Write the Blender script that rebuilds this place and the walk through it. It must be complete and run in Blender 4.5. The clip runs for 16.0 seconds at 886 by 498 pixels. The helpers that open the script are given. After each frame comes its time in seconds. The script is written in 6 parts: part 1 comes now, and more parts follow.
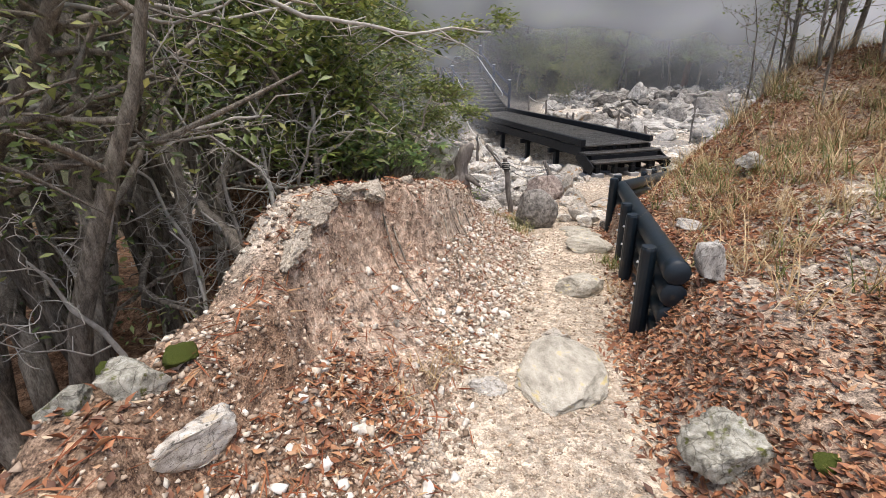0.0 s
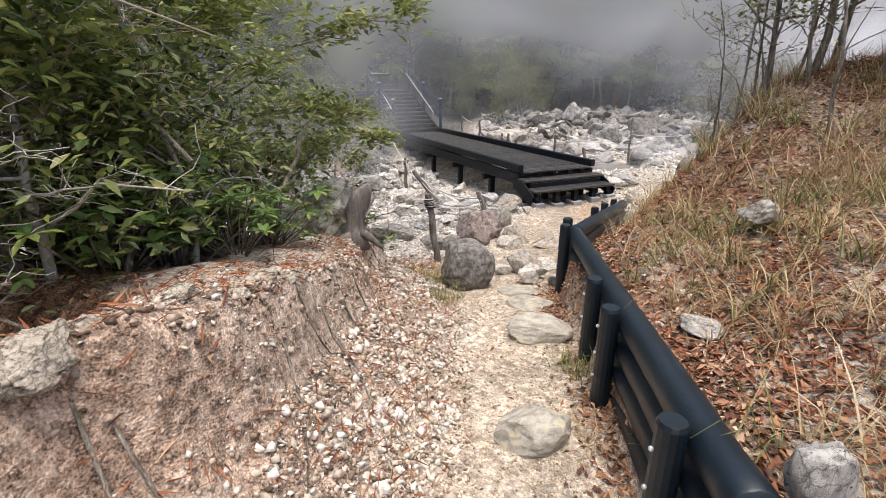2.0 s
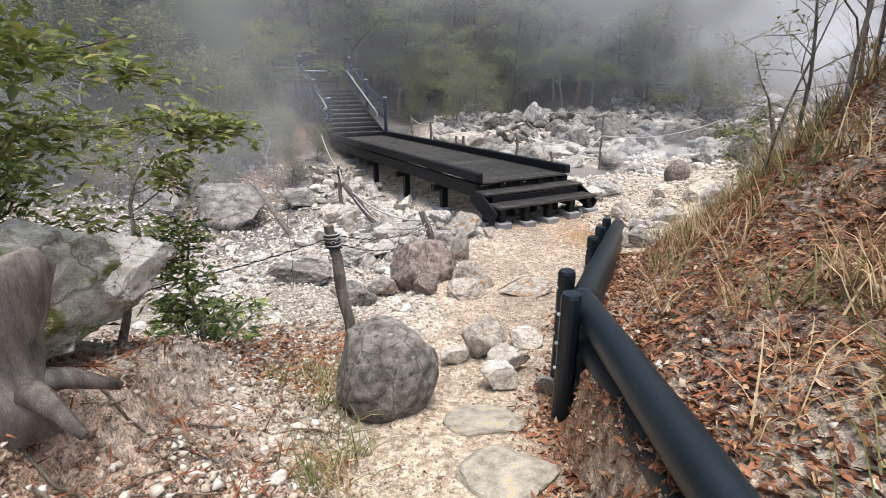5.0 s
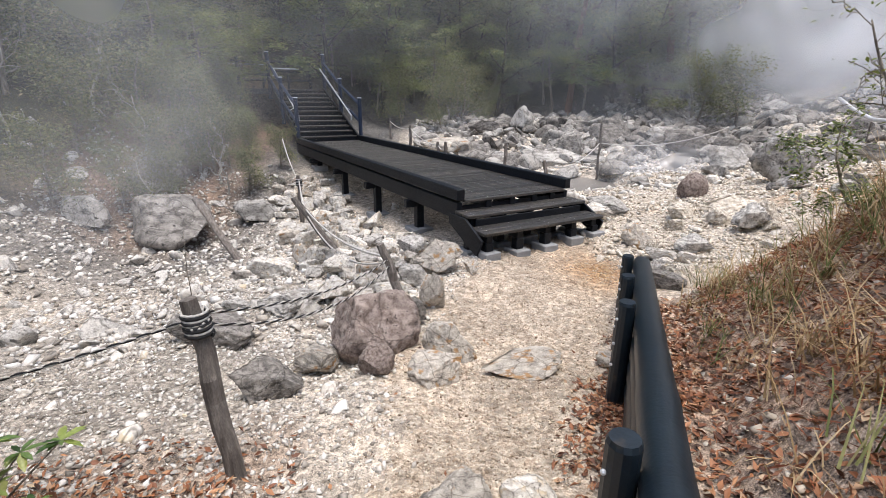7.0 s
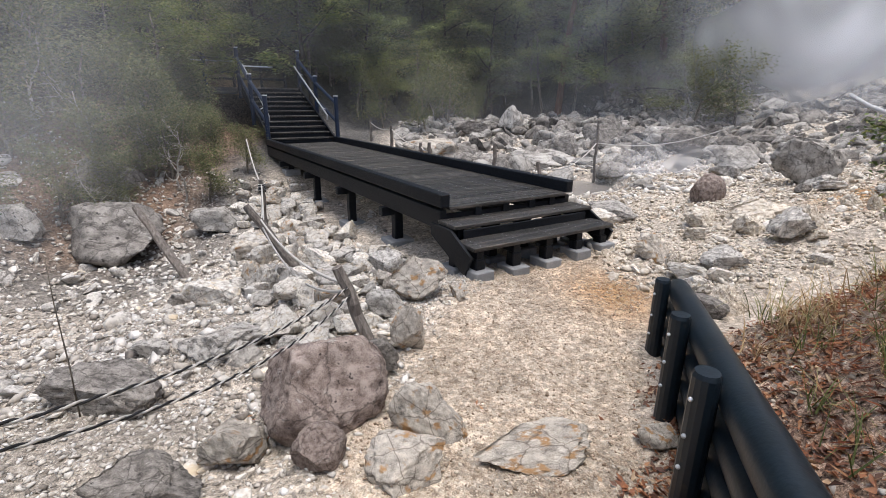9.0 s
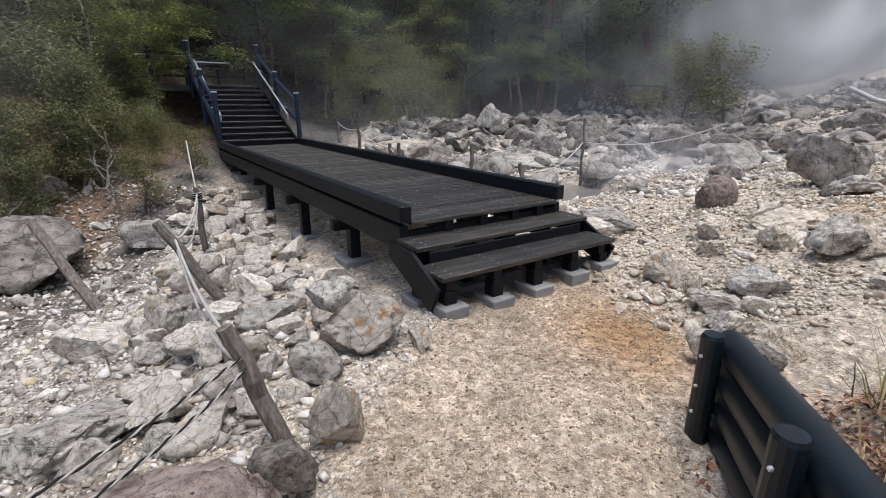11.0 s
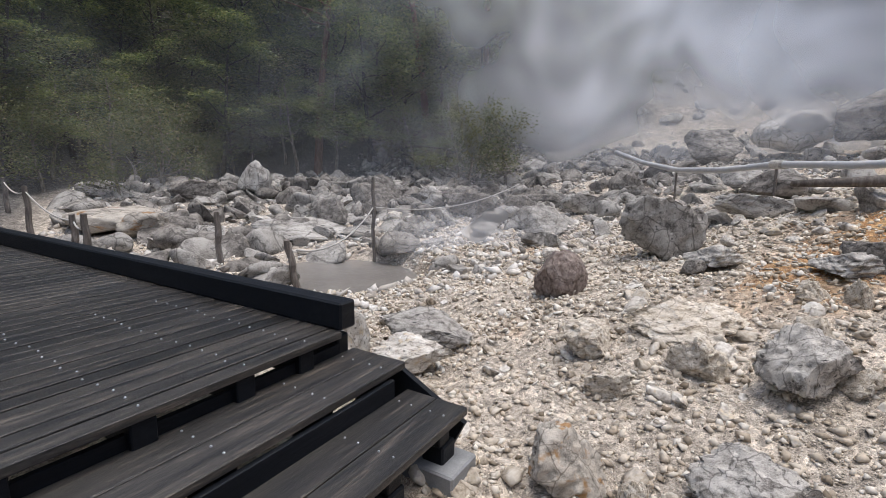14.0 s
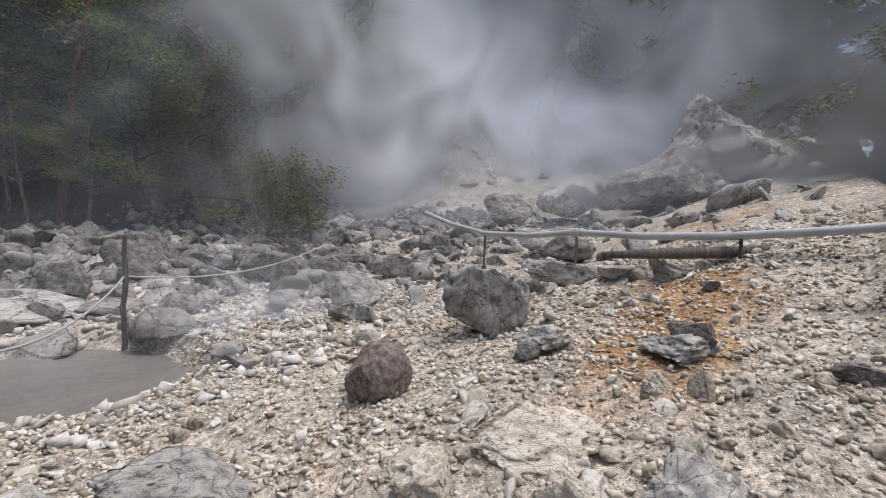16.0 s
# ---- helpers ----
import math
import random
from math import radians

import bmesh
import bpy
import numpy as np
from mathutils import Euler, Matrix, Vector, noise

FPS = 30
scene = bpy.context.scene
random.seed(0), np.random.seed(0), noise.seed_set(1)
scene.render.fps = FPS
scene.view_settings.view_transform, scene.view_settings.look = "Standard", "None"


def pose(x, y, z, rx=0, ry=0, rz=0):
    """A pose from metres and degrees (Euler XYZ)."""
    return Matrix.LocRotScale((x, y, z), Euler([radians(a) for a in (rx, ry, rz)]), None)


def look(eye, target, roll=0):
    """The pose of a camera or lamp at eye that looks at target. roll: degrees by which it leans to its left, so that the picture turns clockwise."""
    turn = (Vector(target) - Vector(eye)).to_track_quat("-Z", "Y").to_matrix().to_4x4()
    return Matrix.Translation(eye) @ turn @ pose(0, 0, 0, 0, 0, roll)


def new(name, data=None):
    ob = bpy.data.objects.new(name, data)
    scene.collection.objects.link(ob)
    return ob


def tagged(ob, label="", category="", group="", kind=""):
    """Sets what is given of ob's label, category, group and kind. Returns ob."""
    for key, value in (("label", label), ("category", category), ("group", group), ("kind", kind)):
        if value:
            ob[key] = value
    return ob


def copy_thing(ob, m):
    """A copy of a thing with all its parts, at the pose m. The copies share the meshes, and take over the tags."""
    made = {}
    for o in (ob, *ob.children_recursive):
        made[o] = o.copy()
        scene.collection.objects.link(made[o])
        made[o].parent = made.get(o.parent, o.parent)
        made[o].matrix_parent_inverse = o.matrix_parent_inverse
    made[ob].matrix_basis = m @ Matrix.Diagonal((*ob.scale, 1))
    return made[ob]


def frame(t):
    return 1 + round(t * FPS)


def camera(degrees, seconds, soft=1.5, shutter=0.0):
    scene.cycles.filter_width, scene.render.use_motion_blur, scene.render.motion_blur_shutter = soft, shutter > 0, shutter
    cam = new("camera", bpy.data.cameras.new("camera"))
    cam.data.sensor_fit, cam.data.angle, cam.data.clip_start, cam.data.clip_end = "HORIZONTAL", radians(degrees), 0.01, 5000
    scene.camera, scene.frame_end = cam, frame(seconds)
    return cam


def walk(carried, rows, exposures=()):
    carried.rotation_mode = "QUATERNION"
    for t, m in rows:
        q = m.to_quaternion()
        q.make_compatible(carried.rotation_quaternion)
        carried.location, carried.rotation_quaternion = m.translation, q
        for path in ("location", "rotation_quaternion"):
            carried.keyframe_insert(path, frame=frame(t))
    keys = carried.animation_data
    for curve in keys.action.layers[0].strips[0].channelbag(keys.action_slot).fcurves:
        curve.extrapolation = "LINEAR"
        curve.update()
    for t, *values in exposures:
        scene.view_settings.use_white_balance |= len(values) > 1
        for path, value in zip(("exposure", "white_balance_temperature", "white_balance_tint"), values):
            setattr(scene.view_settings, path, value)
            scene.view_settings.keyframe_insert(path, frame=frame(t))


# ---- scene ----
cam = camera(86.4, 16.0, soft=0.8)
PATH = [
    (0, (1.325, -2.277, 2.448), (0.941, -0.454, 1.72), -1.1),
    (0.5, (1.296, -1.834, 2.42), (0.995, 0.013, 1.714), -0.9),
    (1, (1.327, -1.32, 2.431), (1.123, 0.55, 1.752), -0.2),
    (1.5, (1.339, -0.796, 2.39), (1.173, 1.081, 1.72), -0.3),
    (2, (1.407, -0.322, 2.351), (1.266, 1.56, 1.688), -0.2),
    (2.5, (1.496, 0.104, 2.371), (1.37, 1.986, 1.708), -0.1),
    (3, (1.478, 0.474, 2.365), (1.373, 2.359, 1.704), -0.0),
    (3.5, (1.534, 0.829, 2.171), (1.454, 2.717, 1.517), -0.0),
    (3.7, (1.591, 1.016, 2.113), (1.52, 2.905, 1.462), -0.3),
    (6, (1.676, 3.202, 1.946), (1.754, 5.1, 1.32), 0.3),
    (6.5, (1.808, 3.588, 1.978), (1.89, 5.487, 1.356), 0.3),
    (7, (1.872, 4.046, 1.833), (1.952, 5.947, 1.215), 0.4),
    (7.5, (1.952, 4.445, 1.74), (2.035, 6.348, 1.128), 0.2),
    (8, (2.034, 4.744, 1.718), (2.127, 6.648, 1.115), 0.4),
    (8.5, (1.998, 5.006, 1.647), (2.105, 6.911, 1.046), 0.4),
    (9, (2.001, 5.215, 1.607), (2.134, 7.119, 1.01), 0.3),
    (11.3, (2.373, 6.779, 1.376), (2.614, 8.678, 0.794), 0.1),
    (11.5, (2.426, 7.012, 1.321), (2.697, 8.91, 0.751), 0.2),
    (12, (2.47, 7.463, 1.322), (2.883, 9.348, 0.796), 0.5),
    (12.5, (2.669, 7.909, 1.226), (3.241, 9.765, 0.747), 0.8),
    (13, (2.87, 8.379, 1.232), (3.598, 10.192, 0.803), 0.5),
    (13.5, (3.095, 8.854, 1.28), (3.972, 10.613, 0.909), 0.5),
    (14, (3.36, 9.256, 1.291), (4.392, 10.937, 0.963), 1.0),
    (14.5, (3.6, 9.605, 1.314), (4.781, 11.191, 1.015), 1.0),
    (15, (3.794, 9.887, 1.324), (5.126, 11.359, 1.08), 1.2),
    (15.5, (4.013, 10.039, 1.363), (5.498, 11.369, 1.194), 1.8),
    (16, (4.135, 10.123, 1.414), (5.759, 11.289, 1.333), 2.4),
]
EXPOSURES = [(0.0, 1.32, 6500, 10), (3.5, 1.42, 6450, 10), (6.0, 1.35, 6300, 10), (9.0, 1.08, 6250, 10), (12.0, 0.8, 6200, 10), (15.0, 0.76, 6200, 10), (16.0, 0.66, 6200, 10)]
SKY, SUN = 0.1, 1.2
walk(cam, [(t, look(eye, target, roll)) for t, eye, target, roll in PATH], EXPOSURES)

# ---- light: an overcast day ----
world = bpy.data.worlds.new("world")
scene.world = world
world.use_nodes = True
wn = world.node_tree.nodes
sky = wn.new("ShaderNodeTexSky")
sky.sky_type, sky.sun_disc = "NISHITA", False
sky.sun_elevation, sky.sun_rotation = radians(80), radians(150)
sky.dust_density, sky.air_density, sky.ozone_density = 4.0, 1.0, 0.6
world.node_tree.links.new(sky.outputs[0], wn["Background"].inputs[0])
wn["Background"].inputs[1].default_value = SKY
sun_data = bpy.data.lights.new("sun", "SUN")
sun_data.energy, sun_data.angle, sun_data.color = SUN, radians(40), (1.0, 0.96, 0.9)
sun = new("sun", sun_data)
sun.matrix_world = look((0, 0, 30), (-1.8, 3.0, 10))

# ---- materials ----
rng = np.random.default_rng(7)


def material(name, colours, scale=6.0, fine=60.0, rough=0.85, bump=0.4, bump_scale=None, vary=0.0, metal=0.0, spots=None, stretch=(1, 1, 1), detail=6.0, spec=0.3, cracks=None, crust=None):
    """Noise-driven surface: colours are ramp stops (place, rgb); vary shifts the brightness from object to object; spots and crust: (rgb, scale, threshold); cracks: (rgb, scale, width)."""
    m = bpy.data.materials.new(name)
    m.use_nodes = True
    nt = m.node_tree
    n, l = nt.nodes, nt.links
    bsdf = n["Principled BSDF"]
    bsdf.inputs["Roughness"].default_value = rough
    bsdf.inputs["Metallic"].default_value = metal
    bsdf.inputs["Specular IOR Level"].default_value = spec
    co = n.new("ShaderNodeTexCoord")
    mp = n.new("ShaderNodeMapping")
    mp.inputs["Scale"].default_value = stretch
    l.new(co.outputs["Object"], mp.inputs[0])
    info = n.new("ShaderNodeObjectInfo")
    shift = n.new("ShaderNodeVectorMath")
    shift.operation = "ADD"
    far = n.new("ShaderNodeMath")
    far.operation = "MULTIPLY"
    far.inputs[1].default_value = 37.0 if vary else 0.0
    l.new(info.outputs["Random"], far.inputs[0])
    l.new(mp.outputs[0], shift.inputs[0])
    l.new(far.outputs[0], shift.inputs[1])
    big = n.new("ShaderNodeTexNoise")
    big.inputs["Scale"].default_value, big.inputs["Detail"].default_value = scale, detail
    big.inputs["Roughness"].default_value = 0.62
    small = n.new("ShaderNodeTexNoise")
    small.inputs["Scale"].default_value, small.inputs["Detail"].default_value = fine, 4.0
    for node in (big, small):
        l.new(shift.outputs[0], node.inputs["Vector"])
    mix = n.new("ShaderNodeMath")
    mix.operation = "MULTIPLY_ADD"
    mix.inputs[1].default_value = 0.35
    add = n.new("ShaderNodeMath")
    add.operation = "MULTIPLY"
    add.inputs[1].default_value = 0.65
    l.new(big.outputs[0], add.inputs[0])
    l.new(small.outputs[0], mix.inputs[0])
    l.new(add.outputs[0], mix.inputs[2])
    ramp = n.new("ShaderNodeValToRGB")
    e = ramp.color_ramp.elements
    while len(e) < len(colours):
        e.new(0.5)
    for k, (p, c) in enumerate(colours):
        e[k].position, e[k].color = p, (*c, 1)
    l.new(mix.outputs[0], ramp.inputs[0])
    out = ramp.outputs[0]
    if spots:
        sn = n.new("ShaderNodeTexNoise")
        sn.inputs["Scale"].default_value, sn.inputs["Detail"].default_value = spots[1], 5.0
        l.new(shift.outputs[0], sn.inputs["Vector"])
        sr = n.new("ShaderNodeMapRange")
        sr.inputs[1].default_value, sr.inputs[2].default_value = spots[2], spots[2] + 0.08
        l.new(sn.outputs[0], sr.inputs[0])
        sm = n.new("ShaderNodeMix")
        sm.data_type = "RGBA"
        sm.inputs[7].default_value = (*spots[0], 1)
        l.new(sr.outputs[0], sm.inputs[0])
        l.new(out, sm.inputs[6])
        out = sm.outputs[2]
    if crust:
        sn = n.new("ShaderNodeTexNoise")
        sn.inputs["Scale"].default_value, sn.inputs["Detail"].default_value, sn.inputs["Roughness"].default_value = crust[1], 8.0, 0.75
        l.new(shift.outputs[0], sn.inputs["Vector"])
        sr = n.new("ShaderNodeMapRange")
        sr.inputs[1].default_value, sr.inputs[2].default_value = crust[2], crust[2] + 0.05
        l.new(sn.outputs[0], sr.inputs[0])
        sm = n.new("ShaderNodeMix")
        sm.data_type = "RGBA"
        sm.inputs[7].default_value = (*crust[0], 1)
        l.new(sr.outputs[0], sm.inputs[0])
        l.new(out, sm.inputs[6])
        out = sm.outputs[2]
    if cracks:
        bent = n.new("ShaderNodeMix")
        bent.data_type = "VECTOR"
        bent.inputs[0].default_value = 0.16
        l.new(shift.outputs[0], bent.inputs[4])
        l.new(big.outputs["Color"], bent.inputs[5])
        vo = n.new("ShaderNodeTexVoronoi")
        vo.feature = "DISTANCE_TO_EDGE"
        vo.inputs["Scale"].default_value = cracks[1]
        l.new(bent.outputs[1], vo.inputs["Vector"])
        cr = n.new("ShaderNodeMapRange")
        cr.inputs[1].default_value, cr.inputs[2].default_value = cracks[2], 0.0
        cr.inputs[4].default_value = 0.75
        l.new(vo.outputs["Distance"], cr.inputs[0])
        cm = n.new("ShaderNodeMix")
        cm.data_type = "RGBA"
        cm.inputs[7].default_value = (*cracks[0], 1)
        l.new(cr.outputs[0], cm.inputs[0])
        l.new(out, cm.inputs[6])
        out = cm.outputs[2]
    if vary:
        hsv = n.new("ShaderNodeHueSaturation")
        mr = n.new("ShaderNodeMapRange")
        mr.inputs[3].default_value, mr.inputs[4].default_value = 1 - vary, 1 + vary
        l.new(info.outputs["Random"], mr.inputs[0])
        l.new(mr.outputs[0], hsv.inputs["Value"])
        l.new(out, hsv.inputs["Color"])
        out = hsv.outputs[0]
    l.new(out, bsdf.inputs["Base Color"])
    bp = n.new("ShaderNodeBump")
    bp.inputs["Strength"].default_value, bp.inputs["Distance"].default_value = bump, bump_scale or 0.03
    l.new(mix.outputs[0], bp.inputs["Height"])
    l.new(bp.outputs[0], bsdf.inputs["Normal"])
    return m


def island_material(name, colours, rough=0.8, spec=0.3, translucent=0.0):
    """For loose bits joined in one mesh: each bit takes its colour from the ramp by chance."""
    m = bpy.data.materials.new(name)
    m.use_nodes = True
    n, l = m.node_tree.nodes, m.node_tree.links
    bsdf = n["Principled BSDF"]
    bsdf.inputs["Roughness"].default_value = rough
    bsdf.inputs["Specular IOR Level"].default_value = spec
    geo = n.new("ShaderNodeNewGeometry")
    ramp = n.new("ShaderNodeValToRGB")
    e = ramp.color_ramp.elements
    while len(e) < len(colours):
        e.new(0.5)
    for k, (p, c) in enumerate(colours):
        e[k].position, e[k].color = p, (*c, 1)
    l.new(geo.outputs["Random Per Island"], ramp.inputs[0])
    noise_n = n.new("ShaderNodeTexNoise")
    noise_n.inputs["Scale"].default_value = 40
    co = n.new("ShaderNodeTexCoord")
    l.new(co.outputs["Object"], noise_n.inputs["Vector"])
    mr = n.new("ShaderNodeMapRange")
    mr.inputs[3].default_value, mr.inputs[4].default_value = 0.65, 1.3
    l.new(noise_n.outputs[0], mr.inputs[0])
    hsv = n.new("ShaderNodeHueSaturation")
    l.new(mr.outputs[0], hsv.inputs["Value"])
    l.new(ramp.outputs[0], hsv.inputs["Color"])
    l.new(hsv.outputs[0], bsdf.inputs["Base Color"])
    if translucent:
        tr = n.new("ShaderNodeBsdfTranslucent")
        l.new(hsv.outputs[0], tr.inputs[0])
        mx = n.new("ShaderNodeMixShader")
        mx.inputs[0].default_value = translucent
        l.new(bsdf.outputs[0], mx.inputs[1])
        l.new(tr.outputs[0], mx.inputs[2])
        l.new(mx.outputs[0], n["Material Output"].inputs[0])
    return m


ROCK_PALE = material("pale_rock", [(0.34, (0.16, 0.14, 0.115)), (0.43, (0.42, 0.38, 0.33)), (0.52, (0.6, 0.565, 0.51)), (0.64, (0.74, 0.715, 0.67))], 3.5, 40, 0.92, 0.6, 0.035, vary=0.2, spots=((0.1, 0.09, 0.075), 8, 0.61), crust=((0.56, 0.47, 0.34), 2.6, 0.56), cracks=((0.09, 0.075, 0.06), 1.7, 0.025))
ROCK_GREY = material("grey_rock", [(0.36, (0.085, 0.077, 0.068)), (0.45, (0.29, 0.27, 0.245)), (0.56, (0.5, 0.475, 0.435))], 3.5, 45, 0.88, 0.6, 0.035, vary=0.25, spots=((0.07, 0.065, 0.06), 7, 0.62), crust=((0.62, 0.59, 0.54), 3.2, 0.59), cracks=((0.06, 0.052, 0.045), 1.9, 0.03))
ROCK_DARK = material("dark_rock", [(0.35, (0.045, 0.04, 0.035)), (0.47, (0.16, 0.145, 0.13)), (0.6, (0.33, 0.305, 0.275))], 4.5, 55, 0.85, 0.6, 0.035, vary=0.15, spots=((0.05, 0.045, 0.04), 8, 0.62), crust=((0.44, 0.415, 0.38), 3.4, 0.62), cracks=((0.04, 0.035, 0.03), 2.0, 0.03))
ROCK_RED = material("reddish_rock", [(0.35, (0.07, 0.05, 0.042)), (0.46, (0.2, 0.155, 0.135)), (0.58, (0.36, 0.3, 0.265))], 6, 65, 0.88, 0.6, 0.035, vary=0.1, spots=((0.04, 0.03, 0.027), 12, 0.62), crust=((0.36, 0.33, 0.3), 4.0, 0.6), cracks=((0.04, 0.03, 0.025), 1.3, 0.02))
ROCK_ORANGE = material("ochre_stained_rock", [(0.34, (0.1, 0.09, 0.08)), (0.45, (0.33, 0.3, 0.26)), (0.6, (0.55, 0.5, 0.43))], 3.5, 45, 0.88, 0.6, 0.035, vary=0.15, spots=((0.34, 0.205, 0.1), 2.6, 0.58), crust=((0.58, 0.54, 0.48), 3.6, 0.58), cracks=((0.08, 0.06, 0.045), 1.6, 0.025))
ROCK_CREAM = material("cream_sinter_rock", [(0.35, (0.2, 0.16, 0.115)), (0.44, (0.47, 0.405, 0.32)), (0.53, (0.63, 0.565, 0.475)), (0.64, (0.74, 0.7, 0.63))], 4.0, 36, 0.95, 0.6, 0.035, vary=0.15, spots=((0.13, 0.105, 0.08), 9, 0.6), crust=((0.45, 0.41, 0.36), 3.0, 0.58), cracks=((0.16, 0.125, 0.09), 2.6, 0.025))
ROCK_MOSS = material("mossy_rock", [(0.34, (0.1, 0.09, 0.07)), (0.47, (0.29, 0.275, 0.225)), (0.62, (0.48, 0.46, 0.4))], 4.5, 50, 0.92, 0.6, 0.035, vary=0.1, spots=((0.12, 0.125, 0.035), 3.0, 0.57), crust=((0.52, 0.5, 0.44), 4.0, 0.57), cracks=((0.07, 0.06, 0.045), 1.7, 0.025))
CRUST = material("hard_bank_crust", [(0.36, (0.12, 0.095, 0.07)), (0.46, (0.37, 0.31, 0.24)), (0.56, (0.58, 0.51, 0.42))], 7, 60, 0.95, 0.6, 0.03, spots=((0.16, 0.15, 0.06), 5, 0.62), crust=((0.6, 0.55, 0.48), 5.0, 0.57), cracks=((0.1, 0.075, 0.055), 3.0, 0.05))
MOSS = material("green_moss", [(0.3, (0.05, 0.07, 0.01)), (0.6, (0.16, 0.19, 0.03))], 20, 160, 1.0, 1.0, 0.02)
STONE_FLAT = material("flat_path_stone", [(0.36, (0.2, 0.18, 0.14)), (0.5, (0.38, 0.35, 0.29)), (0.64, (0.54, 0.5, 0.43))], 3, 40, 0.85, 0.6, 0.03, vary=0.12, spots=((0.5, 0.42, 0.22), 3, 0.62))
BLACK_WOOD = material("black_stained_timber", [(0.3, (0.003, 0.004, 0.006)), (0.55, (0.007, 0.009, 0.013)), (0.75, (0.022, 0.023, 0.026))], 3, 40, 0.5, 0.5, 0.01, vary=0.2, stretch=(1, 12, 12), spec=0.25)
DECK_WOOD = material("dark_wet_deck_board", [(0.36, (0.008, 0.008, 0.009)), (0.47, (0.024, 0.023, 0.022)), (0.56, (0.046, 0.041, 0.036)), (0.64, (0.12, 0.1, 0.082))], 2.2, 26, 0.36, 0.8, 0.012, vary=0.45, stretch=(1, 14, 14), spec=0.5)
FENCE_BLACK = material("blue_black_plastic_log", [(0.3, (0.004, 0.007, 0.011)), (0.6, (0.008, 0.016, 0.024)), (0.8, (0.02, 0.03, 0.04))], 5, 60, 0.42, 0.35, 0.008, spots=((0.035, 0.03, 0.026), 9, 0.66), spec=0.45)
NAVY = material("navy_painted_wood", [(0.3, (0.008, 0.014, 0.03)), (0.7, (0.022, 0.035, 0.07))], 6, 60, 0.5, 0.3, 0.01)
STEEL = material("pale_metal_rail", [(0.3, (0.5, 0.52, 0.55)), (0.7, (0.75, 0.76, 0.78))], 8, 60, 0.35, 0.1, 0.004, metal=0.5)
WHITE_CAP = material("white_post_cap", [(0.3, (0.6, 0.62, 0.64)), (0.7, (0.78, 0.79, 0.8))], 8, 60, 0.5, 0.1, 0.004)
CONCRETE = material("grey_concrete_block", [(0.3, (0.19, 0.195, 0.2)), (0.7, (0.34, 0.345, 0.35))], 9, 120, 0.9, 0.4, 0.008, vary=0.1)
POST_WOOD = material("weathered_grey_wood", [(0.3, (0.05, 0.042, 0.037)), (0.5, (0.15, 0.13, 0.115)), (0.7, (0.3, 0.27, 0.24))], 3, 40, 0.9, 0.8, 0.012, vary=0.25, stretch=(9, 9, 1))
ROPE_PALE = material("pale_rope", [(0.3, (0.34, 0.32, 0.29)), (0.7, (0.6, 0.58, 0.55))], 60, 200, 0.9, 0.6, 0.004)
ROPE_DARK = material("black_rope_strand", [(0.3, (0.012, 0.012, 0.013)), (0.7, (0.035, 0.035, 0.036))], 60, 200, 0.8, 0.4, 0.004)
BARK = material("rough_brown_bark", [(0.34, (0.055, 0.044, 0.034)), (0.48, (0.17, 0.145, 0.115)), (0.62, (0.34, 0.3, 0.245))], 7, 60, 0.95, 1.0, 0.03, vary=0.3, stretch=(3, 3, 0.7))
# Same bark in darker tones, so hill trunks don't read as stripes.
BARK_DARK = material("dark_hill_bark", [(0.3, (0.02, 0.016, 0.013)), (0.5, (0.055, 0.046, 0.037)), (0.7, (0.11, 0.095, 0.075))], 7, 60, 0.95, 1.0, 0.03, vary=0.3, stretch=(3, 3, 0.7))
BARK_PINE = material("reddish_pine_bark", [(0.3, (0.06, 0.034, 0.024)), (0.6, (0.2, 0.11, 0.075))], 6, 50, 0.95, 1.0, 0.03, vary=0.2, stretch=(3, 3, 0.7))
TWIG_PALE = material("bleached_dead_wood", [(0.3, (0.2, 0.18, 0.15)), (0.7, (0.5, 0.47, 0.42))], 8, 60, 0.9, 0.6, 0.01, vary=0.2)
PIPE_MAT = material("grey_plastic_pipe", [(0.3, (0.36, 0.36, 0.37)), (0.7, (0.58, 0.58, 0.58))], 4, 40, 0.6, 0.2, 0.01)
MUD_WATER = material("grey_muddy_water", [(0.3, (0.18, 0.165, 0.148)), (0.7, (0.26, 0.24, 0.218))], 1.5, 12, 0.22, 0.08, 0.01, spec=0.5)
GRAVEL_WARM = island_material("cream_gravel", [(0.0, (0.19, 0.13, 0.09)), (0.25, (0.39, 0.305, 0.225)), (0.7, (0.52, 0.425, 0.325)), (1.0, (0.64, 0.565, 0.47))], 0.9)
GRAVEL_GREY = island_material("cream_white_scree", [(0.0, (0.2, 0.16, 0.115)), (0.2, (0.44, 0.37, 0.285)), (0.6, (0.64, 0.565, 0.465)), (1.0, (0.78, 0.73, 0.65))], 0.9)
GRAVEL_WHITE = island_material("grey_white_scree", [(0.0, (0.18, 0.155, 0.13)), (0.25, (0.43, 0.39, 0.34)), (0.65, (0.61, 0.57, 0.515)), (1.0, (0.76, 0.73, 0.69))], 0.9)
BANK_CHIPS = island_material("crumbling_clay_lumps", [(0.0, (0.09, 0.06, 0.04)), (0.3, (0.29, 0.21, 0.15)), (0.65, (0.5, 0.39, 0.3)), (0.85, (0.63, 0.54, 0.44)), (1.0, (0.74, 0.69, 0.6))], 0.95)
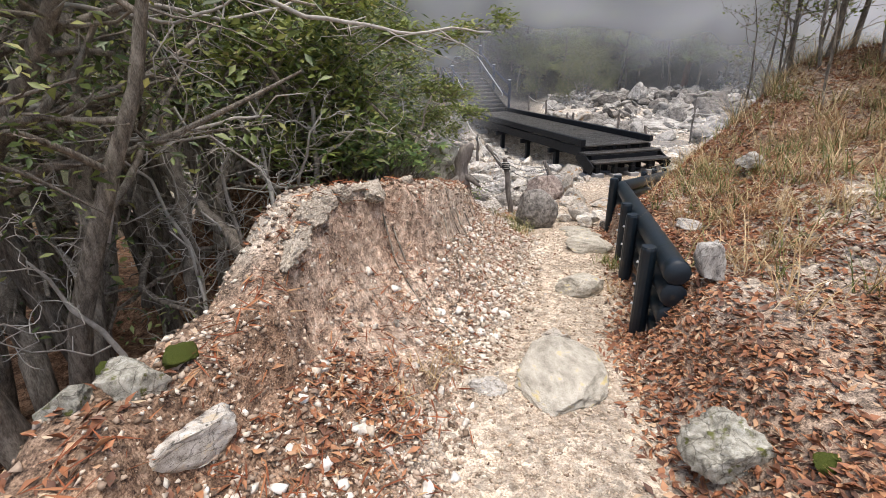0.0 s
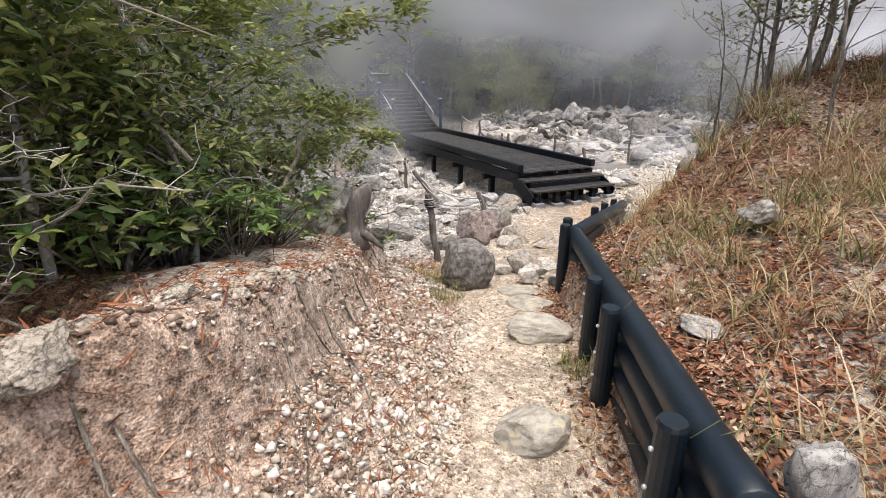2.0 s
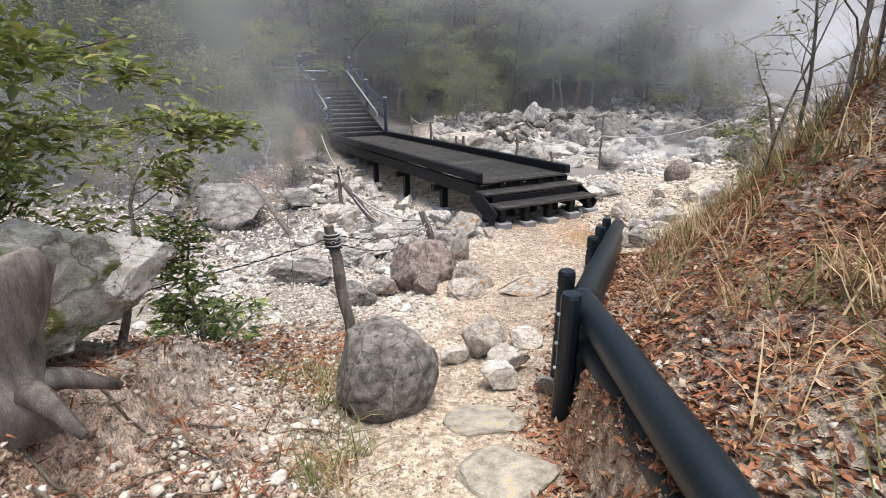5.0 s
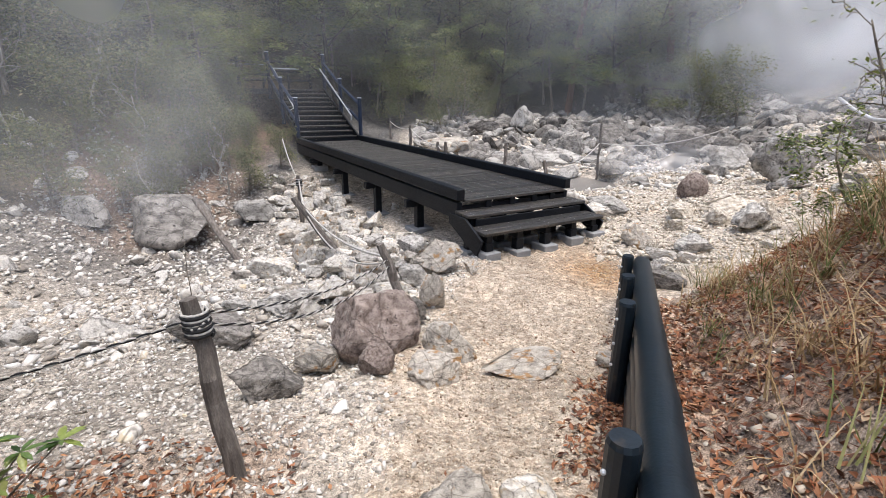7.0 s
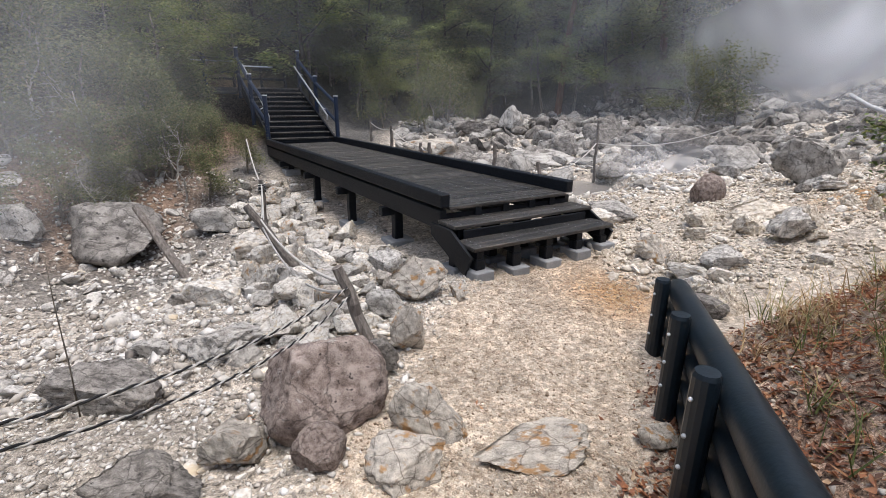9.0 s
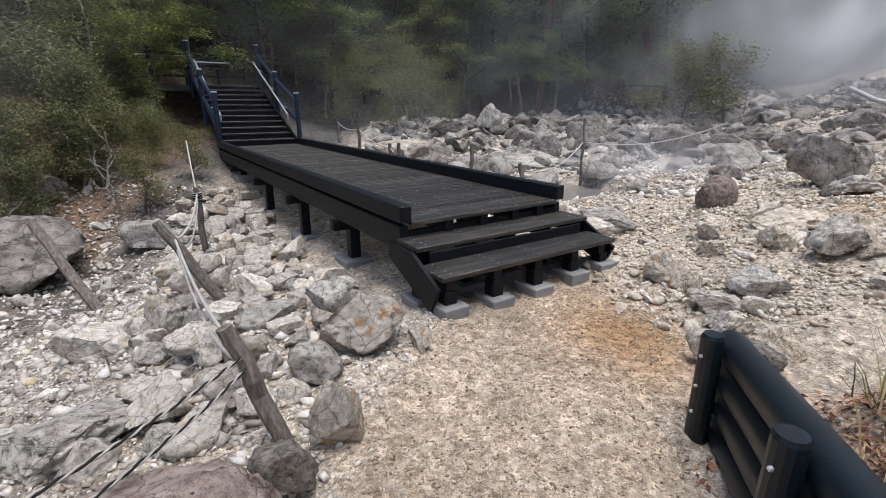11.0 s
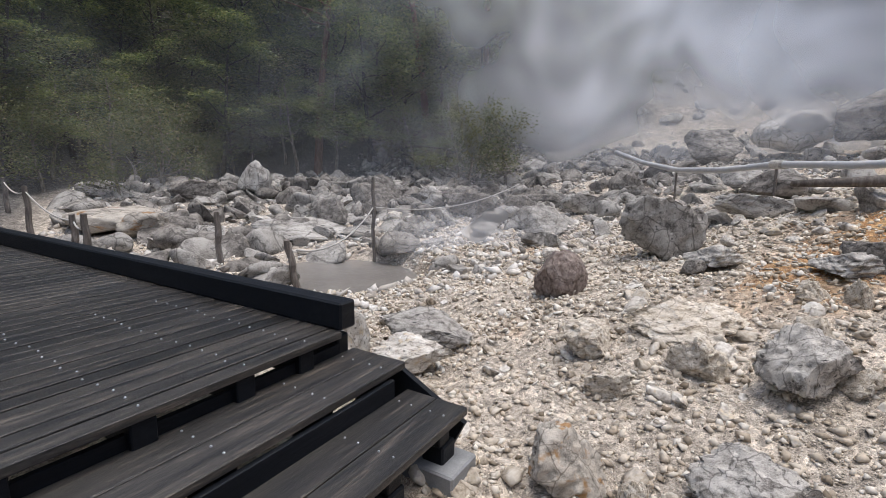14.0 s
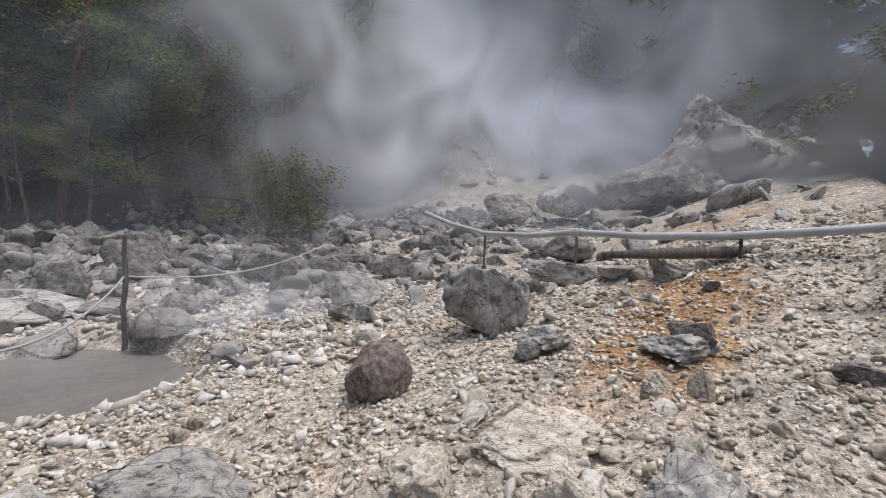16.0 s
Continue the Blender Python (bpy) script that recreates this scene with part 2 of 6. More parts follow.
LITTER = island_material("brown_fallen_leaves", [(0.0, (0.06, 0.027, 0.016)), (0.35, (0.18, 0.072, 0.036)), (0.68, (0.31, 0.125, 0.055)), (0.87, (0.42, 0.22, 0.11)), (1.0, (0.52, 0.4, 0.27))], 0.6, 0.4)
DRY_GRASS = island_material("dry_straw_grass", [(0.0, (0.2, 0.12, 0.055)), (0.5, (0.45, 0.32, 0.17)), (1.0, (0.62, 0.5, 0.31))], 0.8, translucent=0.2)
GREEN_GRASS = island_material("green_grass", [(0.0, (0.07, 0.09, 0.025)), (0.6, (0.19, 0.21, 0.07)), (1.0, (0.38, 0.34, 0.16))], 0.7, translucent=0.25)
NEEDLES = island_material("red_brown_fern_litter", [(0.0, (0.1, 0.03, 0.014)), (0.55, (0.27, 0.085, 0.036)), (0.85, (0.38, 0.17, 0.08)), (1.0, (0.5, 0.36, 0.2))], 0.8)
LEAF_DARK = island_material("dark_evergreen_leaf", [(0.0, (0.035, 0.06, 0.018)), (0.4, (0.11, 0.155, 0.045)), (0.8, (0.23, 0.265, 0.075)), (1.0, (0.36, 0.35, 0.12))], 0.4, 0.45, 0.35)
LEAF_LIGHT = island_material("yellow_green_leaf", [(0.0, (0.08, 0.11, 0.025)), (0.5, (0.17, 0.21, 0.05)), (0.9, (0.28, 0.3, 0.08)), (1.0, (0.36, 0.3, 0.13))], 0.45, 0.4, 0.35)
LEAF_OLIVE = island_material("olive_shrub_leaf", [(0.0, (0.07, 0.085, 0.035)), (0.5, (0.15, 0.17, 0.07)), (0.9, (0.24, 0.24, 0.1)), (1.0, (0.31, 0.25, 0.14))], 0.6, 0.3, 0.3)
LEAF_BROAD = island_material("broad_glossy_leaf", [(0.0, (0.05, 0.1, 0.025)), (0.5, (0.14, 0.22, 0.055)), (0.85, (0.27, 0.33, 0.08)), (1.0, (0.36, 0.36, 0.09))], 0.35, 0.5, 0.2)

# ---- helpers of this scene ----


def mesh_of(name, verts, faces, mats, smooth=False):
    me = bpy.data.meshes.new(name)
    me.from_pydata([tuple(v) for v in np.asarray(verts, float)], [], [tuple(f) for f in faces])
    for m in mats if isinstance(mats, (list, tuple)) else [mats]:
        me.materials.append(m)
    if smooth:
        me.polygons.foreach_set("use_smooth", [True] * len(me.polygons))
    me.update()
    return me


def part(name, bm, mat, parent, label=""):
    """Links a bmesh (or a finished mesh) as one mesh object under a thing or a part."""
    if isinstance(bm, bpy.types.Mesh):
        me = bm
    else:
        me = bpy.data.meshes.new(name)
        bm.to_mesh(me)
        bm.free()
        me.materials.append(mat)
    ob = new(name, me)
    ob.parent = parent
    return tagged(ob, label)


def thing(name, m, label, category, group="", kind=""):
    ob = new(name)
    ob.matrix_world = m
    ob.empty_display_size = 0.1
    return tagged(ob, label, category, group, kind)


def block(x0, x1, y0, y1, z0, z1, bevel=0.008, bm=None):
    """A box with softened edges, into a new or a given bmesh."""
    b = bmesh.new()
    bmesh.ops.create_cube(b, size=1.0, matrix=Matrix.LocRotScale(((x0 + x1) / 2, (y0 + y1) / 2, (z0 + z1) / 2), None, (x1 - x0, y1 - y0, z1 - z0)))
    if bevel:
        bmesh.ops.bevel(b, geom=b.edges[:], offset=bevel, segments=1, affect="EDGES")
    if bm is None:
        return b
    me = bpy.data.meshes.new("tmp")
    b.to_mesh(me)
    b.free()
    bm.from_mesh(me)
    bpy.data.meshes.remove(me)
    return bm


def tube(points, radii, sides=7, wob=0.0, seed=0, caps=True):
    """Vertices and faces of a tapering tube along points."""
    pts = np.asarray(points, float)
    n = len(pts)
    r = np.broadcast_to(np.asarray(radii, float), (n,))
    g = np.random.default_rng(seed)
    tan = np.gradient(pts, axis=0)
    tan /= np.linalg.norm(tan, axis=1)[:, None] + 1e-9
    ref = np.array([0, 0, 1.0]) if abs(tan[0][2]) < 0.9 else np.array([1.0, 0, 0])
    verts, faces = [], []
    for i in range(n):
        u = np.cross(tan[i], ref)
        u /= np.linalg.norm(u) + 1e-9
        v = np.cross(tan[i], u)
        for k in range(sides):
            a = 2 * math.pi * k / sides
            rr = r[i] * (1 + wob * g.uniform(-1, 1))
            verts.append(pts[i] + rr * (math.cos(a) * u + math.sin(a) * v))
    for i in range(n - 1):
        for k in range(sides):
            k2 = (k + 1) % sides
            faces.append((i * sides + k, i * sides + k2, (i + 1) * sides + k2, (i + 1) * sides + k))
    if caps:
        faces.append(tuple(range(sides - 1, -1, -1)))
        faces.append(tuple((n - 1) * sides + k for k in range(sides)))
    return verts, faces


class Heap:
    """Gathers many pieces of vertices and faces into one mesh."""

    def __init__(self):
        self.v, self.f, self.n = [], [], 0

    def add(self, v, f):
        self.v.append(np.asarray(v, float))
        self.f.extend(tuple(a + self.n for a in q) for q in f)
        self.n += len(v)

    def mesh(self, name, mat, smooth=False):
        return mesh_of(name, np.concatenate(self.v) if self.v else [], self.f, mat, smooth)


def scatter_mesh(name, base_v, base_f, places, mats3, mat, smooth=False):
    """One mesh of many copies of a small shape: mats3 are 3 x 3 matrices, places their origins."""
    bv = np.asarray(base_v, float)
    f = np.asarray(base_f)
    n, k = len(places), bv.shape[-2]
    if bv.ndim == 3:
        bv = bv[np.random.default_rng(n).integers(len(bv), size=n)]
        v = np.einsum("nij,nkj->nki", mats3, bv) + places[:, None, :]
    else:
        v = np.einsum("nij,kj->nki", mats3, bv) + places[:, None, :]
    faces = (f[None] + (np.arange(n) * k)[:, None, None]).reshape(-1, f.shape[1])
    me = bpy.data.meshes.new(name)
    me.vertices.add(n * k)
    me.vertices.foreach_set("co", v.reshape(-1).astype(np.float32))
    me.loops.add(faces.size)
    me.loops.foreach_set("vertex_index", faces.reshape(-1).astype(np.int32))
    me.polygons.add(len(faces))
    me.polygons.foreach_set("loop_start", (np.arange(len(faces)) * f.shape[1]).astype(np.int32))
    me.polygons.foreach_set("loop_total", np.full(len(faces), f.shape[1], np.int32))
    if smooth:
        me.polygons.foreach_set("use_smooth", np.ones(len(faces), bool))
    me.materials.append(mat)
    me.update(calc_edges=True)
    return me


def turns(n, g, tilt=math.pi):
    """Random turns as 3 x 3 matrices: any heading, tilted by up to tilt."""
    a, b, c = g.uniform(0, 2 * math.pi, n), g.uniform(-tilt, tilt, n), g.uniform(-tilt, tilt, n)
    ca, sa, cb, sb, cc, sc = np.cos(a), np.sin(a), np.cos(b), np.sin(b), np.cos(c), np.sin(c)
    o, z = np.ones(n), np.zeros(n)
    rz = np.stack([np.stack([ca, -sa, z], 1), np.stack([sa, ca, z], 1), np.stack([z, z, o], 1)], 1)
    rx = np.stack([np.stack([o, z, z], 1), np.stack([z, cb, -sb], 1), np.stack([z, sb, cb], 1)], 1)
    ry = np.stack([np.stack([cc, z, sc], 1), np.stack([z, o, z], 1), np.stack([-sc, z, cc], 1)], 1)
    return rz @ rx @ ry


def lattice(x, y, seed=0):
    """Smooth value noise in the plane, -1 to 1."""
    xi, yi = np.floor(x).astype(np.int64), np.floor(y).astype(np.int64)
    fx, fy = x - xi, y - yi
    fx, fy = fx * fx * (3 - 2 * fx), fy * fy * (3 - 2 * fy)

    def h(a, b):
        k = (a * 374761393 + b * 668265263 + seed * 974711) & 0x7FFFFFFF
        k = ((k ^ (k >> 13)) * 1274126177) & 0x7FFFFFFF
        return ((k ^ (k >> 16)) & 0xFFFF) / 32767.5 - 1

    return (h(xi, yi) * (1 - fx) + h(xi + 1, yi) * fx) * (1 - fy) + (h(xi, yi + 1) * (1 - fx) + h(xi + 1, yi + 1) * fx) * fy


def sm(a, b, t):
    u = np.clip((t - a) / (b - a), 0, 1)
    return u * u * (3 - 2 * u)


# ---- the lie of the land ----
FENCE = [(2.2, -8.0), (2.2, 0.8), (2.3, 4.4), (2.49, 4.97), (4.16, 8.64), (6.4, 9.0), (9.0, 9.7), (14.0, 9.0), (30.0, 6.0)]


def right_of_fence(X, Y):
    """Signed distance from the fence line: plus on the mound's side."""
    best = np.full(np.shape(X), 1e9)
    side = np.zeros(np.shape(X))
    for (ax, ay), (bx, by) in zip(FENCE[:-1], FENCE[1:]):
        dx, dy = bx - ax, by - ay
        t = np.clip(((X - ax) * dx + (Y - ay) * dy) / (dx * dx + dy * dy), 0, 1)
        d = np.hypot(X - ax - t * dx, Y - ay - t * dy)
        s = (X - ax) * dy - (Y - ay) * dx
        closer = d < best - 1e-6
        best = np.where(closer, d, best)
        side = np.where(closer, np.sign(s), side)
    return best * side


def path_mid(Y):
    return np.interp(Y, [-4, 0.2, 2, 3.3, 5, 7, 8.5, 10], [1.3, 1.5, 1.6, 1.85, 1.95, 2.45, 2.95, 3.55])


def bank_edge(Y):
    return np.interp(Y, [-6, -1, 0.3, 1, 1.6, 2.2, 4, 5], [0.1, 0.12, 0.15, 0.3, 0.45, 0.45, 0.35, 0.2])


def tree_line(X):
    return np.interp(X, [-30, -8, 0, 7, 11, 15, 20, 30, 60], [18, 21, 26.5, 30, 25.5, 25.5, 25, 20, 10])


def height(X, Y, rough=True):
    X, Y = np.asarray(X, float), np.asarray(Y, float)
    zp = np.interp(Y, [-8, -2.3, 0, 0.5, 1.3, 3.3, 4.2, 5, 6.2, 8, 10], [1.2, 0.88, 0.68, 0.58, 0.46, 0.36, 0.18, 0.03, -0.13, -0.28, -0.33])
    basin = -0.33 - 0.12 * sm(1.6, 0.6, X) - 0.22 * sm(3.2, 1.6, X) * sm(10.2, 11.6, Y) * sm(19, 15, Y) - 0.85 * sm(0.8, -3.2, X) * sm(7, 10.5, Y) * (1 - sm(14, 18, Y))
    basin = basin + 0.55 * sm(14.5, 20, Y) * sm(2, -4, X) + 0.5 * np.clip(-4.5 - X, 0, 40) * sm(6, 12, Y)
    slope = np.interp(Y, [9.0, 10.5, 12.5, 14.5, 18, 30], [0.33, 0.3, 0.2, 0.1, 0.09, 0.1])
    basin = basin + slope * np.clip(X - 5.2, 0, 7) + 0.22 * np.clip(X - 13, 0, 60) + 0.25 * np.clip(X - 21, 0, 40)
    basin = basin + 0.9 * sm(18, 27, Y) + 0.62 * np.clip(Y - tree_line(X), 0, 60)
    z = zp + (basin - zp) * sm(6.0, 9.0, Y + 0.5 * np.clip(1.2 - X, 0, 2))
    crest = np.interp(Y, [-6, -3, -1, 0.2, 0.7, 1.6, 2.1, 3, 3.9, 4.6, 5.2, 6.0], [1.45, 1.35, 1.38, 1.78, 1.7, 1.5, 1.36, 1.12, 0.97, 0.7, 0.25, -0.15])
    s = X - bank_edge(Y) - (0.08 * lattice(Y * 3.1, Y * 0 + 3, 5) if rough else 0)
    f = np.interp(s, [0, 0.06, 0.14, 0.4, 0.8], [1, 0.93, 0.55, 0.25, 0])
    turnb = sm(0.7, 1.8, Y)
    back = sm(-0.2, -0.85, s) * (1 - turnb) + sm(-1.9, -3.4, s) * turnb
    floor_z = np.interp(Y, [-6, 1, 3, 5], [0.55, 0.35, 0.2, -0.2])
    bank = zp + f * (crest - zp)
    bank = bank * (1 - back) + floor_z * back
    z = np.where((Y < 6.0) & (s < 0.8), np.where(s < -0.5, bank, np.maximum(z, bank)) * (1 - sm(5, 6, Y)) + z * sm(5, 6, Y), z)
    d = right_of_fence(X, Y)
    step = np.interp(Y, [-4, -0.4, 0.8, 4.5, 6, 8, 8.6, 9.2], [0.25, 0.3, 0.45, 0.43, 0.4, 0.25, 0.1, 0.0])
    width = np.where(Y < 0.8, 0.5, 0.1)
    rise = np.interp(Y, [-4, 0, 2, 3.5, 5.4, 7, 9, 10], [0.36, 0.36, 0.42, 0.5, 1.3, 1.05, 0.85, 0.5])
    dd = np.clip(d - np.interp(Y, [2.5, 4.5, 6, 8, 9], [0, 0.25, 0.38, 0.35, 0.1]), 0, None)
    mound = step * sm(0.0, width, d + np.where(Y < 0.8, 0.25, 0)) + rise * np.minimum(dd, 1.5) + 0.28 * np.clip(dd - 1.5, 0, 12)
    z = z + mound
    if rough:
        onpath = np.exp(-(((X - path_mid(Y)) / 0.55) ** 2)) * sm(11.5, 9.5, Y)
        face = sm(-0.15, 0.05, s) * sm(0.95, 0.6, s) * sm(5.2, 4.4, Y)
        z = z + face * (0.05 * np.abs(lattice(X * 6, Y * 6, 8)) + 0.03 * lattice(X * 11, Y * 9, 9))
        far = sm(12, 40, np.hypot(X - 2, Y - 6))
        z = z + (1 - 0.75 * onpath) * (0.05 * lattice(X * 1.7, Y * 1.7, 1) + 0.03 * lattice(X * 5, Y * 5, 2) + 0.014 * lattice(X * 13, Y * 13, 3)) + 0.006 * lattice(X * 22, Y * 22, 4)
        z = z + far * (0.9 * lattice(X * 0.12, Y * 0.12, 6) + 0.3 * lattice(X * 0.5, Y * 0.5, 7))
    w = sm(1.25, 0.85, np.hypot((X - 6.0) / 1.1, (Y - 16.5) / 1.4))
    return z * (1 - w) + (-0.58) * w


POOL_Z = -0.3


def ground_z(x, y):
    return float(height(np.array([x]), np.array([y]))[0])

# ---- ground: one sheet, fine round the path, coarse towards the horizon ----


def spaced(lo, hi, fine, reach, grow=1.12):
    a = list(np.arange(lo, hi, fine))
    step, b = fine, a[-1]
    right = []
    while b < reach[1]:
        step *= grow
        b += step
        right.append(b)
    step, b, left = fine, a[0], []
    while b > reach[0]:
        step *= grow
        b -= step
        left.append(b)
    return np.array(left[::-1] + a + right)


gx, gy = spaced(-0.8, 7.5, 0.05, (-300, 300), 1.08), spaced(-2.4, 12.0, 0.06, (-200, 400), 1.07)
GX, GY = np.meshgrid(gx, gy)
GZ = height(GX, GY)
nx, ny = len(gx), len(gy)
idx = np.arange(nx * ny).reshape(ny, nx)
quads = np.stack([idx[:-1, :-1], idx[:-1, 1:], idx[1:, 1:], idx[1:, :-1]], -1).reshape(-1, 4)
ground_me = scatter_mesh("ground", np.stack([GX, GY, GZ], -1).reshape(-1, 3), quads, np.zeros((1, 3)), np.eye(3)[None], MUD_WATER, True)


def zones(X, Y):
    """Shares of the kinds of ground: fallen leaves, cream path gravel, pink clay, ochre stain, dark crust, near-black
    olive hill.
    """
    d = right_of_fence(X, Y)
    s = X - bank_edge(Y)
    n = 0.25 * lattice(X * 2.3, Y * 2.3, 11) + 0.18 * lattice(X * 7, Y * 7, 12)
    onpath = sm(0.75, 0.45, np.abs(X - path_mid(Y)) * np.interp(Y, [5, 7.5], [1, 0.62]) + n * 0.5) * sm(11.8, 10.6, Y)
    leaf = sm(-0.22, 0.1, d + 0.4 * n) * sm(8.4, 6.4, Y) * (0.75 + n)
    leaf = leaf * np.clip(0.62 + 0.9 * lattice(X * 1.2, Y * 1.2, 13) + sm(0.5, 0.2, d), 0, 1) * (1 - 0.5 * sm(4.8, 6.2, Y))
    leaf = np.maximum(leaf, sm(0.6, 0.2, np.abs(Y + 1.2) * 0.5 + n) * sm(1.2, 0.7, X) * 0.8)
    leaf = np.maximum(leaf, sm(-0.4, -1.0, s + n) * sm(6, 4.5, Y))
    leaf = np.maximum(leaf, 0.6 * sm(4.6, 5.2, Y) * sm(6.9, 5.8, Y + n) * sm(1.5, 0.8, X + n))
    leaf = np.maximum(leaf, 0.65 * sm(-2.2, -4.0, X + n) * sm(13.2, 15.5, Y + n))
    clay = sm(0.9, 0.5, s + n) * sm(-0.25, 0.02, s + 0.5 * n) * sm(4.8, 3.6, Y) * (0.75 + 1.2 * n)
    slope_clay = sm(0.0, 0.15, d) * sm(4.8, 6.0, Y) * sm(9.4, 8.4, Y)
    clay = np.maximum(clay, slope_clay * (0.85 + n))
    leaf = leaf * (1 - 0.6 * slope_clay)
    ochre = np.maximum(np.exp(-(((X - 4.15) / 0.55) ** 2) - ((Y - 9.75) / 0.75) ** 2) * 0.95, sm(1.0, 0.35, np.hypot((X - 9.0) / 2.1, (Y - 10.9) / 0.8) + n * 0.9))
    ochre = np.maximum(ochre, sm(0.15, 0.7, lattice(X * 0.8, Y * 0.8, 21) + n) * 0.5 * sm(9, 10, Y) * sm(17, 15, Y) * sm(4, 5, X))
    crust = sm(0.05, 0.7, d + n) * sm(7.6, 8.6, Y + 0.2 * X) * sm(5, 6, X)
    crust = np.maximum(crust, sm(22, 26, Y))
    crust = np.maximum(crust, sm(-0.6, -2.4, X + n) * sm(10.8, 13.2, Y + n) * 0.8)
    crust = np.maximum(crust, sm(1.5, 0.5, X + n) * sm(17, 19, Y))
    crust = np.maximum(crust, 0.4 * sm(1.2, 0.2, X + n) * sm(5.8, 6.8, Y) * sm(11.5, 9, Y))
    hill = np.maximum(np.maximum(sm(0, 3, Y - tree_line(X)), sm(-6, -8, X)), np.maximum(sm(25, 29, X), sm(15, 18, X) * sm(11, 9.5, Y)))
    return [np.clip(a, 0, 1) for a in (leaf, onpath, clay, ochre, crust, hill)]


leaf, onpath, clay, ochre, crust, hill = zones(GX, GY)
for name, chans in (("zone", (leaf, onpath, clay)), ("tint", (ochre, crust, hill))):
    att = ground_me.color_attributes.new(name, "FLOAT_COLOR", "POINT")
    att.data.foreach_set("color", np.stack([*chans, np.ones_like(leaf)], -1).reshape(-1).astype(np.float32))


def ground_material():
    m = bpy.data.materials.new("thermal_ground")
    m.use_nodes = True
    n, l = m.node_tree.nodes, m.node_tree.links
    bsdf = n["Principled BSDF"]
    bsdf.inputs["Roughness"].default_value = 0.93
    bsdf.inputs["Specular IOR Level"].default_value = 0.2
    co = n.new("ShaderNodeTexCoord")

    def tex(kind, scale, detail=5.0):
        t = n.new(kind)
        t.inputs["Scale"].default_value = scale
        if kind == "ShaderNodeTexNoise":
            t.inputs["Detail"].default_value, t.inputs["Roughness"].default_value = detail, 0.65
        l.new(co.outputs["Object"], t.inputs["Vector"])
        return t

    big, mid, grain = tex("ShaderNodeTexNoise", 1.6), tex("ShaderNodeTexNoise", 14, 6), tex("ShaderNodeTexNoise", 110, 3)
    cell = tex("ShaderNodeTexVoronoi", 90)
    cell.inputs["Randomness"].default_value = 1.0
    cellw = n.new("ShaderNodeMath")
    cellw.operation = "MULTIPLY"
    cellw.inputs[1].default_value = 0.3
    l.new(cell.outputs["Distance"], cellw.inputs[0])
    fine = n.new("ShaderNodeMath")
    fine.operation = "MULTIPLY_ADD"
    fine.inputs[1].default_value = 0.5
    l.new(grain.outputs[0], fine.inputs[0])
    half = n.new("ShaderNodeMath")
    half.operation = "MULTIPLY"
    half.inputs[1].default_value = 0.5
    l.new(mid.outputs[0], half.inputs[0])
    l.new(half.outputs[0], fine.inputs[2])

    def ramp(stops, src):
        r = n.new("ShaderNodeValToRGB")
        e = r.color_ramp.elements
        while len(e) < len(stops):
            e.new(0.5)
        for k, (p, c) in enumerate(stops):
            e[k].position, e[k].color = p, (*c, 1)
        l.new(src, r.inputs[0])
        return r.outputs[0]

    def mix(fac, a, b):
        x = n.new("ShaderNodeMix")
        x.data_type = "RGBA"
        l.new(fac, x.inputs[0])
        l.new(a, x.inputs[6])
        l.new(b, x.inputs[7])
        return x.outputs[2]

    scree = ramp([(0.38, (0.12, 0.11, 0.1)), (0.46, (0.41, 0.355, 0.29)), (0.54, (0.6, 0.525, 0.435)), (0.63, (0.74, 0.68, 0.595))], fine.outputs[0])
    cream = ramp([(0.39, (0.27, 0.2, 0.145)), (0.48, (0.46, 0.375, 0.285)), (0.58, (0.62, 0.54, 0.44))], fine.outputs[0])
    soil = ramp([(0.39, (0.05, 0.025, 0.015)), (0.48, (0.18, 0.095, 0.052)), (0.58, (0.38, 0.24, 0.15))], fine.outputs[0])
    pink = ramp([(0.39, (0.09, 0.065, 0.05)), (0.465, (0.36, 0.235, 0.165)), (0.54, (0.56, 0.4, 0.29)), (0.62, (0.7, 0.58, 0.47))], fine.outputs[0])
    rust = ramp([(0.38, (0.14, 0.06, 0.03)), (0.49, (0.42, 0.24, 0.115)), (0.6, (0.58, 0.41, 0.21))], fine.outputs[0])
    dark = ramp([(0.3, (0.03, 0.028, 0.026)), (0.5, (0.1, 0.095, 0.09)), (0.7, (0.3, 0.28, 0.26))], fine.outputs[0])
    # Ground of the wooded hill: very dark olive, almost black.
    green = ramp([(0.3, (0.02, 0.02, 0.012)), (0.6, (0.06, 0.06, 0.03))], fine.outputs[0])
    za, zb = n.new("ShaderNodeVertexColor"), n.new("ShaderNodeVertexColor")
    za.layer_name, zb.layer_name = "zone", "tint"
    sa, sb = n.new("ShaderNodeSeparateColor"), n.new("ShaderNodeSeparateColor")
    l.new(za.outputs[0], sa.inputs[0])
    l.new(zb.outputs[0], sb.inputs[0])
    c = mix(sb.outputs[1], scree, dark)
    c = mix(sa.outputs[2], c, pink)
    c = mix(sa.outputs[1], c, cream)
    c = mix(sb.outputs[0], c, rust)
    c = mix(sa.outputs[0], c, soil)
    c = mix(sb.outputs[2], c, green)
    for scale, lo, hi in ((42, 0.66, 1.28), (15, 0.8, 1.18)):
        stones = tex("ShaderNodeTexVoronoi", scale)
        tone = n.new("ShaderNodeMapRange")
        tone.inputs[3].default_value, tone.inputs[4].default_value = lo, hi
        grey = n.new("ShaderNodeSeparateColor")
        l.new(stones.outputs["Color"], grey.inputs[0])
        l.new(grey.outputs[0], tone.inputs[0])
        shade = n.new("ShaderNodeHueSaturation")
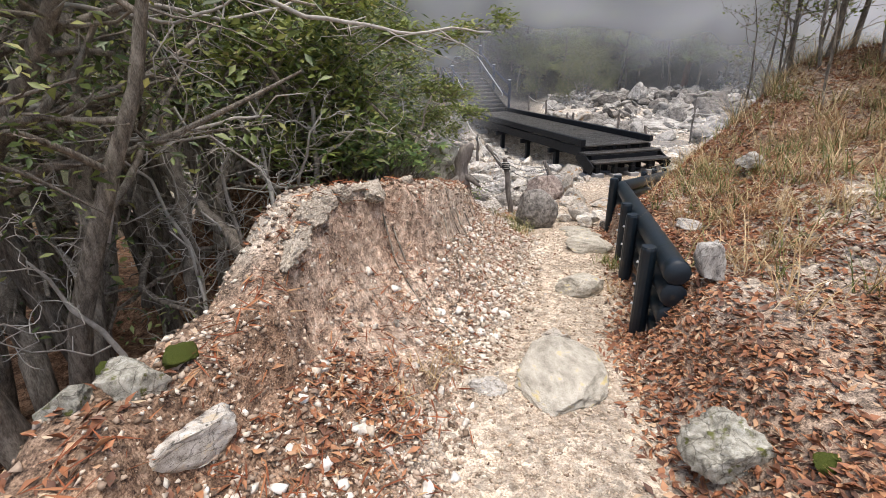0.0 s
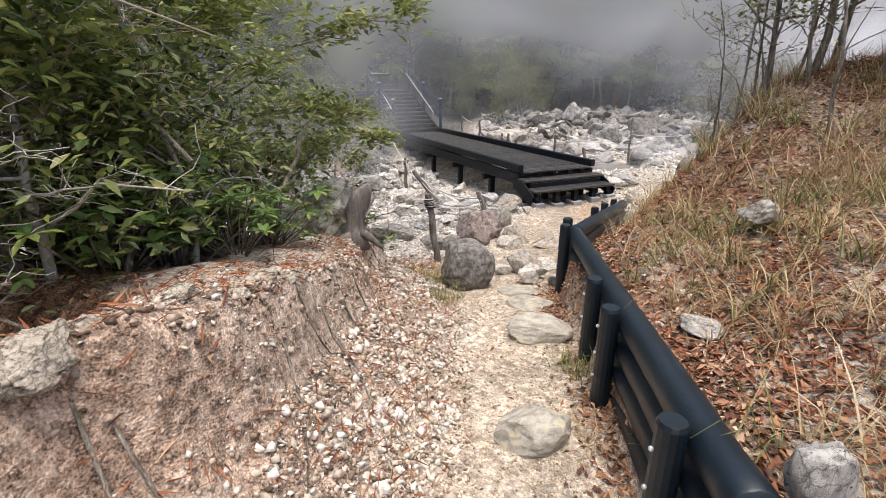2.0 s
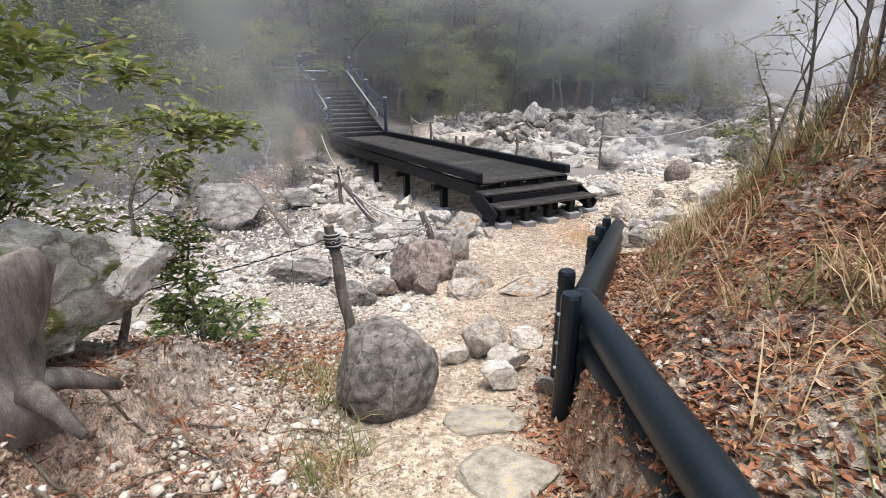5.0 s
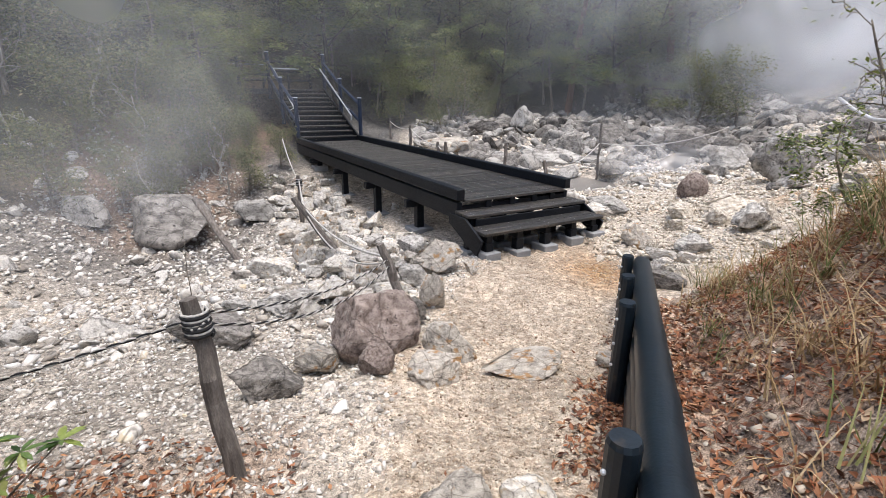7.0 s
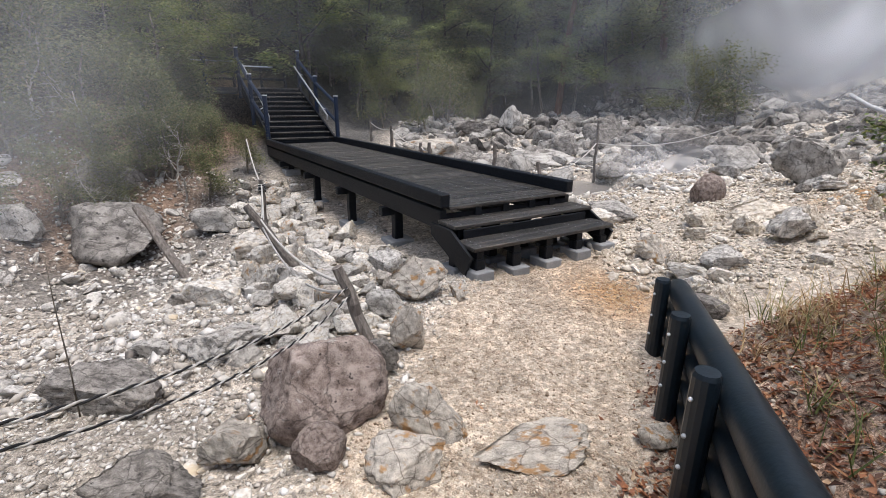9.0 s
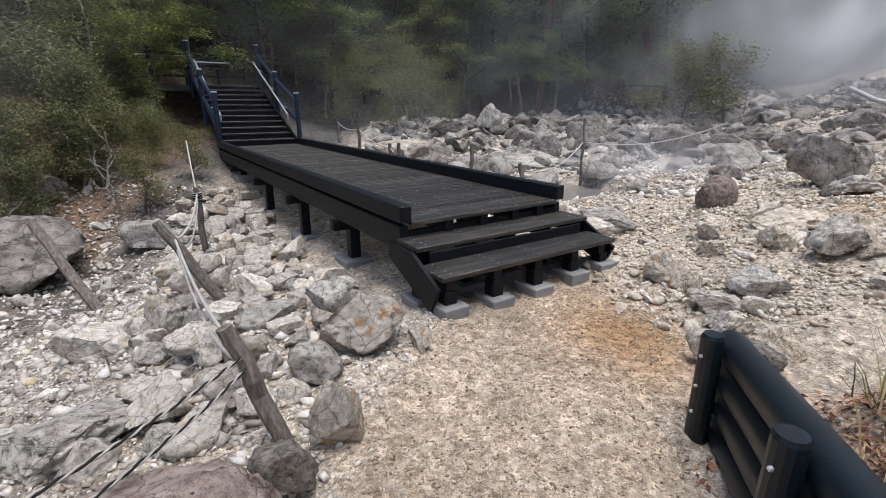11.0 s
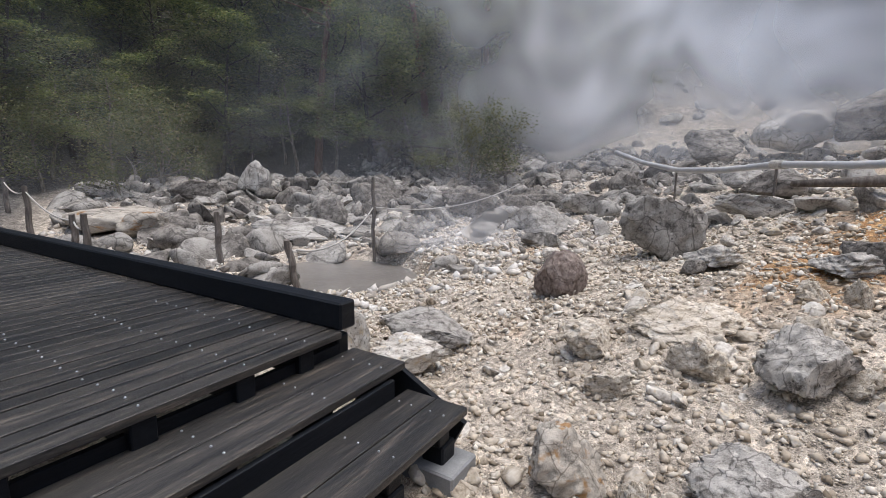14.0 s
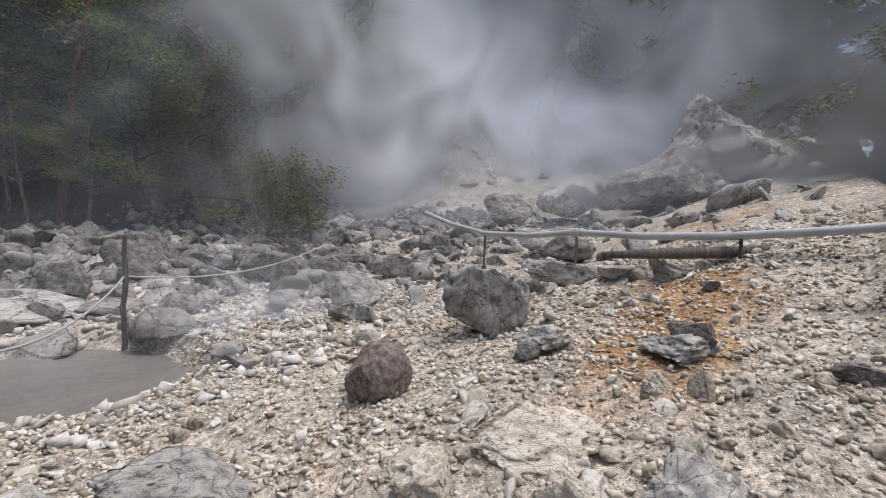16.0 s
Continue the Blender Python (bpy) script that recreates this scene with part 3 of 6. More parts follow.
        l.new(tone.outputs[0], shade.inputs["Value"])
        l.new(c, shade.inputs["Color"])
        c = shade.outputs[0]
    hs = n.new("ShaderNodeHueSaturation")
    mr = n.new("ShaderNodeMapRange")
    mr.inputs[1].default_value, mr.inputs[2].default_value = 0.3, 0.7
    mr.inputs[3].default_value, mr.inputs[4].default_value = 0.68, 1.22
    l.new(big.outputs[0], mr.inputs[0])
    l.new(mr.outputs[0], hs.inputs["Value"])
    l.new(c, hs.inputs["Color"])
    l.new(hs.outputs[0], bsdf.inputs["Base Color"])
    hsum = n.new("ShaderNodeMath")
    hsum.operation = "SUBTRACT"
    l.new(fine.outputs[0], hsum.inputs[0])
    l.new(cellw.outputs[0], hsum.inputs[1])
    bp = n.new("ShaderNodeBump")
    bp.inputs["Strength"].default_value, bp.inputs["Distance"].default_value = 0.7, 0.025
    l.new(hsum.outputs[0], bp.inputs["Height"])
    l.new(bp.outputs[0], bsdf.inputs["Normal"])
    return m


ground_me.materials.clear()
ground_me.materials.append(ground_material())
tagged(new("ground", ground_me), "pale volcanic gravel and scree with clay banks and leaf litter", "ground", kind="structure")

# ---- rocks ----


def rock_mesh(name, seed, mat, cuts=11, jag=0.16, level=4, flat=1.0, deepest=0.36):
    """A boulder of radius about 1: a ball cut by planes, then roughened."""
    bm = bmesh.new()
    bmesh.ops.create_icosphere(bm, subdivisions=level, radius=1.0)
    g = np.random.default_rng(seed)
    planes = g.normal(size=(cuts, 3))
    planes /= np.linalg.norm(planes, axis=1)[:, None]
    deep = g.uniform(deepest, 0.84, cuts)
    for v in bm.verts:
        p = np.array(v.co)
        for q, h in zip(planes, deep):
            over = p @ q - h
            if over > 0:
                p = p - q * over
        p3 = Vector(p) * 1.0
        off = Vector((seed * 3.1, seed * 1.7, seed))
        k = noise.noise(p3 * 1.6 + off) * jag * 0.7
        k += (0.45 - abs(noise.noise(p3 * 3.2 + off))) * jag * 0.9
        k += (0.4 - abs(noise.noise(p3 * 7.5 + off))) * jag * 0.5
        k += noise.noise(p3 * 16 + off) * jag * 0.3 + noise.noise(p3 * 33 + off) * jag * 0.16
        v.co = p3 * (1 + k)
        v.co.z *= flat
    me = bpy.data.meshes.new(name)
    bm.to_mesh(me)
    bm.free()
    me.materials.append(mat)
    me.polygons.foreach_set("use_smooth", [True] * len(me.polygons))
    return me


ROCKS = {}
for key, mat, jag in (("pale", ROCK_PALE, 0.2), ("grey", ROCK_GREY, 0.22), ("dark", ROCK_DARK, 0.2), ("red", ROCK_RED, 0.13), ("ochre", ROCK_ORANGE, 0.18), ("moss", ROCK_MOSS, 0.2), ("crust", CRUST, 0.3), ("cream", ROCK_CREAM, 0.3), ("round", ROCK_DARK, 0.09), ("flat", STONE_FLAT, 0.1)):
    ROCKS[key] = [rock_mesh("rock_" + key, 11 * k + len(key), mat, jag=jag, level=5, cuts=6 if key in ("red", "round") else 9 + 2 * k, deepest=0.7 if key in ("red", "flat", "round") else 0.34 + 0.04 * k) for k in range(5)]


ROCKS_FAR = {key: [rock_mesh("stone_" + key, 11 * k + len(key), ROCKS[key][0].materials[0], jag=0.2, level=4, cuts=9 + k, deepest=0.3 + 0.05 * k) for k in range(5)] for key in ("pale", "grey", "dark", "ochre")}


def rock(kind, x, y, sx, sy, sz, turn=0.0, sink=0.35, k=0, name="boulder", label="", group="", z=None, tilt=0.0, coarse=False):
    """A stone of half-sizes sx, sy, sz, sunk into the ground by a share of its half-height."""
    base = ground_z(x, y) if z is None else z
    coarse = coarse or kind in ROCKS_FAR and (sx < 0.2 or y > 13.5)
    ob = new(name, (ROCKS_FAR if coarse else ROCKS)[kind][k % 5])
    ob.matrix_world = pose(x, y, base + sz * (1 - 2 * sink), tilt, 0, turn) @ Matrix.Diagonal((sx, sy, sz, 1))
    return tagged(ob, label or LABELS[kind], "stepping stone" if name == "stepping_stone" else "rock", group)


LABELS = {"pale": "pale grey volcanic rock lying on gravel", "grey": "grey pitted rock in a field of scree", "dark": "dark rough boulder beside the path", "red": "reddish brown porous boulder beside the path",
          "ochre": "pale rock with an ochre stain beside the path", "moss": "weathered rock with lichen and moss", "flat": "flat pale stone set into the path", "round": "rounded dark grey boulder beside the path", "cream": "crumbling cream sinter rock half sunk in scree"}

# ---- boardwalk ----
WALK_M = pose(2.51, 10.89, 0, 0, 0, 27.3)
WIDE0, WIDE1, LONG, TOP = -0.17, 2.05, 9.95, 0.375


def boardwalk():
    t = thing("boardwalk", WALK_M, "raised black timber boardwalk with low kerb beams and steps", "boardwalk")
    n = 92
    w = (LONG + 0.02) / n
    me = bpy.data.meshes.new("plank")
    b = block(WIDE0 + 0.13, WIDE1 - 0.13, 0, w - 0.014, -0.04, 0, 0.004)
    b.to_mesh(me)
    b.free()
    me.materials.append(DECK_WOOD)
    g = np.random.default_rng(3)
    for k in range(n):
        p = part("plank", me, None, t)
        p.matrix_local = pose(0, -0.02 + k * w, TOP + g.uniform(-0.003, 0.003), g.uniform(-0.4, 0.4), 0, g.uniform(-0.06, 0.06))
    for x0 in (WIDE0, WIDE1 - 0.13):
        part("kerb_beam", block(x0, x0 + 0.13, -0.01, LONG, TOP - 0.005, 0.536, 0.012), BLACK_WOOD, t)
        part("side_beam", block(x0 + 0.02, x0 + 0.11, 0.03, LONG, TOP - 0.3, TOP - 0.045, 0.01), BLACK_WOOD, t)
    for x in (0.35, 0.8, 1.25, 1.62):
        part("joist", block(x, x + 0.1, -0.005, LONG, TOP - 0.17, TOP - 0.045, 0.006), BLACK_WOOD, t)
    part("front_beam", block(WIDE0 + 0.02, WIDE1 - 0.02, 0.06, 0.15, TOP - 0.33, TOP - 0.175, 0.008), BLACK_WOOD, t)
    for v in (1.7, 3.7, 5.9, 8.2):
        part("cross_beam", block(WIDE0 - 0.05, WIDE1 + 0.05, v - 0.06, v + 0.06, TOP - 0.44, TOP - 0.305, 0.008), BLACK_WOOD, t)
        for u in (0.06, 1.8):
            p = WALK_M @ Vector((u, v, 0))
            gz = ground_z(p.x, p.y)
            part("leg", block(u - 0.07, u + 0.07, v - 0.07, v + 0.07, gz + 0.0, TOP - 0.3, 0.012), BLACK_WOOD, t)
            part("footing", block(u - 0.2, u + 0.2, v - 0.2, v + 0.2, gz - 0.15, gz + 0.07, 0.012), CONCRETE, t, "grey concrete footing block")
    for k, (z, v0) in enumerate(((0.221, -0.36), (0.06, -0.765))):
        for j in range(2):
            part("tread_board", block(WIDE0 - 0.02, WIDE1 + 0.02, v0 + 0.2 * j, v0 + 0.2 * j + 0.192, z - 0.045, z, 0.006), DECK_WOOD, t)
        for u in (-0.07, 0.46, 0.98, 1.5, 1.92):
            part("tread_bearer", block(u - 0.05, u + 0.05, v0 + 0.05, v0 + 0.42, z - 0.155, z - 0.047, 0.006), BLACK_WOOD, t)
        part("riser_board", block(WIDE0 + 0.1, WIDE1 - 0.1, v0 + 0.39, v0 + 0.42, z - 0.11, z + 0.1 if k else z + 0.06, 0.004), BLACK_WOOD, t)
    for u in (-0.07, 0.46, 0.98, 1.5, 1.95):
        for v in (-0.66, -0.2):
            p = WALK_M @ Vector((u, v, 0))
            gz = ground_z(p.x, p.y)
            part("step_leg", block(u - 0.065, u + 0.065, v - 0.065, v + 0.065, gz + 0.05, (0.06 if v < -0.5 else 0.221) - 0.157, 0.01), BLACK_WOOD, t)
            part("step_footing", block(u - 0.13, u + 0.13, v - 0.16, v + 0.16, gz - 0.12, gz + 0.09, 0.01), CONCRETE, t, "grey concrete footing block")
    for u in (WIDE0 - 0.055, WIDE1 + 0.03):
        bm = bmesh.new()
        prof = [(-0.62, -0.3), (-0.74, -0.05), (-0.3, 0.17), (0.14, 0.17), (0.14, 0.02)]
        a = [bm.verts.new((u, y, z)) for y, z in prof]
        c = [bm.verts.new((u + 0.035, y, z)) for y, z in prof]
        bm.faces.new(a), bm.faces.new(c[::-1])
        for i in range(5):
            bm.faces.new((a[i], c[i], c[(i + 1) % 5], a[(i + 1) % 5]))
        bmesh.ops.recalc_face_normals(bm, faces=bm.faces)
        part("stringer", bm, BLACK_WOOD, t)
    bolt = bmesh.new()
    bmesh.ops.create_uvsphere(bolt, u_segments=6, v_segments=4, radius=0.006)
    bolt_me = bpy.data.meshes.new("screw_head")
    bolt.to_mesh(bolt_me)
    bolt.free()
    bolt_me.materials.append(STEEL)
    for k in range(0, 14):
        for u in (0.4, 0.85, 1.3, 1.67):
            p = part("screw_head", bolt_me, None, t)
            p.matrix_local = pose(u + g.uniform(-0.02, 0.02), 0.03 + k * w, TOP + 0.002)
    for z, v0 in ((0.221, -0.36), (0.06, -0.765)):
        for u in (-0.07, 0.46, 0.98, 1.5, 1.92):
            for v in (0.06, 0.14, 0.26, 0.34):
                p = part("screw_head", bolt_me, None, t)
                p.matrix_local = pose(u, v0 + v, z + 0.002)
    return t


boardwalk()


def round_bar(p, q, r, sides=8, wob=0.0, seed=0, n=2):
    pts = [np.array(p, float) + (np.array(q, float) - np.array(p, float)) * i / (n - 1) for i in range(n)]
    return tube(pts, r, sides, wob, seed)


def bar_part(name, p, q, r, mat, parent, label="", sides=10):
    v, f = round_bar(p, q, r, sides)
    return part(name, mesh_of(name, v, f, mat, False), None, parent, label)


def staircase():
    t = thing("staircase", WALK_M, "dark timber staircase with navy posts and pale metal handrails", "stairs")
    n, run, rise = 11, 0.355, 0.152
    v0 = LONG + 0.05
    for k in range(n):
        z = TOP + rise * (k + 1)
        part("tread", block(0.02, 1.9, v0 + run * k, v0 + run * k + 0.37, z - 0.045, z, 0.006), DECK_WOOD, t)
        part("riser", block(0.04, 1.88, v0 + run * k + 0.03, v0 + run * k + 0.06, z - rise, z - 0.047, 0.0), BLACK_WOOD, t)
    top = TOP + rise * n
    v1 = v0 + run * n
    for u in (-0.04, 1.92):
        bm = bmesh.new()
        prof = [(v0 - 0.1, TOP - 0.1), (v0 - 0.1, TOP + 0.12), (v1, top + 0.1), (v1, top - 0.25)]
        a = [bm.verts.new((u, y, z)) for y, z in prof]
        c = [bm.verts.new((u + 0.05, y, z)) for y, z in prof]
        bm.faces.new(a), bm.faces.new(c[::-1])
        for i in range(4):
            bm.faces.new((a[i], c[i], c[(i + 1) % 4], a[(i + 1) % 4]))
        bmesh.ops.recalc_face_normals(bm, faces=bm.faces)
        part("stair_string", bm, BLACK_WOOD, t)
    part("landing", block(-1.2, 1.95, v1, v1 + 1.7, top - 0.2, top, 0.01), DECK_WOOD, t)
    posts = []
    for u in (-0.09, 2.01):
        for v, ht in ((v0 - 0.08, 1.36), (v0 + 1.9, 1.2), (v1 - 0.05, 1.3)):
            zb = TOP + max(0, (v - v0) / run * rise)
            bar_part("rail_post", (u, v, zb - 0.35), (u, v, zb + ht), 0.065, NAVY, t)
            bar_part("post_cap", (u, v, zb + ht + 0.001), (u, v, zb + ht + 0.03), 0.072, WHITE_CAP, t, "white post cap")
            posts.append((u, v, zb))
    for a, b in ((0, 1), (1, 2), (3, 4), (4, 5)):
        for h in (0.45, 1.0):
            (u, v, z), (u2, v2, z2) = posts[a], posts[b]
            bar_part("side_rail", (u, v, z + h + (0.15 if a % 3 == 0 else 0)), (u2, v2, z2 + h), 0.05, NAVY, t)
    for u in (0.07, 1.85):
        s = 1 if u < 1 else -1
        bar_part("handrail", (u, v0 + 0.35, TOP + 0.8), (u, v1 - 0.1, top + 0.75), 0.024, STEEL, t, "pale metal handrail")
        bar_part("handrail_end", (u, v0 + 0.35, TOP + 0.8), (u, v0 + 0.37, TOP + 0.66), 0.024, STEEL, t, "pale metal handrail")
        for j in (0.15, 0.5, 0.85):
            v = v0 + 0.35 + (v1 - 0.45 - v0) * j
            z = TOP + 0.8 + (top - 0.05 - TOP) * j
            bar_part("rail_bracket", (u, v, z), (u - 0.13 * s, v, z - 0.07), 0.012, STEEL, t)
    for u in (-1.1, 0.0, 1.0, 1.9):
        bar_part("back_post", (u, v1 + 1.65, top), (u, v1 + 1.65, top + 1.1), 0.055, BLACK_WOOD, t)
    for h in (0.35, 0.7, 1.05):
        bar_part("back_rail", (-1.15, v1 + 1.65, top + h), (1.95, v1 + 1.65, top + h), 0.045, BLACK_WOOD, t)
    bar_part("landing_handrail", (0.1, v1 + 1.55, top + 0.8), (1.45, v1 + 1.55, top + 0.8), 0.026, STEEL, t, "pale metal handrail")
    bar_part("landing_handrail", (-1.6, v1 + 0.05, top + 0.85), (-0.15, v1 + 0.05, top + 0.85), 0.024, STEEL, t, "pale metal handrail")
    bar_part("front_rail", (-1.2, v1 + 0.0, top + 0.95), (-0.12, v1 + 0.0, top + 0.95), 0.045, NAVY, t)
    bar_part("front_rail", (-1.2, v1 + 0.0, top + 0.5), (-0.12, v1 + 0.0, top + 0.5), 0.045, NAVY, t)
    for u in (-1.15,):
        bar_part("rail_post", (u, v1, top - 0.9), (u, v1, top + 1.1), 0.06, NAVY, t)
    return t


staircase()

# ---- black log edging along the path ----


def log_fence():
    t = thing("log_edging_fence", pose(2.2, 0.8, 0), "low retaining fence of black plastic logs held by posts", "fence")
    o = Vector((2.2, 0.8, 0))
    runs = [((2.25, 0.8, 1.23), (2.53, 4.97, 0.8)), ((2.53, 4.97, 0.8), (4.16, 8.64, 0.25))]
    for (p, q) in runs:
        p, q = Vector(p), Vector(q)
        length = (q - p).length
        for row in range(4):
            r = 0.088
            drop = Vector((0, 0, -r - row * 0.168))
            n = 24
            steps = [0, 0.0004, 0.002] + [(i + 0.5) / n for i in range(n)] + [0.998, 0.9996, 1]
            pts = [p + (q - p) * u + drop - o for u in steps]
            g = np.random.default_rng(row + int(length * 10))
            rad = r * (1 + 0.02 * g.normal(size=len(steps)))
            rad[:3], rad[-3:] = r * np.array([0.93, 0.95, 1.0]), r * np.array([1.0, 0.95, 0.93])
            v, f = tube([tuple(a) for a in pts], rad, 12, 0.012, row)
            part("rail_log", mesh_of("rail_log", v, f, FENCE_BLACK, True), None, t)
    bar = []
    for k, (s, x) in enumerate(((0, 0.08), (0, 0.348), (0, 0.482), (0, 0.93), (1, 0.06), (1, 0.49), (1, 0.7), (1, 0.955))):
        p, q = (Vector(a) for a in runs[s])
        c = p + (q - p) * x
        side = Vector((-(q - p).y, (q - p).x, 0)).normalized()
        c = c + side * 0.14
        gz = ground_z(c.x, c.y)
        top = c.z + (0.0, 0.02, 0.03, 0.07, 0.05, 0.03, 0.03, 0.02)[k]
        v, f = tube([(c.x - o.x, c.y - o.y, gz - 0.1), (c.x - o.x, c.y - o.y, top - 0.02), (c.x - o.x, c.y - o.y, top)], [0.06, 0.058, 0.05], 14, 0.015, k)
        post = part("fence_post", mesh_of("fence_post", v, f, FENCE_BLACK, False), None, t)
        for h in (0.12, 0.3, 0.46):
            bm = bmesh.new()
            bmesh.ops.create_uvsphere(bm, u_segments=8, v_segments=5, radius=0.011, matrix=Matrix.Translation((c.x - o.x + side.x * 0.056 - 0.012, c.y - o.y - 0.014, top - h)))
            part("bolt", bm, STEEL, post, "pale bolt head")
    return t


log_fence()


def rope(points, r, name, label, sag=0.12, striped=False):
    """A slack rope through points, of two twisted strands when striped."""
    pts = []
    for (a, b) in zip(points[:-1], points[1:]):
        a, b = Vector(a), Vector(b)
        n = max(10, int((b - a).length / (0.02 if striped else 0.12)))
        for i in range(n + (b == Vector(points[-1]))):
            u = i / n
            pts.append(np.array(a + (b - a) * u) + np.array([0, 0, -sag * 4 * u * (1 - u)]))
    t = thing(name, pose(*points[0]), label, "rope")
    o = np.array(points[0], float)
    if not striped:
        v, f = tube([p - o for p in pts], r, 6)
        part("strand", mesh_of("strand", v, f, ROPE_PALE, True), None, t)
        return t
    for k, mat in ((0, ROPE_PALE), (1, ROPE_DARK)):
        turn = []
        for i, p in enumerate(pts):
            a = i * 0.9 + math.pi * k
            turn.append(p - o + 0.55 * r * np.array([math.cos(a), math.cos(a) * 0.3, math.sin(a)]))
        v, f = tube(turn, r * 0.62, 5)
        part("strand", mesh_of("strand", v, f, mat, True), None, t, "pale strand" if k == 0 else "black strand")
    return t


def wood_post(base, top, r, label, wraps=True):
    t = thing("rope_post", pose(*base), label, "post", "rope fence posts")
    b, q = np.array(base, float), np.array(top, float)
    pts = [(q - b) * (i / 7) + (0.012 * np.sin(i * 1.7), 0.012 * np.cos(i * 2.3), 0) for i in range(8)]
    pts[0] = pts[0] - (q - b) * 0.1
    v, f = tube(pts, [r * 1.05, r, r * 1.02, r * 0.96, r, r * 0.95, r * 0.93, r * 0.8], 9, 0.07, int(abs(base[0]) * 100))
    part("post_shaft", mesh_of("post_shaft", v, f, POST_WOOD, False), None, t)
    if wraps:
        ring = []
        for i in range(60):
            a = i * 0.55
            c = (q - b) * (0.8 + 0.12 * i / 60)
            ring.append(c + (r + 0.012) * np.array([math.cos(a), math.sin(a), 0.1 * math.sin(a * 0.7)]))
        v, f = tube(ring, 0.012, 5)
        part("rope_binding", mesh_of("rope_binding", v, f, ROPE_DARK, True), None, t, "black and pale rope wound round")
        v, f = tube([p + (0, 0, 0.014) for p in ring[::1]], 0.008, 5)
        part("rope_binding", mesh_of("rope_binding", v, f, ROPE_PALE, True), None, t, "pale rope wound round")
    return t


def rope_fences():
    g = ground_z
    wood_post((0.84, 6.15, g(0.84, 6.15)), (0.70, 6.27, 0.86), 0.05, "leaning weathered wooden post wound with rope")
    wood_post((1.66, 8.72, g(1.66, 8.72)), (1.42, 8.77, 0.36), 0.05, "leaning grey wooden rope post", False)
    wood_post((0.5, 11.35, g(0.5, 11.35)), (-0.25, 11.75, 0.22), 0.06, "fallen slanting branch used as a rope post", False)
    wood_post((-0.9, 14.55, g(-0.9, 14.55)), (-0.88, 14.53, 0.15), 0.05, "grey wooden rope post among stones", True)
    wood_post((-1.75, 12.85, g(-1.75, 12.85)), (-2.6, 13.3, -0.1), 0.07, "dark driftwood branch leaning in the stones", False)
    lab = "black and white twisted rope slung between posts"
    rope([(0.72, 6.26, 0.78), (1.5, 8.75, 0.2)], 0.009, "boundary_rope", lab, 0.12, True)
    rope([(0.72, 6.26, 0.72), (1.52, 8.75, 0.14)], 0.009, "boundary_rope", lab, 0.2, True)
    rope([(-2.2, 5.6, 0.3), (0.70, 6.26, 0.75)], 0.009, "boundary_rope", lab, 0.1, True)
    rope([(1.47, 8.76, 0.22), (-0.05, 11.65, 0.05), (-0.88, 14.53, 0.05), (-1.75, 16.6, 0.75)], 0.014, "pale_rope", "pale slack rope tied from post to post", 0.15)
    rope([(1.47, 8.76, 0.16), (-0.05, 11.65, -0.02), (-0.88, 14.53, 0.0)], 0.012, "pale_rope", "pale slack rope tied from post to post", 0.3)
    far = [(0.58, 23.2, 0.97, 0.7), (1.44, 20.23, 0.9, 0.85), (2.3, 18.2, 0.55, 0.45), (2.5, 17.6, 0.6, 0.5), (4.21, 17.61, 0.58, 0.95), (4.95, 15.6, 0.35, 0.7), (6.83, 17.4, 1.16, 1.6)]
    for x, y, z, h in far:
        wood_post((x, y, g(x, y) - 0.05), (x + (0.0 if h != 0.7 or x < 1 else -0.12), y, z), 0.05 if x < 6 else 0.035, "thin reddish wooden stake in the far rope fence", False)
    rope([(a[0], a[1], a[2] - 0.1) for a in far[:4]], 0.014, "pale_rope", "pale rope along far stakes", 0.12)
    rope([(4.95, 15.6, 0.2), (6.83, 17.4, 0.6), (11.0, 18.2, 1.0)], 0.014, "pale_rope", "pale rope along far stakes", 0.25)


rope_fences()

# ---- single rocks ----
rock("pale", 0.16, -1.22, 0.18, 0.13, 0.11, 51, 0.16, 0, z=1.16)
rock("moss", -0.17, -1.29, 0.12, 0.09, 0.08, 63, 0.16, 1, z=1.37)
rock("moss", -0.00, -1.18, 0.12, 0.09, 0.13, 68, 0.16, 2, z=1.37)
rock("moss", 2.17, -0.56, 0.19, 0.14, 0.17, -17, 0.16, 3, z=0.82)
rock("grey", 2.46, 0.85, 0.12, 0.09, 0.19, 4, 0.16, 4, z=1.08)
rock("round", 1.28, 4.88, 0.34, 0.28, 0.34, 8, 0.16, 2, z=0.07)
rock("pale", 3.47, 3.19, 0.20, 0.15, 0.13, -33, 0.16, 6, z=1.35)
rock("grey", 2.68, 2.13, 0.14, 0.1, 0.045, -49, 0.16, 7, z=1.03)
rock("grey", 4.17, 4.64, 0.13, 0.10, 0.10, -35, 0.16, 8, z=1.80)
rock("ochre", 1.40, 5.32, 0.13, 0.10, 0.15, 6, 0.16, 9, z=-0.01)
rock("pale", 1.74, 5.49, 0.12, 0.09, 0.09, 10, 0.16, 10, z=-0.03)
rock("ochre", 2.01, 5.67, 0.19, 0.14, 0.20, 13, 0.16, 11, z=-0.05)
rock("pale", 2.37, 5.82, 0.16, 0.12, 0.10, -11, 0.16, 12, z=-0.08)
rock("pale", 2.17, 5.40, 0.17, 0.13, 0.12, -3, 0.16, 13, z=-0.02)
rock("pale", 2.07, 5.11, 0.15, 0.11, 0.13, 4, 0.16, 14, z=0.02)
rock("grey", 2.34, 5.01, 0.07, 0.05, 0.09, -19, 0.16, 15, z=0.03)
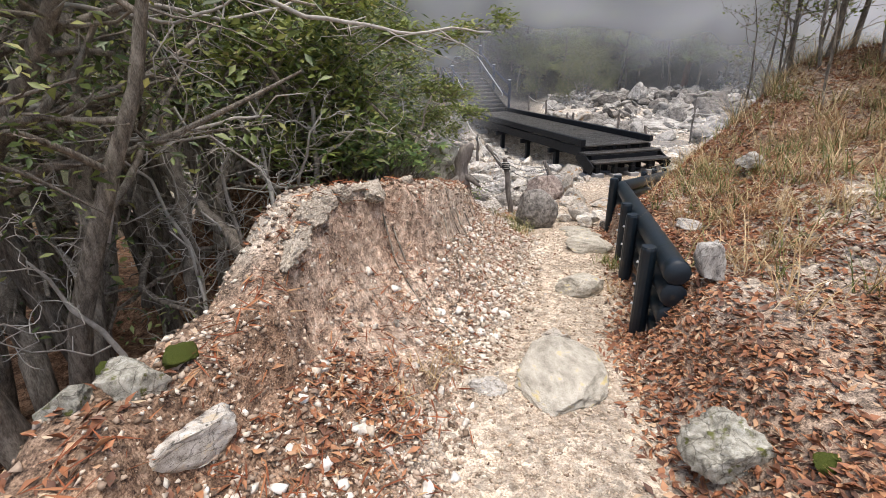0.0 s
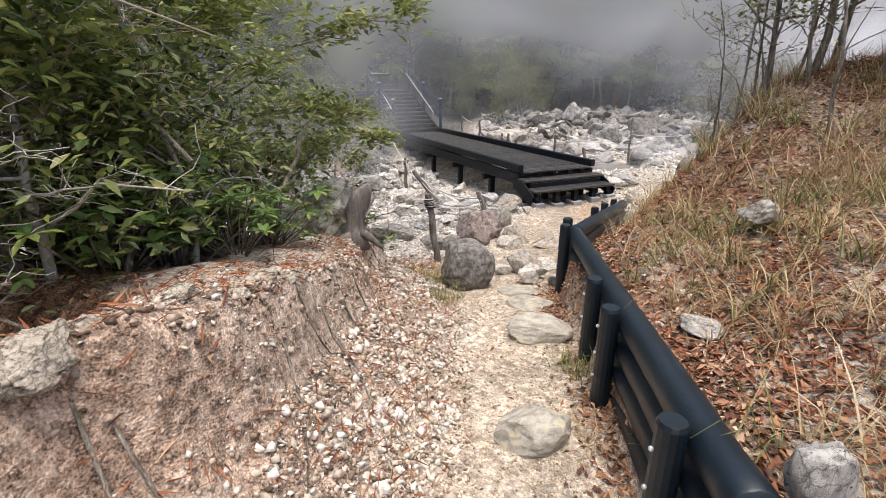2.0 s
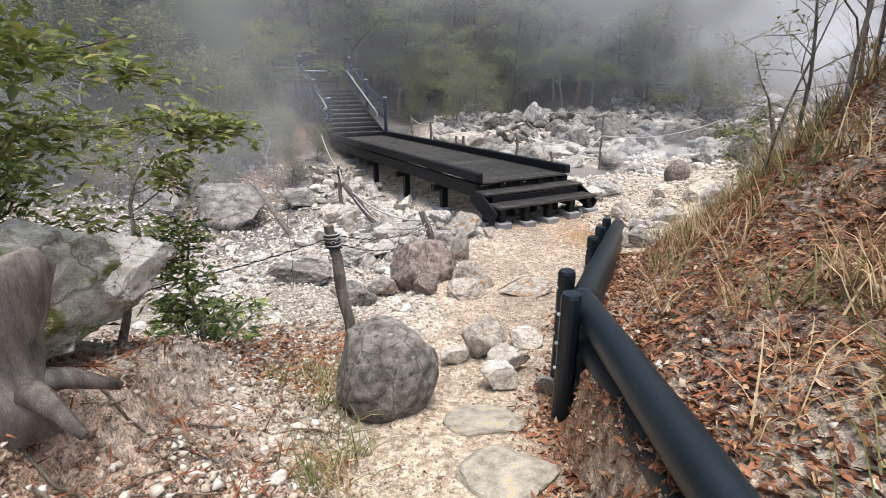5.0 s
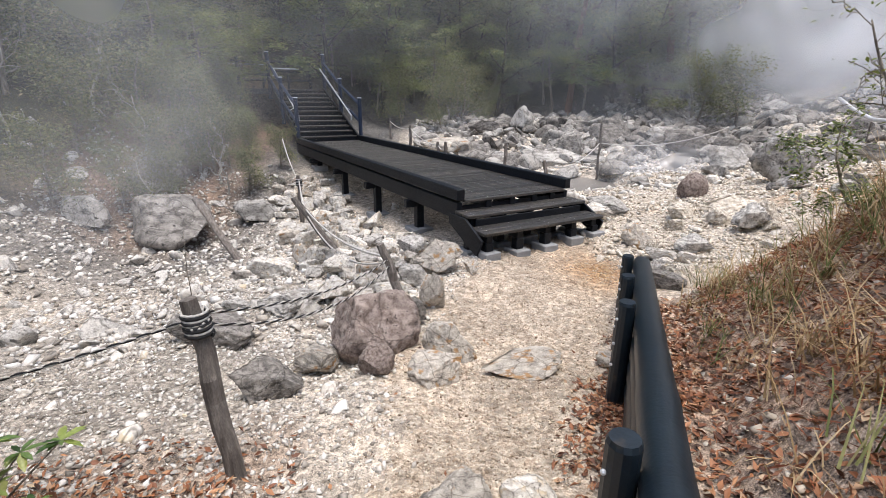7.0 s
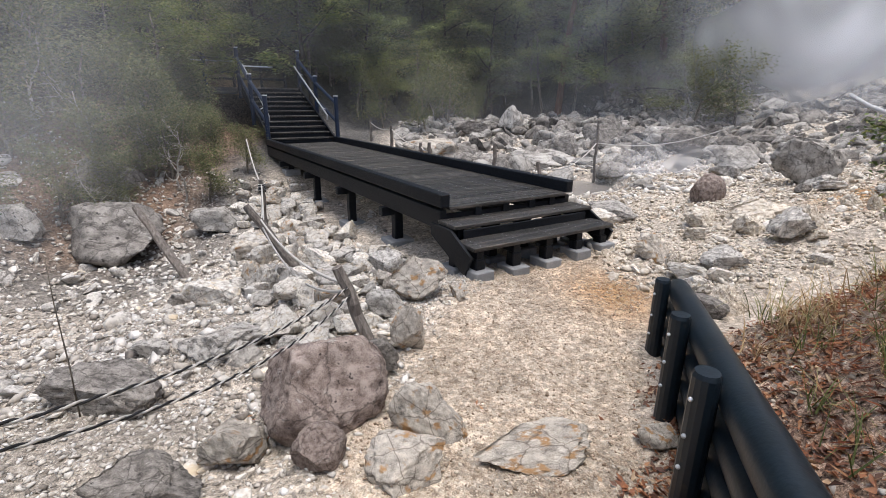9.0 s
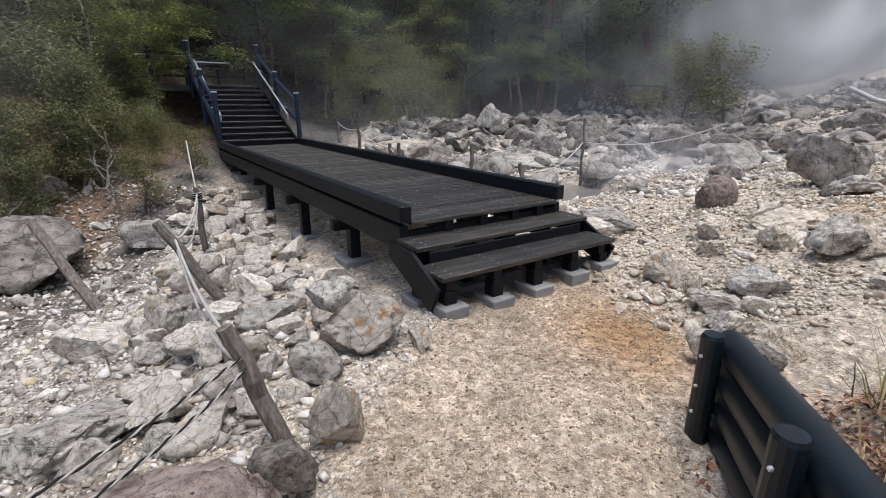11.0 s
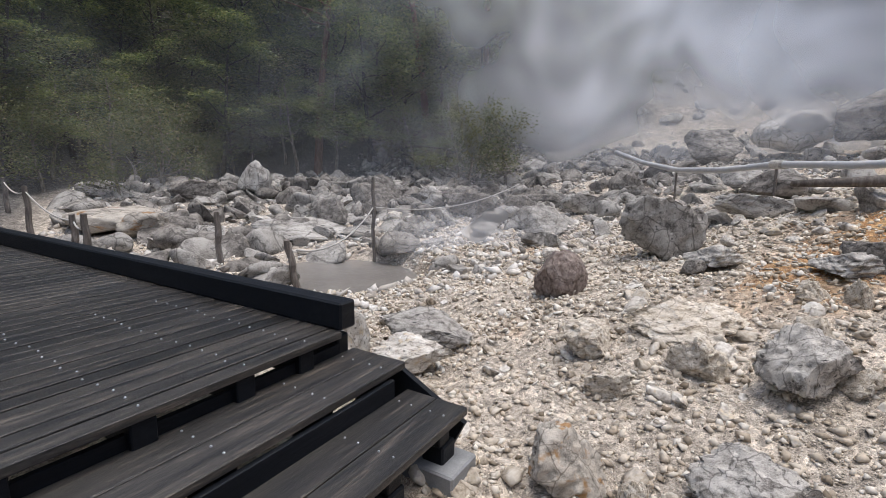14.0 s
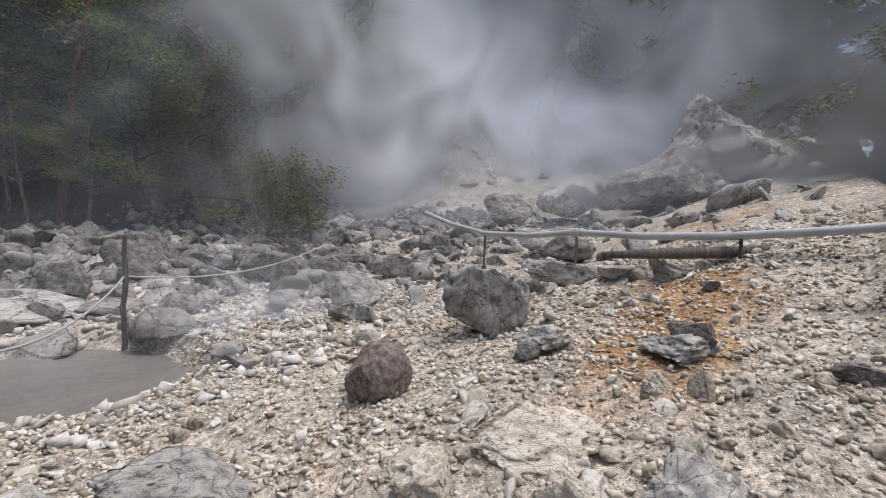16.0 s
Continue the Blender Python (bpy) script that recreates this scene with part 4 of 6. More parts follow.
rock("red", 1.43, 7.85, 0.4, 0.34, 0.34, 19, 0.2, 1, z=-0.32)
rock("dark", 0.71, 7.13, 0.29, 0.2, 0.2, 20, 0.16, 2, z=-0.31)
rock("ochre", 1.0, 7.5, 0.27, 0.2, 0.15, 12, 0.2, 3, z=-0.33)
rock("red", 1.49, 7.35, 0.14, 0.12, 0.14, 44, 0.16, 3, z=-0.27)
rock("ochre", 2.0, 7.25, 0.25, 0.2, 0.14, -30, 0.25, 1, z=-0.26, tilt=12)
rock("ochre", 2.07, 7.6, 0.29, 0.17, 0.2, -40, 0.25, 2, z=-0.29)
rock("ochre", 2.6, 7.33, 0.38, 0.2, 0.115, 8, 0.3, 0, z=-0.26)
rock("dark", -0.26, 8.30, 0.44, 0.30, 0.19, -30, 0.25, 0)
rock("grey", 0.37, 8.94, 0.50, 0.34, 0.18, 7, 0.25, 1)
rock("dark", -3.89, 14.87, 1.15, 0.78, 0.71, -16, 0.25, 2)
rock("dark", -4.99, 16.57, 0.84, 0.57, 0.60, 21, 0.25, 3)
rock("grey", -5.53, 14.59, 0.56, 0.38, 0.50, -2, 0.25, 4)
rock("pale", -0.25, 10.27, 0.32, 0.22, 0.22, -25, 0.25, 5)
rock("pale", 0.27, 10.47, 0.27, 0.18, 0.24, 12, 0.25, 6)
rock("pale", 0.90, 9.81, 0.17, 0.12, 0.18, -11, 0.25, 7)
rock("pale", -0.62, 13.15, 0.42, 0.28, 0.25, 26, 0.25, 8)
rock("grey", -2.14, 15.54, 0.60, 0.41, 0.36, 3, 0.25, 9)
rock("grey", -0.27, 9.01, 0.16, 0.11, 0.10, -20, 0.25, 10)
rock("ochre", 1.97, 8.70, 0.23, 0.17, 0.26, 24, 0.16, 23, z=-0.33)
rock("dark", 1.76, 8.40, 0.18, 0.13, 0.16, 10, 0.16, 24, z=-0.33)
rock("ochre", 2.0, 9.75, 0.35, 0.26, 0.26, -1, 0.16, 25, z=-0.34)
rock("ochre", 3.38, 7.36, 0.11, 0.08, 0.10, -33, 0.16, 26, z=-0.27)
rock("ochre", 5.08, 10.83, 0.28, 0.21, 0.20, -34, 0.16, 32, z=-0.33)
rock("grey", 5.63, 10.15, 0.27, 0.21, 0.17, -53, 0.16, 33, z=-0.24)
rock("pale", 5.19, 10.07, 0.27, 0.20, 0.14, -40, 0.16, 34, z=-0.34)
rock("pale", 5.39, 9.88, 0.14, 0.10, 0.12, -36, 0.16, 35, z=-0.30)
rock("pale", 4.95, 9.63, 0.26, 0.19, 0.16, -47, 0.16, 36, z=-0.34)
rock("cream", 5.08, 9.27, 0.22, 0.16, 0.17, -48, 0.3, 37, z=-0.34)
rock("grey", 6.5, 10.32, 0.25, 0.22, 0.24, -56, 0.16, 38, z=0.06)
rock("pale", 4.53, 9.28, 0.15, 0.12, 0.17, -33, 0.16, 39, z=-0.34)
rock("dark", 4.73, 9.18, 0.23, 0.17, 0.13, -58, 0.16, 40, z=-0.33)
rock("cream", 5.21, 10.46, 0.10, 0.07, 0.15, -45, 0.3, 41, z=-0.33)
rock("grey", 5.48, 12.95, 0.50, 0.38, 0.20, -35, 0.16, 42, z=-0.30)
rock("pale", 5.11, 12.52, 0.36, 0.27, 0.17, -34, 0.16, 43, z=-0.33)
rock("red", 6.99, 12.79, 0.27, 0.21, 0.30, -41, 0.16, 44, z=-0.02)
rock("grey", 8.59, 12.75, 0.47, 0.4, 0.52, -58, 0.16, 45, z=0.28)
rock("pale", 14.49, 16.42, 0.31, 0.24, 0.19, -58, 0.16, 46, z=0.74)
rock("grey", 9.58, 15.80, 0.53, 0.40, 0.37, -44, 0.16, 47, z=0.07)
rock("grey", 4.69, 15.68, 0.34, 0.26, 0.25, -10, 0.16, 48, z=-0.33)
rock("pale", 4.80, 13.08, 0.19, 0.14, 0.27, -10, 0.16, 49, z=-0.33)
rock("cream", 6.79, 11.37, 0.46, 0.34, 0.22, -61, 0.3, 50, z=0.02)
rock("cream", 6.30, 11.70, 0.25, 0.18, 0.18, -37, 0.3, 51, z=-0.09)
rock("cream", 6.76, 10.40, 0.23, 0.17, 0.23, -73, 0.3, 52, z=0.10)
rock("cream", 6.41, 10.89, 0.27, 0.20, 0.19, -66, 0.3, 53, z=-0.02)
rock("cream", 5.92, 11.21, 0.18, 0.13, 0.11, -55, 0.3, 54, z=-0.16)
rock("cream", 6.65, 10.18, 0.13, 0.10, 0.12, -79, 0.3, 55, z=0.09)
rock("grey", 5.91, 23.98, 0.67, 0.50, 0.72, -9, 0.16, 56, z=0.35)
rock("dark", 8.39, 20.98, 0.71, 0.53, 0.58, -17, 0.25, 57, z=0.12)
rock("grey", 10.64, 21.39, 0.60, 0.45, 0.37, -13, 0.25, 58, z=0.39)
rock("dark", 10.70, 20.08, 0.62, 0.46, 0.46, -34, 0.25, 59, z=0.24)
rock("dark", 4.35, 23.85, 0.73, 0.55, 0.46, -3, 0.16, 60, z=0.26)
rock("ochre", 2.77, 21.36, 0.98, 0.73, 0.37, 4, 0.16, 61, z=-0.12)
rock("grey", 6.09, 19.60, 1.12, 0.84, 0.27, -14, 0.16, 62, z=-0.23)
rock("ochre", 3.25, 20.63, 0.60, 0.45, 0.34, 11, 0.16, 63, z=-0.19)
rock("dark", 7.02, 20.30, 0.49, 0.37, 0.45, -18, 0.16, 64, z=-0.05)
rock("grey", 10.51, 12.62, 0.51, 0.38, 0.25, -66, 0.16, 65, z=0.68)
rock("grey", 8.24, 11.89, 0.39, 0.29, 0.16, -64, 0.16, 66, z=0.34)
rock("grey", 15.42, 15.23, 0.63, 0.48, 0.34, -65, 0.16, 67, z=0.99)
rock("dark", 14.86, 18.12, 0.46, 0.34, 0.40, -53, 0.16, 68, z=0.80)
rock("dark", 11.17, 18.26, 0.45, 0.34, 0.36, -41, 0.16, 69, z=0.19)
rock("grey", 11.94, 16.97, 0.57, 0.42, 0.38, -49, 0.16, 70, z=0.28)
rock("grey", 8.21, 10.73, 0.44, 0.33, 0.15, -82, 0.16, 71, z=0.47)
rock("cream", 7.63, 10.77, 0.15, 0.11, 0.11, -79, 0.3, 72, z=0.34)
rock("cream", 7.65, 10.49, 0.12, 0.09, 0.15, -84, 0.3, 73, z=0.38)
rock("dark", 8.20, 10.62, 0.21, 0.16, 0.20, -80, 0.16, 74, z=0.51)
rock("dark", 8.05, 9.69, 0.15, 0.12, 0.10, -96, 0.16, 75, z=0.54)
rock("dark", 13.92, 13.89, 0.84, 0.63, 0.42, -69, 0.16, 76, z=0.79)
rock("dark", 17.78, 17.35, 0.89, 0.67, 0.64, -62, 0.16, 77, z=1.63)
rock("grey", 19.69, 16.02, 1.13, 0.85, 0.78, -69, 0.16, 78, z=2.18)
rock("dark", 12.73, 18.83, 0.62, 0.46, 0.31, -45, 0.25, 79, z=0.31)
rock("dark", 10.31, 19.35, 0.64, 0.48, 0.49, -25, 0.25, 80, z=0.14)
rock("grey", 9.99, 20.89, 0.62, 0.47, 0.43, -20, 0.25, 81, z=0.26)
rock("dark", 8.92, 21.56, 0.60, 0.45, 0.60, -14, 0.25, 82, z=0.26)
for x, y, sx, sy, sz, turn, k in ((1.52, 0.2, 0.27, 0.4, 0.1, 6, 0), (1.76, 1.9, 0.25, 0.17, 0.13, 10, 1), (1.95, 3.23, 0.29, 0.2, 0.12, 12, 2), (1.96, 4.1, 0.24, 0.2, 0.06, 5, 3), (1.92, 4.62, 0.26, 0.16, 0.05, 0, 4)):
    rock("flat", x, y, sx, sy, sz, turn, 0.3, k, "stepping_stone", group="stepping stones of the path")
rock("pale", 1.1, 0.0, 0.13, 0.07, 0.05, 10, 0.3, 2)
rock("ochre", 1.52, 0.85, 0.12, 0.08, 0.05, 0, 0.3, 3)
rock("moss", -0.15, 4.25, 0.62, 0.55, 0.42, 20, 0.05, 1, "outcrop", "large grey outcrop with lichen above the path", z=0.72)
rock("pale", 0.16, 4.45, 0.24, 0.3, 0.17, 40, 0.05, 3, "outcrop", "pale jutting rock ledge above the path", z=1.02)
rock("moss", -0.5, 4.0, 0.5, 0.4, 0.3, 60, 0.1, 2, "outcrop", "large grey outcrop with lichen above the path", z=0.85)


def ledge(x, y, z, sx, sy, sz, turn, k):
    """Hard crust that overhangs the eroded clay bank."""
    ob = new("crust_ledge", ROCKS["crust"][k])
    ob.matrix_world = pose(x, y, z, 4, -6, turn) @ Matrix.Diagonal((sx, sy, sz, 1))
    tagged(ob, "overhanging hard crust on top of the clay bank", "ledge", "crust of the bank")


gl = np.random.default_rng(14)
for k in range(26):
    y = -0.3 + k * 0.17
    x = float(bank_edge(y)) - 0.05 + gl.uniform(-0.05, 0.04)
    ledge(x, y, ground_z(x - 0.1, y) - 0.03, gl.uniform(0.07, 0.12), gl.uniform(0.09, 0.14), gl.uniform(0.045, 0.075), gl.uniform(-40, 40), k % 5)

moss_me = rock_mesh("moss_cushion", 91, MOSS, level=4, jag=0.25)
for x, y, sx, sy, sz in ((-0.1, -1.12, 0.1, 0.06, 0.04), (-0.3, -1.2, 0.05, 0.06, 0.03), (0.05, -1.0, 0.05, 0.08, 0.05), (2.75, -0.7, 0.14, 0.1, 0.03), (2.4, -0.75, 0.06, 0.05, 0.03)):
    ob = new("moss_cushion", moss_me)
    ob.matrix_world = pose(x, y, ground_z(x, y) + (0.035 if x < 0.1 else 0.01), 0, 0, x * 90) @ Matrix.Diagonal((sx, sy, sz, 1))
    tagged(ob, "bright green moss cushion among stones", "moss", "moss cushions")

# stones heaped beside the boardwalk, and spread over the basin
g = np.random.default_rng(21)
placed = []


def try_rock(x, y, r, kinds, group, gap=0.75, flat=0.7):
    if any((x - a) ** 2 + (y - b) ** 2 < (gap * (r + c)) ** 2 for a, b, c in placed):
        return
    placed.append((x, y, r))
    rock(kinds[int(g.integers(len(kinds)))], x, y, r * g.uniform(0.9, 1.35), r * g.uniform(0.75, 1.1), r * g.uniform(0.6, 0.95) * flat / 0.7, g.uniform(0, 360), g.uniform(0.12, 0.3), int(g.integers(5)), group=group, tilt=g.uniform(-15, 15), coarse=True)


inv = WALK_M.inverted()
for _ in range(1500):
    u, v = g.uniform(-2.4, -0.1), g.uniform(-1.2, 7.5)
    if u > -0.5 and v < 5 or u < -2.4 + 0.12 * v:
        continue
    p = WALK_M @ Vector((u, v, 0))
    if len(placed) < 140:
        try_rock(p.x, p.y, g.uniform(0.1, 0.24), ("pale", "grey", "grey", "pale", "ochre"), "stones heaped beside the boardwalk", 0.8, 0.75)
count = len(placed)
for _ in range(900):
    x, y = g.uniform(4.2, 12), g.uniform(9.4, 22)
    q = inv @ Vector((x, y, 0))
    if len(placed) > count + 26 or -0.4 < q.x < 2.4 and q.y > -1.2 or x < 5 and y < 10.8 or 5.0 < x < 8 and 14.5 < y < 18.2:
        continue
    try_rock(x, y, g.uniform(0.06, 0.16) + 0.02 * max(0, y - 12), ("pale", "grey", "pale", "grey", "dark") if y < 17 else ("grey", "dark", "grey", "pale"), "scattered stones of the scree", 0.9)
rock("dark", 19.6, 13.0, 2.3, 1.9, 1.45, 20, 0.2, 1, label="huge dark rock rising out of the steam", z=2.2)
rock("grey", 22.6, 12.2, 3.0, 2.2, 2.2, 40, 0.2, 3, label="huge pale rock dim behind the steam", z=2.8)

# ---- gravel, scree, fallen leaves, grass ----
gp = np.random.default_rng(2)
CHIP_BASE = np.array([(1, 0, 0.1), (-0.9, 0.2, 0), (0.1, 0.9, -0.2), (-0.2, -0.95, 0.1), (0.15, 0.1, 0.9), (0, -0.1, -0.9)])
CHIP_V = np.array([CHIP_BASE * gp.uniform(0.65, 1.3, (6, 1)) + gp.normal(size=(6, 3)) * 0.16 for _ in range(12)])
CHIP_F = [(0, 2, 4), (2, 1, 4), (1, 3, 4), (3, 0, 4), (2, 0, 5), (1, 2, 5), (3, 1, 5), (0, 3, 5)]


def lump_shapes(n, level, jag, seed):
    """Alike-faced angular stones: an array of vertex sets and their one list of faces."""
    sets, faces = [], []
    for k in range(n):
        me = rock_mesh("lump", seed + 7 * k, ROCK_GREY, level=level, jag=jag, cuts=8 + k % 4, deepest=0.3)
        sets.append(np.array([v.co[:] for v in me.vertices]))
        faces = [tuple(p.vertices) for p in me.polygons]
        bpy.data.meshes.remove(me)
    return np.array(sets), faces


LUMPS = lump_shapes(8, 3, 0.24, 77)
COBBLES = lump_shapes(8, 2, 0.2, 177)


def pebbles(name, n, box, size, keep, mat, label, seed, squash=0.65, power=2.0, shape=None):
    """Loose stones strewn over a box of the plan where keep() allows."""
    r = np.random.default_rng(seed)
    x, y = r.uniform(box[0], box[1], n), r.uniform(box[2], box[3], n)
    ok = r.uniform(size=n) < keep(x, y)
    x, y = x[ok], y[ok]
    s = size[0] + (size[1] - size[0]) * r.uniform(size=len(x)) ** power
    rot = turns(len(x), r, 0.6 if shape is None else 0.9)
    sc = np.stack([s * r.uniform(0.8, 1.4 if shape is None else 1.1, len(x)), s * r.uniform(0.7, 1.0, len(x)), s * squash * r.uniform(0.7, 1.1, len(x))], 1)
    z = height(x, y) + s * (0.2 if shape is None else 0.08)
    me = scatter_mesh(name, *(shape or (CHIP_V, CHIP_F)), np.stack([x, y, z], 1), rot * sc[:, None, :], mat)
    tagged(new(name, me), label, "gravel", kind="stuff")


def zone(k):
    return lambda x, y: zones(x, y)[k]


def dist_share(x, y, near=3.0):
    return 1 / (1 + (np.clip(np.hypot(x - 3, y - 9) - near, 0, 99) / 3) ** 2)


notpool = lambda x, y: np.where((np.abs(x - 6.0) < 1.0) & (np.abs(y - 16.5) < 1.3), 0.0, 1.0)


def offwalk(x, y):
    """Nought under the boardwalk and the mound, one elsewhere."""
    c, s_ = math.cos(radians(27.3)), math.sin(radians(27.3))
    u, v = (x - 2.51) * c + (y - 10.89) * s_, -(x - 2.51) * s_ + (y - 10.89) * c
    return np.where((u > -0.3) & (u < 2.2) & (v > -0.8) & (v < 14), 0.12, 1.0) * sm(0.3, -0.05, right_of_fence(x, y))


pebbles("path_gravel", 140000, (0.7, 5.0, -2.2, 11.5), (0.003, 0.016), zone(1), GRAVEL_WARM, "cream coloured fine gravel on the path", 31, 0.7, 3.0)
pebbles("bank_gravel", 62000, (-0.3, 1.4, -1.8, 5.0), (0.005, 0.024), lambda x, y: np.clip(sm(-0.5, 0.1, x - bank_edge(y)) * sm(1.1, 0.7, x - bank_edge(y)) * (0.6 + 0.7 * lattice(x * 2.1, y * 2.1, 71)), 0, 1), BANK_CHIPS, "white and grey lumps crumbling from the bank", 32, 0.8, 3.0)
pebbles("hollow_gravel", 30000, (-1.6, 2.8, 4.8, 11.0), (0.006, 0.032), lambda x, y: (1 - zones(x, y)[1]) * sm(-0.02, -0.15, right_of_fence(x, y)), GRAVEL_WHITE, "pale loose gravel beside the path", 33, 0.7, 3.0)
pebbles("scree", 75000, (4.3, 12.0, 8.8, 17.0), (0.007, 0.048), lambda x, y: sm(9.2, 9.8, y + 0.1 * (x - 5)) * notpool(x, y) * (1 - zones(x, y)[1]) * (0.7 + 0.4 * lattice(x * 1.5, y * 1.5, 72)), GRAVEL_GREY, "white and grey broken stones of the scree", 34, 0.7, 4.0)
pebbles("far_scree", 14000, (1.5, 20.0, 14.0, 27.0), (0.03, 0.13), lambda x, y: notpool(x, y) * offwalk(x, y), GRAVEL_WHITE, "grey broken stones of the far scree", 35, 0.65, 3.0)
pebbles("hollow_stones", 11000, (-7, 2.0, 8, 17.5), (0.02, 0.09), lambda x, y: offwalk(x, y), GRAVEL_WHITE, "pale broken stones of the hollow", 36, 0.6, 3.0)
pebbles("scree_cobbles", 5200, (4.3, 13.0, 9.3, 19.0), (0.022, 0.11), lambda x, y: sm(9.3, 9.9, y + 0.1 * (x - 5)) * notpool(x, y) * np.clip(0.45 + 0.9 * lattice(x * 0.9, y * 0.9, 74), 0.05, 1), ROCK_CREAM, "cream broken cobbles strewn over the scree", 45, 0.7, 3.0, COBBLES)
pebbles("hollow_cobbles", 4200, (-6.5, 1.9, 6.6, 16.0), (0.025, 0.11), lambda x, y: offwalk(x, y) * (1 - zones(x, y)[1]) * np.clip(0.4 + 0.9 * lattice(x * 0.8, y * 0.8, 75), 0.05, 1), ROCK_PALE, "pale broken cobbles strewn over the hollow", 46, 0.7, 3.0, COBBLES)
pebbles("bank_cobbles", 900, (-0.1, 1.45, -1.6, 5.4), (0.016, 0.05), lambda x, y: sm(0.0, 0.3, x - bank_edge(y)) * sm(1.1, 0.7, x - bank_edge(y)), ROCK_PALE, "white lumps of stone in the clay bank", 47, 0.8, 3.0, COBBLES)
pebbles("slope_stones", 9000, (2.3, 5.5, 0.5, 9.0), (0.006, 0.035), lambda x, y: sm(0.05, 0.2, right_of_fence(x, y)) * 0.5, GRAVEL_GREY, "small pale stones in the leaf litter", 37, 0.7, 3.0)
pebbles("bank_rubble", 12000, (0.2, 1.5, -0.8, 5.2), (0.008, 0.04), lambda x, y: sm(0.12, 0.35, x - bank_edge(y)) * sm(1.0, 0.7, x - bank_edge(y)) * np.clip(0.5 + lattice(x * 1.6, y * 1.6, 73), 0, 1), GRAVEL_GREY, "white and grey broken stones at the foot of the bank", 44, 0.8, 3.0)
far_rocky = lambda x, y: notpool(x, y) * offwalk(x, y) * (0.25 + 0.75 * sm(17, 22, y + 0.3 * np.clip(x - 9, 0, 9)))
pebbles("rubble", 900, (1.5, 17.0, 14.5, 27.5), (0.08, 0.5), far_rocky, ROCK_GREY, "grey rubble of blocks at the foot of the hill", 38, 0.75, 2.0, LUMPS)
pebbles("dark_rubble", 900, (3.0, 20.0, 17.0, 27.5), (0.1, 0.55), far_rocky, ROCK_DARK, "dark rubble of blocks at the foot of the hill", 39, 0.75, 2.0, LUMPS)
pebbles("slope_rubble", 520, (10.0, 28.0, 9.5, 24.0), (0.08, 0.5), lambda x, y: 0.8 + 0 * x, ROCK_GREY, "grey rubble of the steaming slope", 40, 0.7, 2.5, LUMPS)
pebbles("scree_blocks", 420, (4.6, 11.0, 9.4, 17.0), (0.03, 0.11), lambda x, y: notpool(x, y) * sm(9.6, 10.2, y), ROCK_PALE, "pale broken blocks lying in the scree", 42, 0.7, 2.0, LUMPS)
pebbles("hollow_blocks", 300, (-8.0, 1.2, 8.5, 18.0), (0.05, 0.26), lambda x, y: offwalk(x, y), ROCK_GREY, "pale broken blocks lying in the hollow", 43, 0.7, 2.5, LUMPS)

LEAF_V = np.array([[(-0.5, 0, 0.0), (0.0, w, c), (0.5, 0, 0.06), (-0.05, -w * 0.92, c * 0.85)] for w, c in ((0.24, 0.14), (0.17, 0.22), (0.27, 0.06), (0.2, -0.1), (0.14, 0.28))])
LEAF_F = [(0, 1, 2), (0, 2, 3)]


def litter(name, n, box, keep, size, seed, mat, label, lift=0.012, tilt=0.7, shape=None):
    r = np.random.default_rng(seed)
    x, y = r.uniform(box[0], box[1], n), r.uniform(box[2], box[3], n)
    ok = r.uniform(size=n) < keep(x, y)
    x, y = x[ok], y[ok]
    s = r.uniform(size[0], size[1], len(x))
    rot = turns(len(x), r, tilt) * s[:, None, None]
    z = height(x, y) + lift * r.uniform(0.3, 1.8, len(x))
    me = scatter_mesh(name, LEAF_V if shape is None else shape, LEAF_F, np.stack([x, y, z], 1), rot, mat)
    tagged(new(name, me), label, "leaves", kind="stuff")


def leafy(x, y):
    d = right_of_fence(x, y)
    n = lattice(x * 1.9, y * 1.9, 41)
    near = sm(-0.42, -0.1, d + 0.1 * n) * sm(8.8, 7.4, y) * np.interp(d, [-0.3, 0, 0.5, 1.2, 2.5], [0.6, 1, 0.65, 0.4, 0.25]) * (0.65 + 0.45 * n)
    hollow = sm(4.6, 5.2, y) * sm(6.6, 5.8, y) * sm(1.3, 0.7, x) * 0.3
    lower = np.exp(-(((x - 0.5) / 0.45) ** 2)) * sm(0.5, -0.6, y) * (0.3 + 0.6 * n) * sm(-3.5, -1.0, y)
    woods = sm(-0.3, -0.8, x - bank_edge(y)) * 0.7 * sm(2.2, 0.8, y)
    return np.clip(np.maximum(np.maximum(near, lower), np.maximum(woods * 0.5, hollow)), 0, 1)


litter("leaf_litter", 300000, (-1.6, 6.0, -2.4, 9.0), leafy, (0.03, 0.07), 51, LITTER, "curled brown dead leaves lying on the slope")
litter("stray_leaves", 260, (0.6, 3.6, -1.5, 8.0), lambda x, y: 0.7 + 0 * x, (0.03, 0.06), 52, LITTER, "single brown leaves on the path")
NEEDLE_V = np.array([(-0.5, 0, 0.0), (-0.1, 0.03, 0.08), (0.5, 0, 0.12), (-0.1, -0.03, 0.05)])
litter("fern_litter", 70000, (2.3, 7.0, 1.0, 9.0), lambda x, y: sm(0.15, 0.8, right_of_fence(x, y)) * np.clip(0.55 + 0.6 * lattice(x * 1.3, y * 1.3, 44), 0, 1) * sm(0.2, 1.0, right_of_fence(x, y)), (0.05, 0.15), 53, NEEDLES, "red-brown dead fern and straw on the mound", 0.03, 0.5, NEEDLE_V)
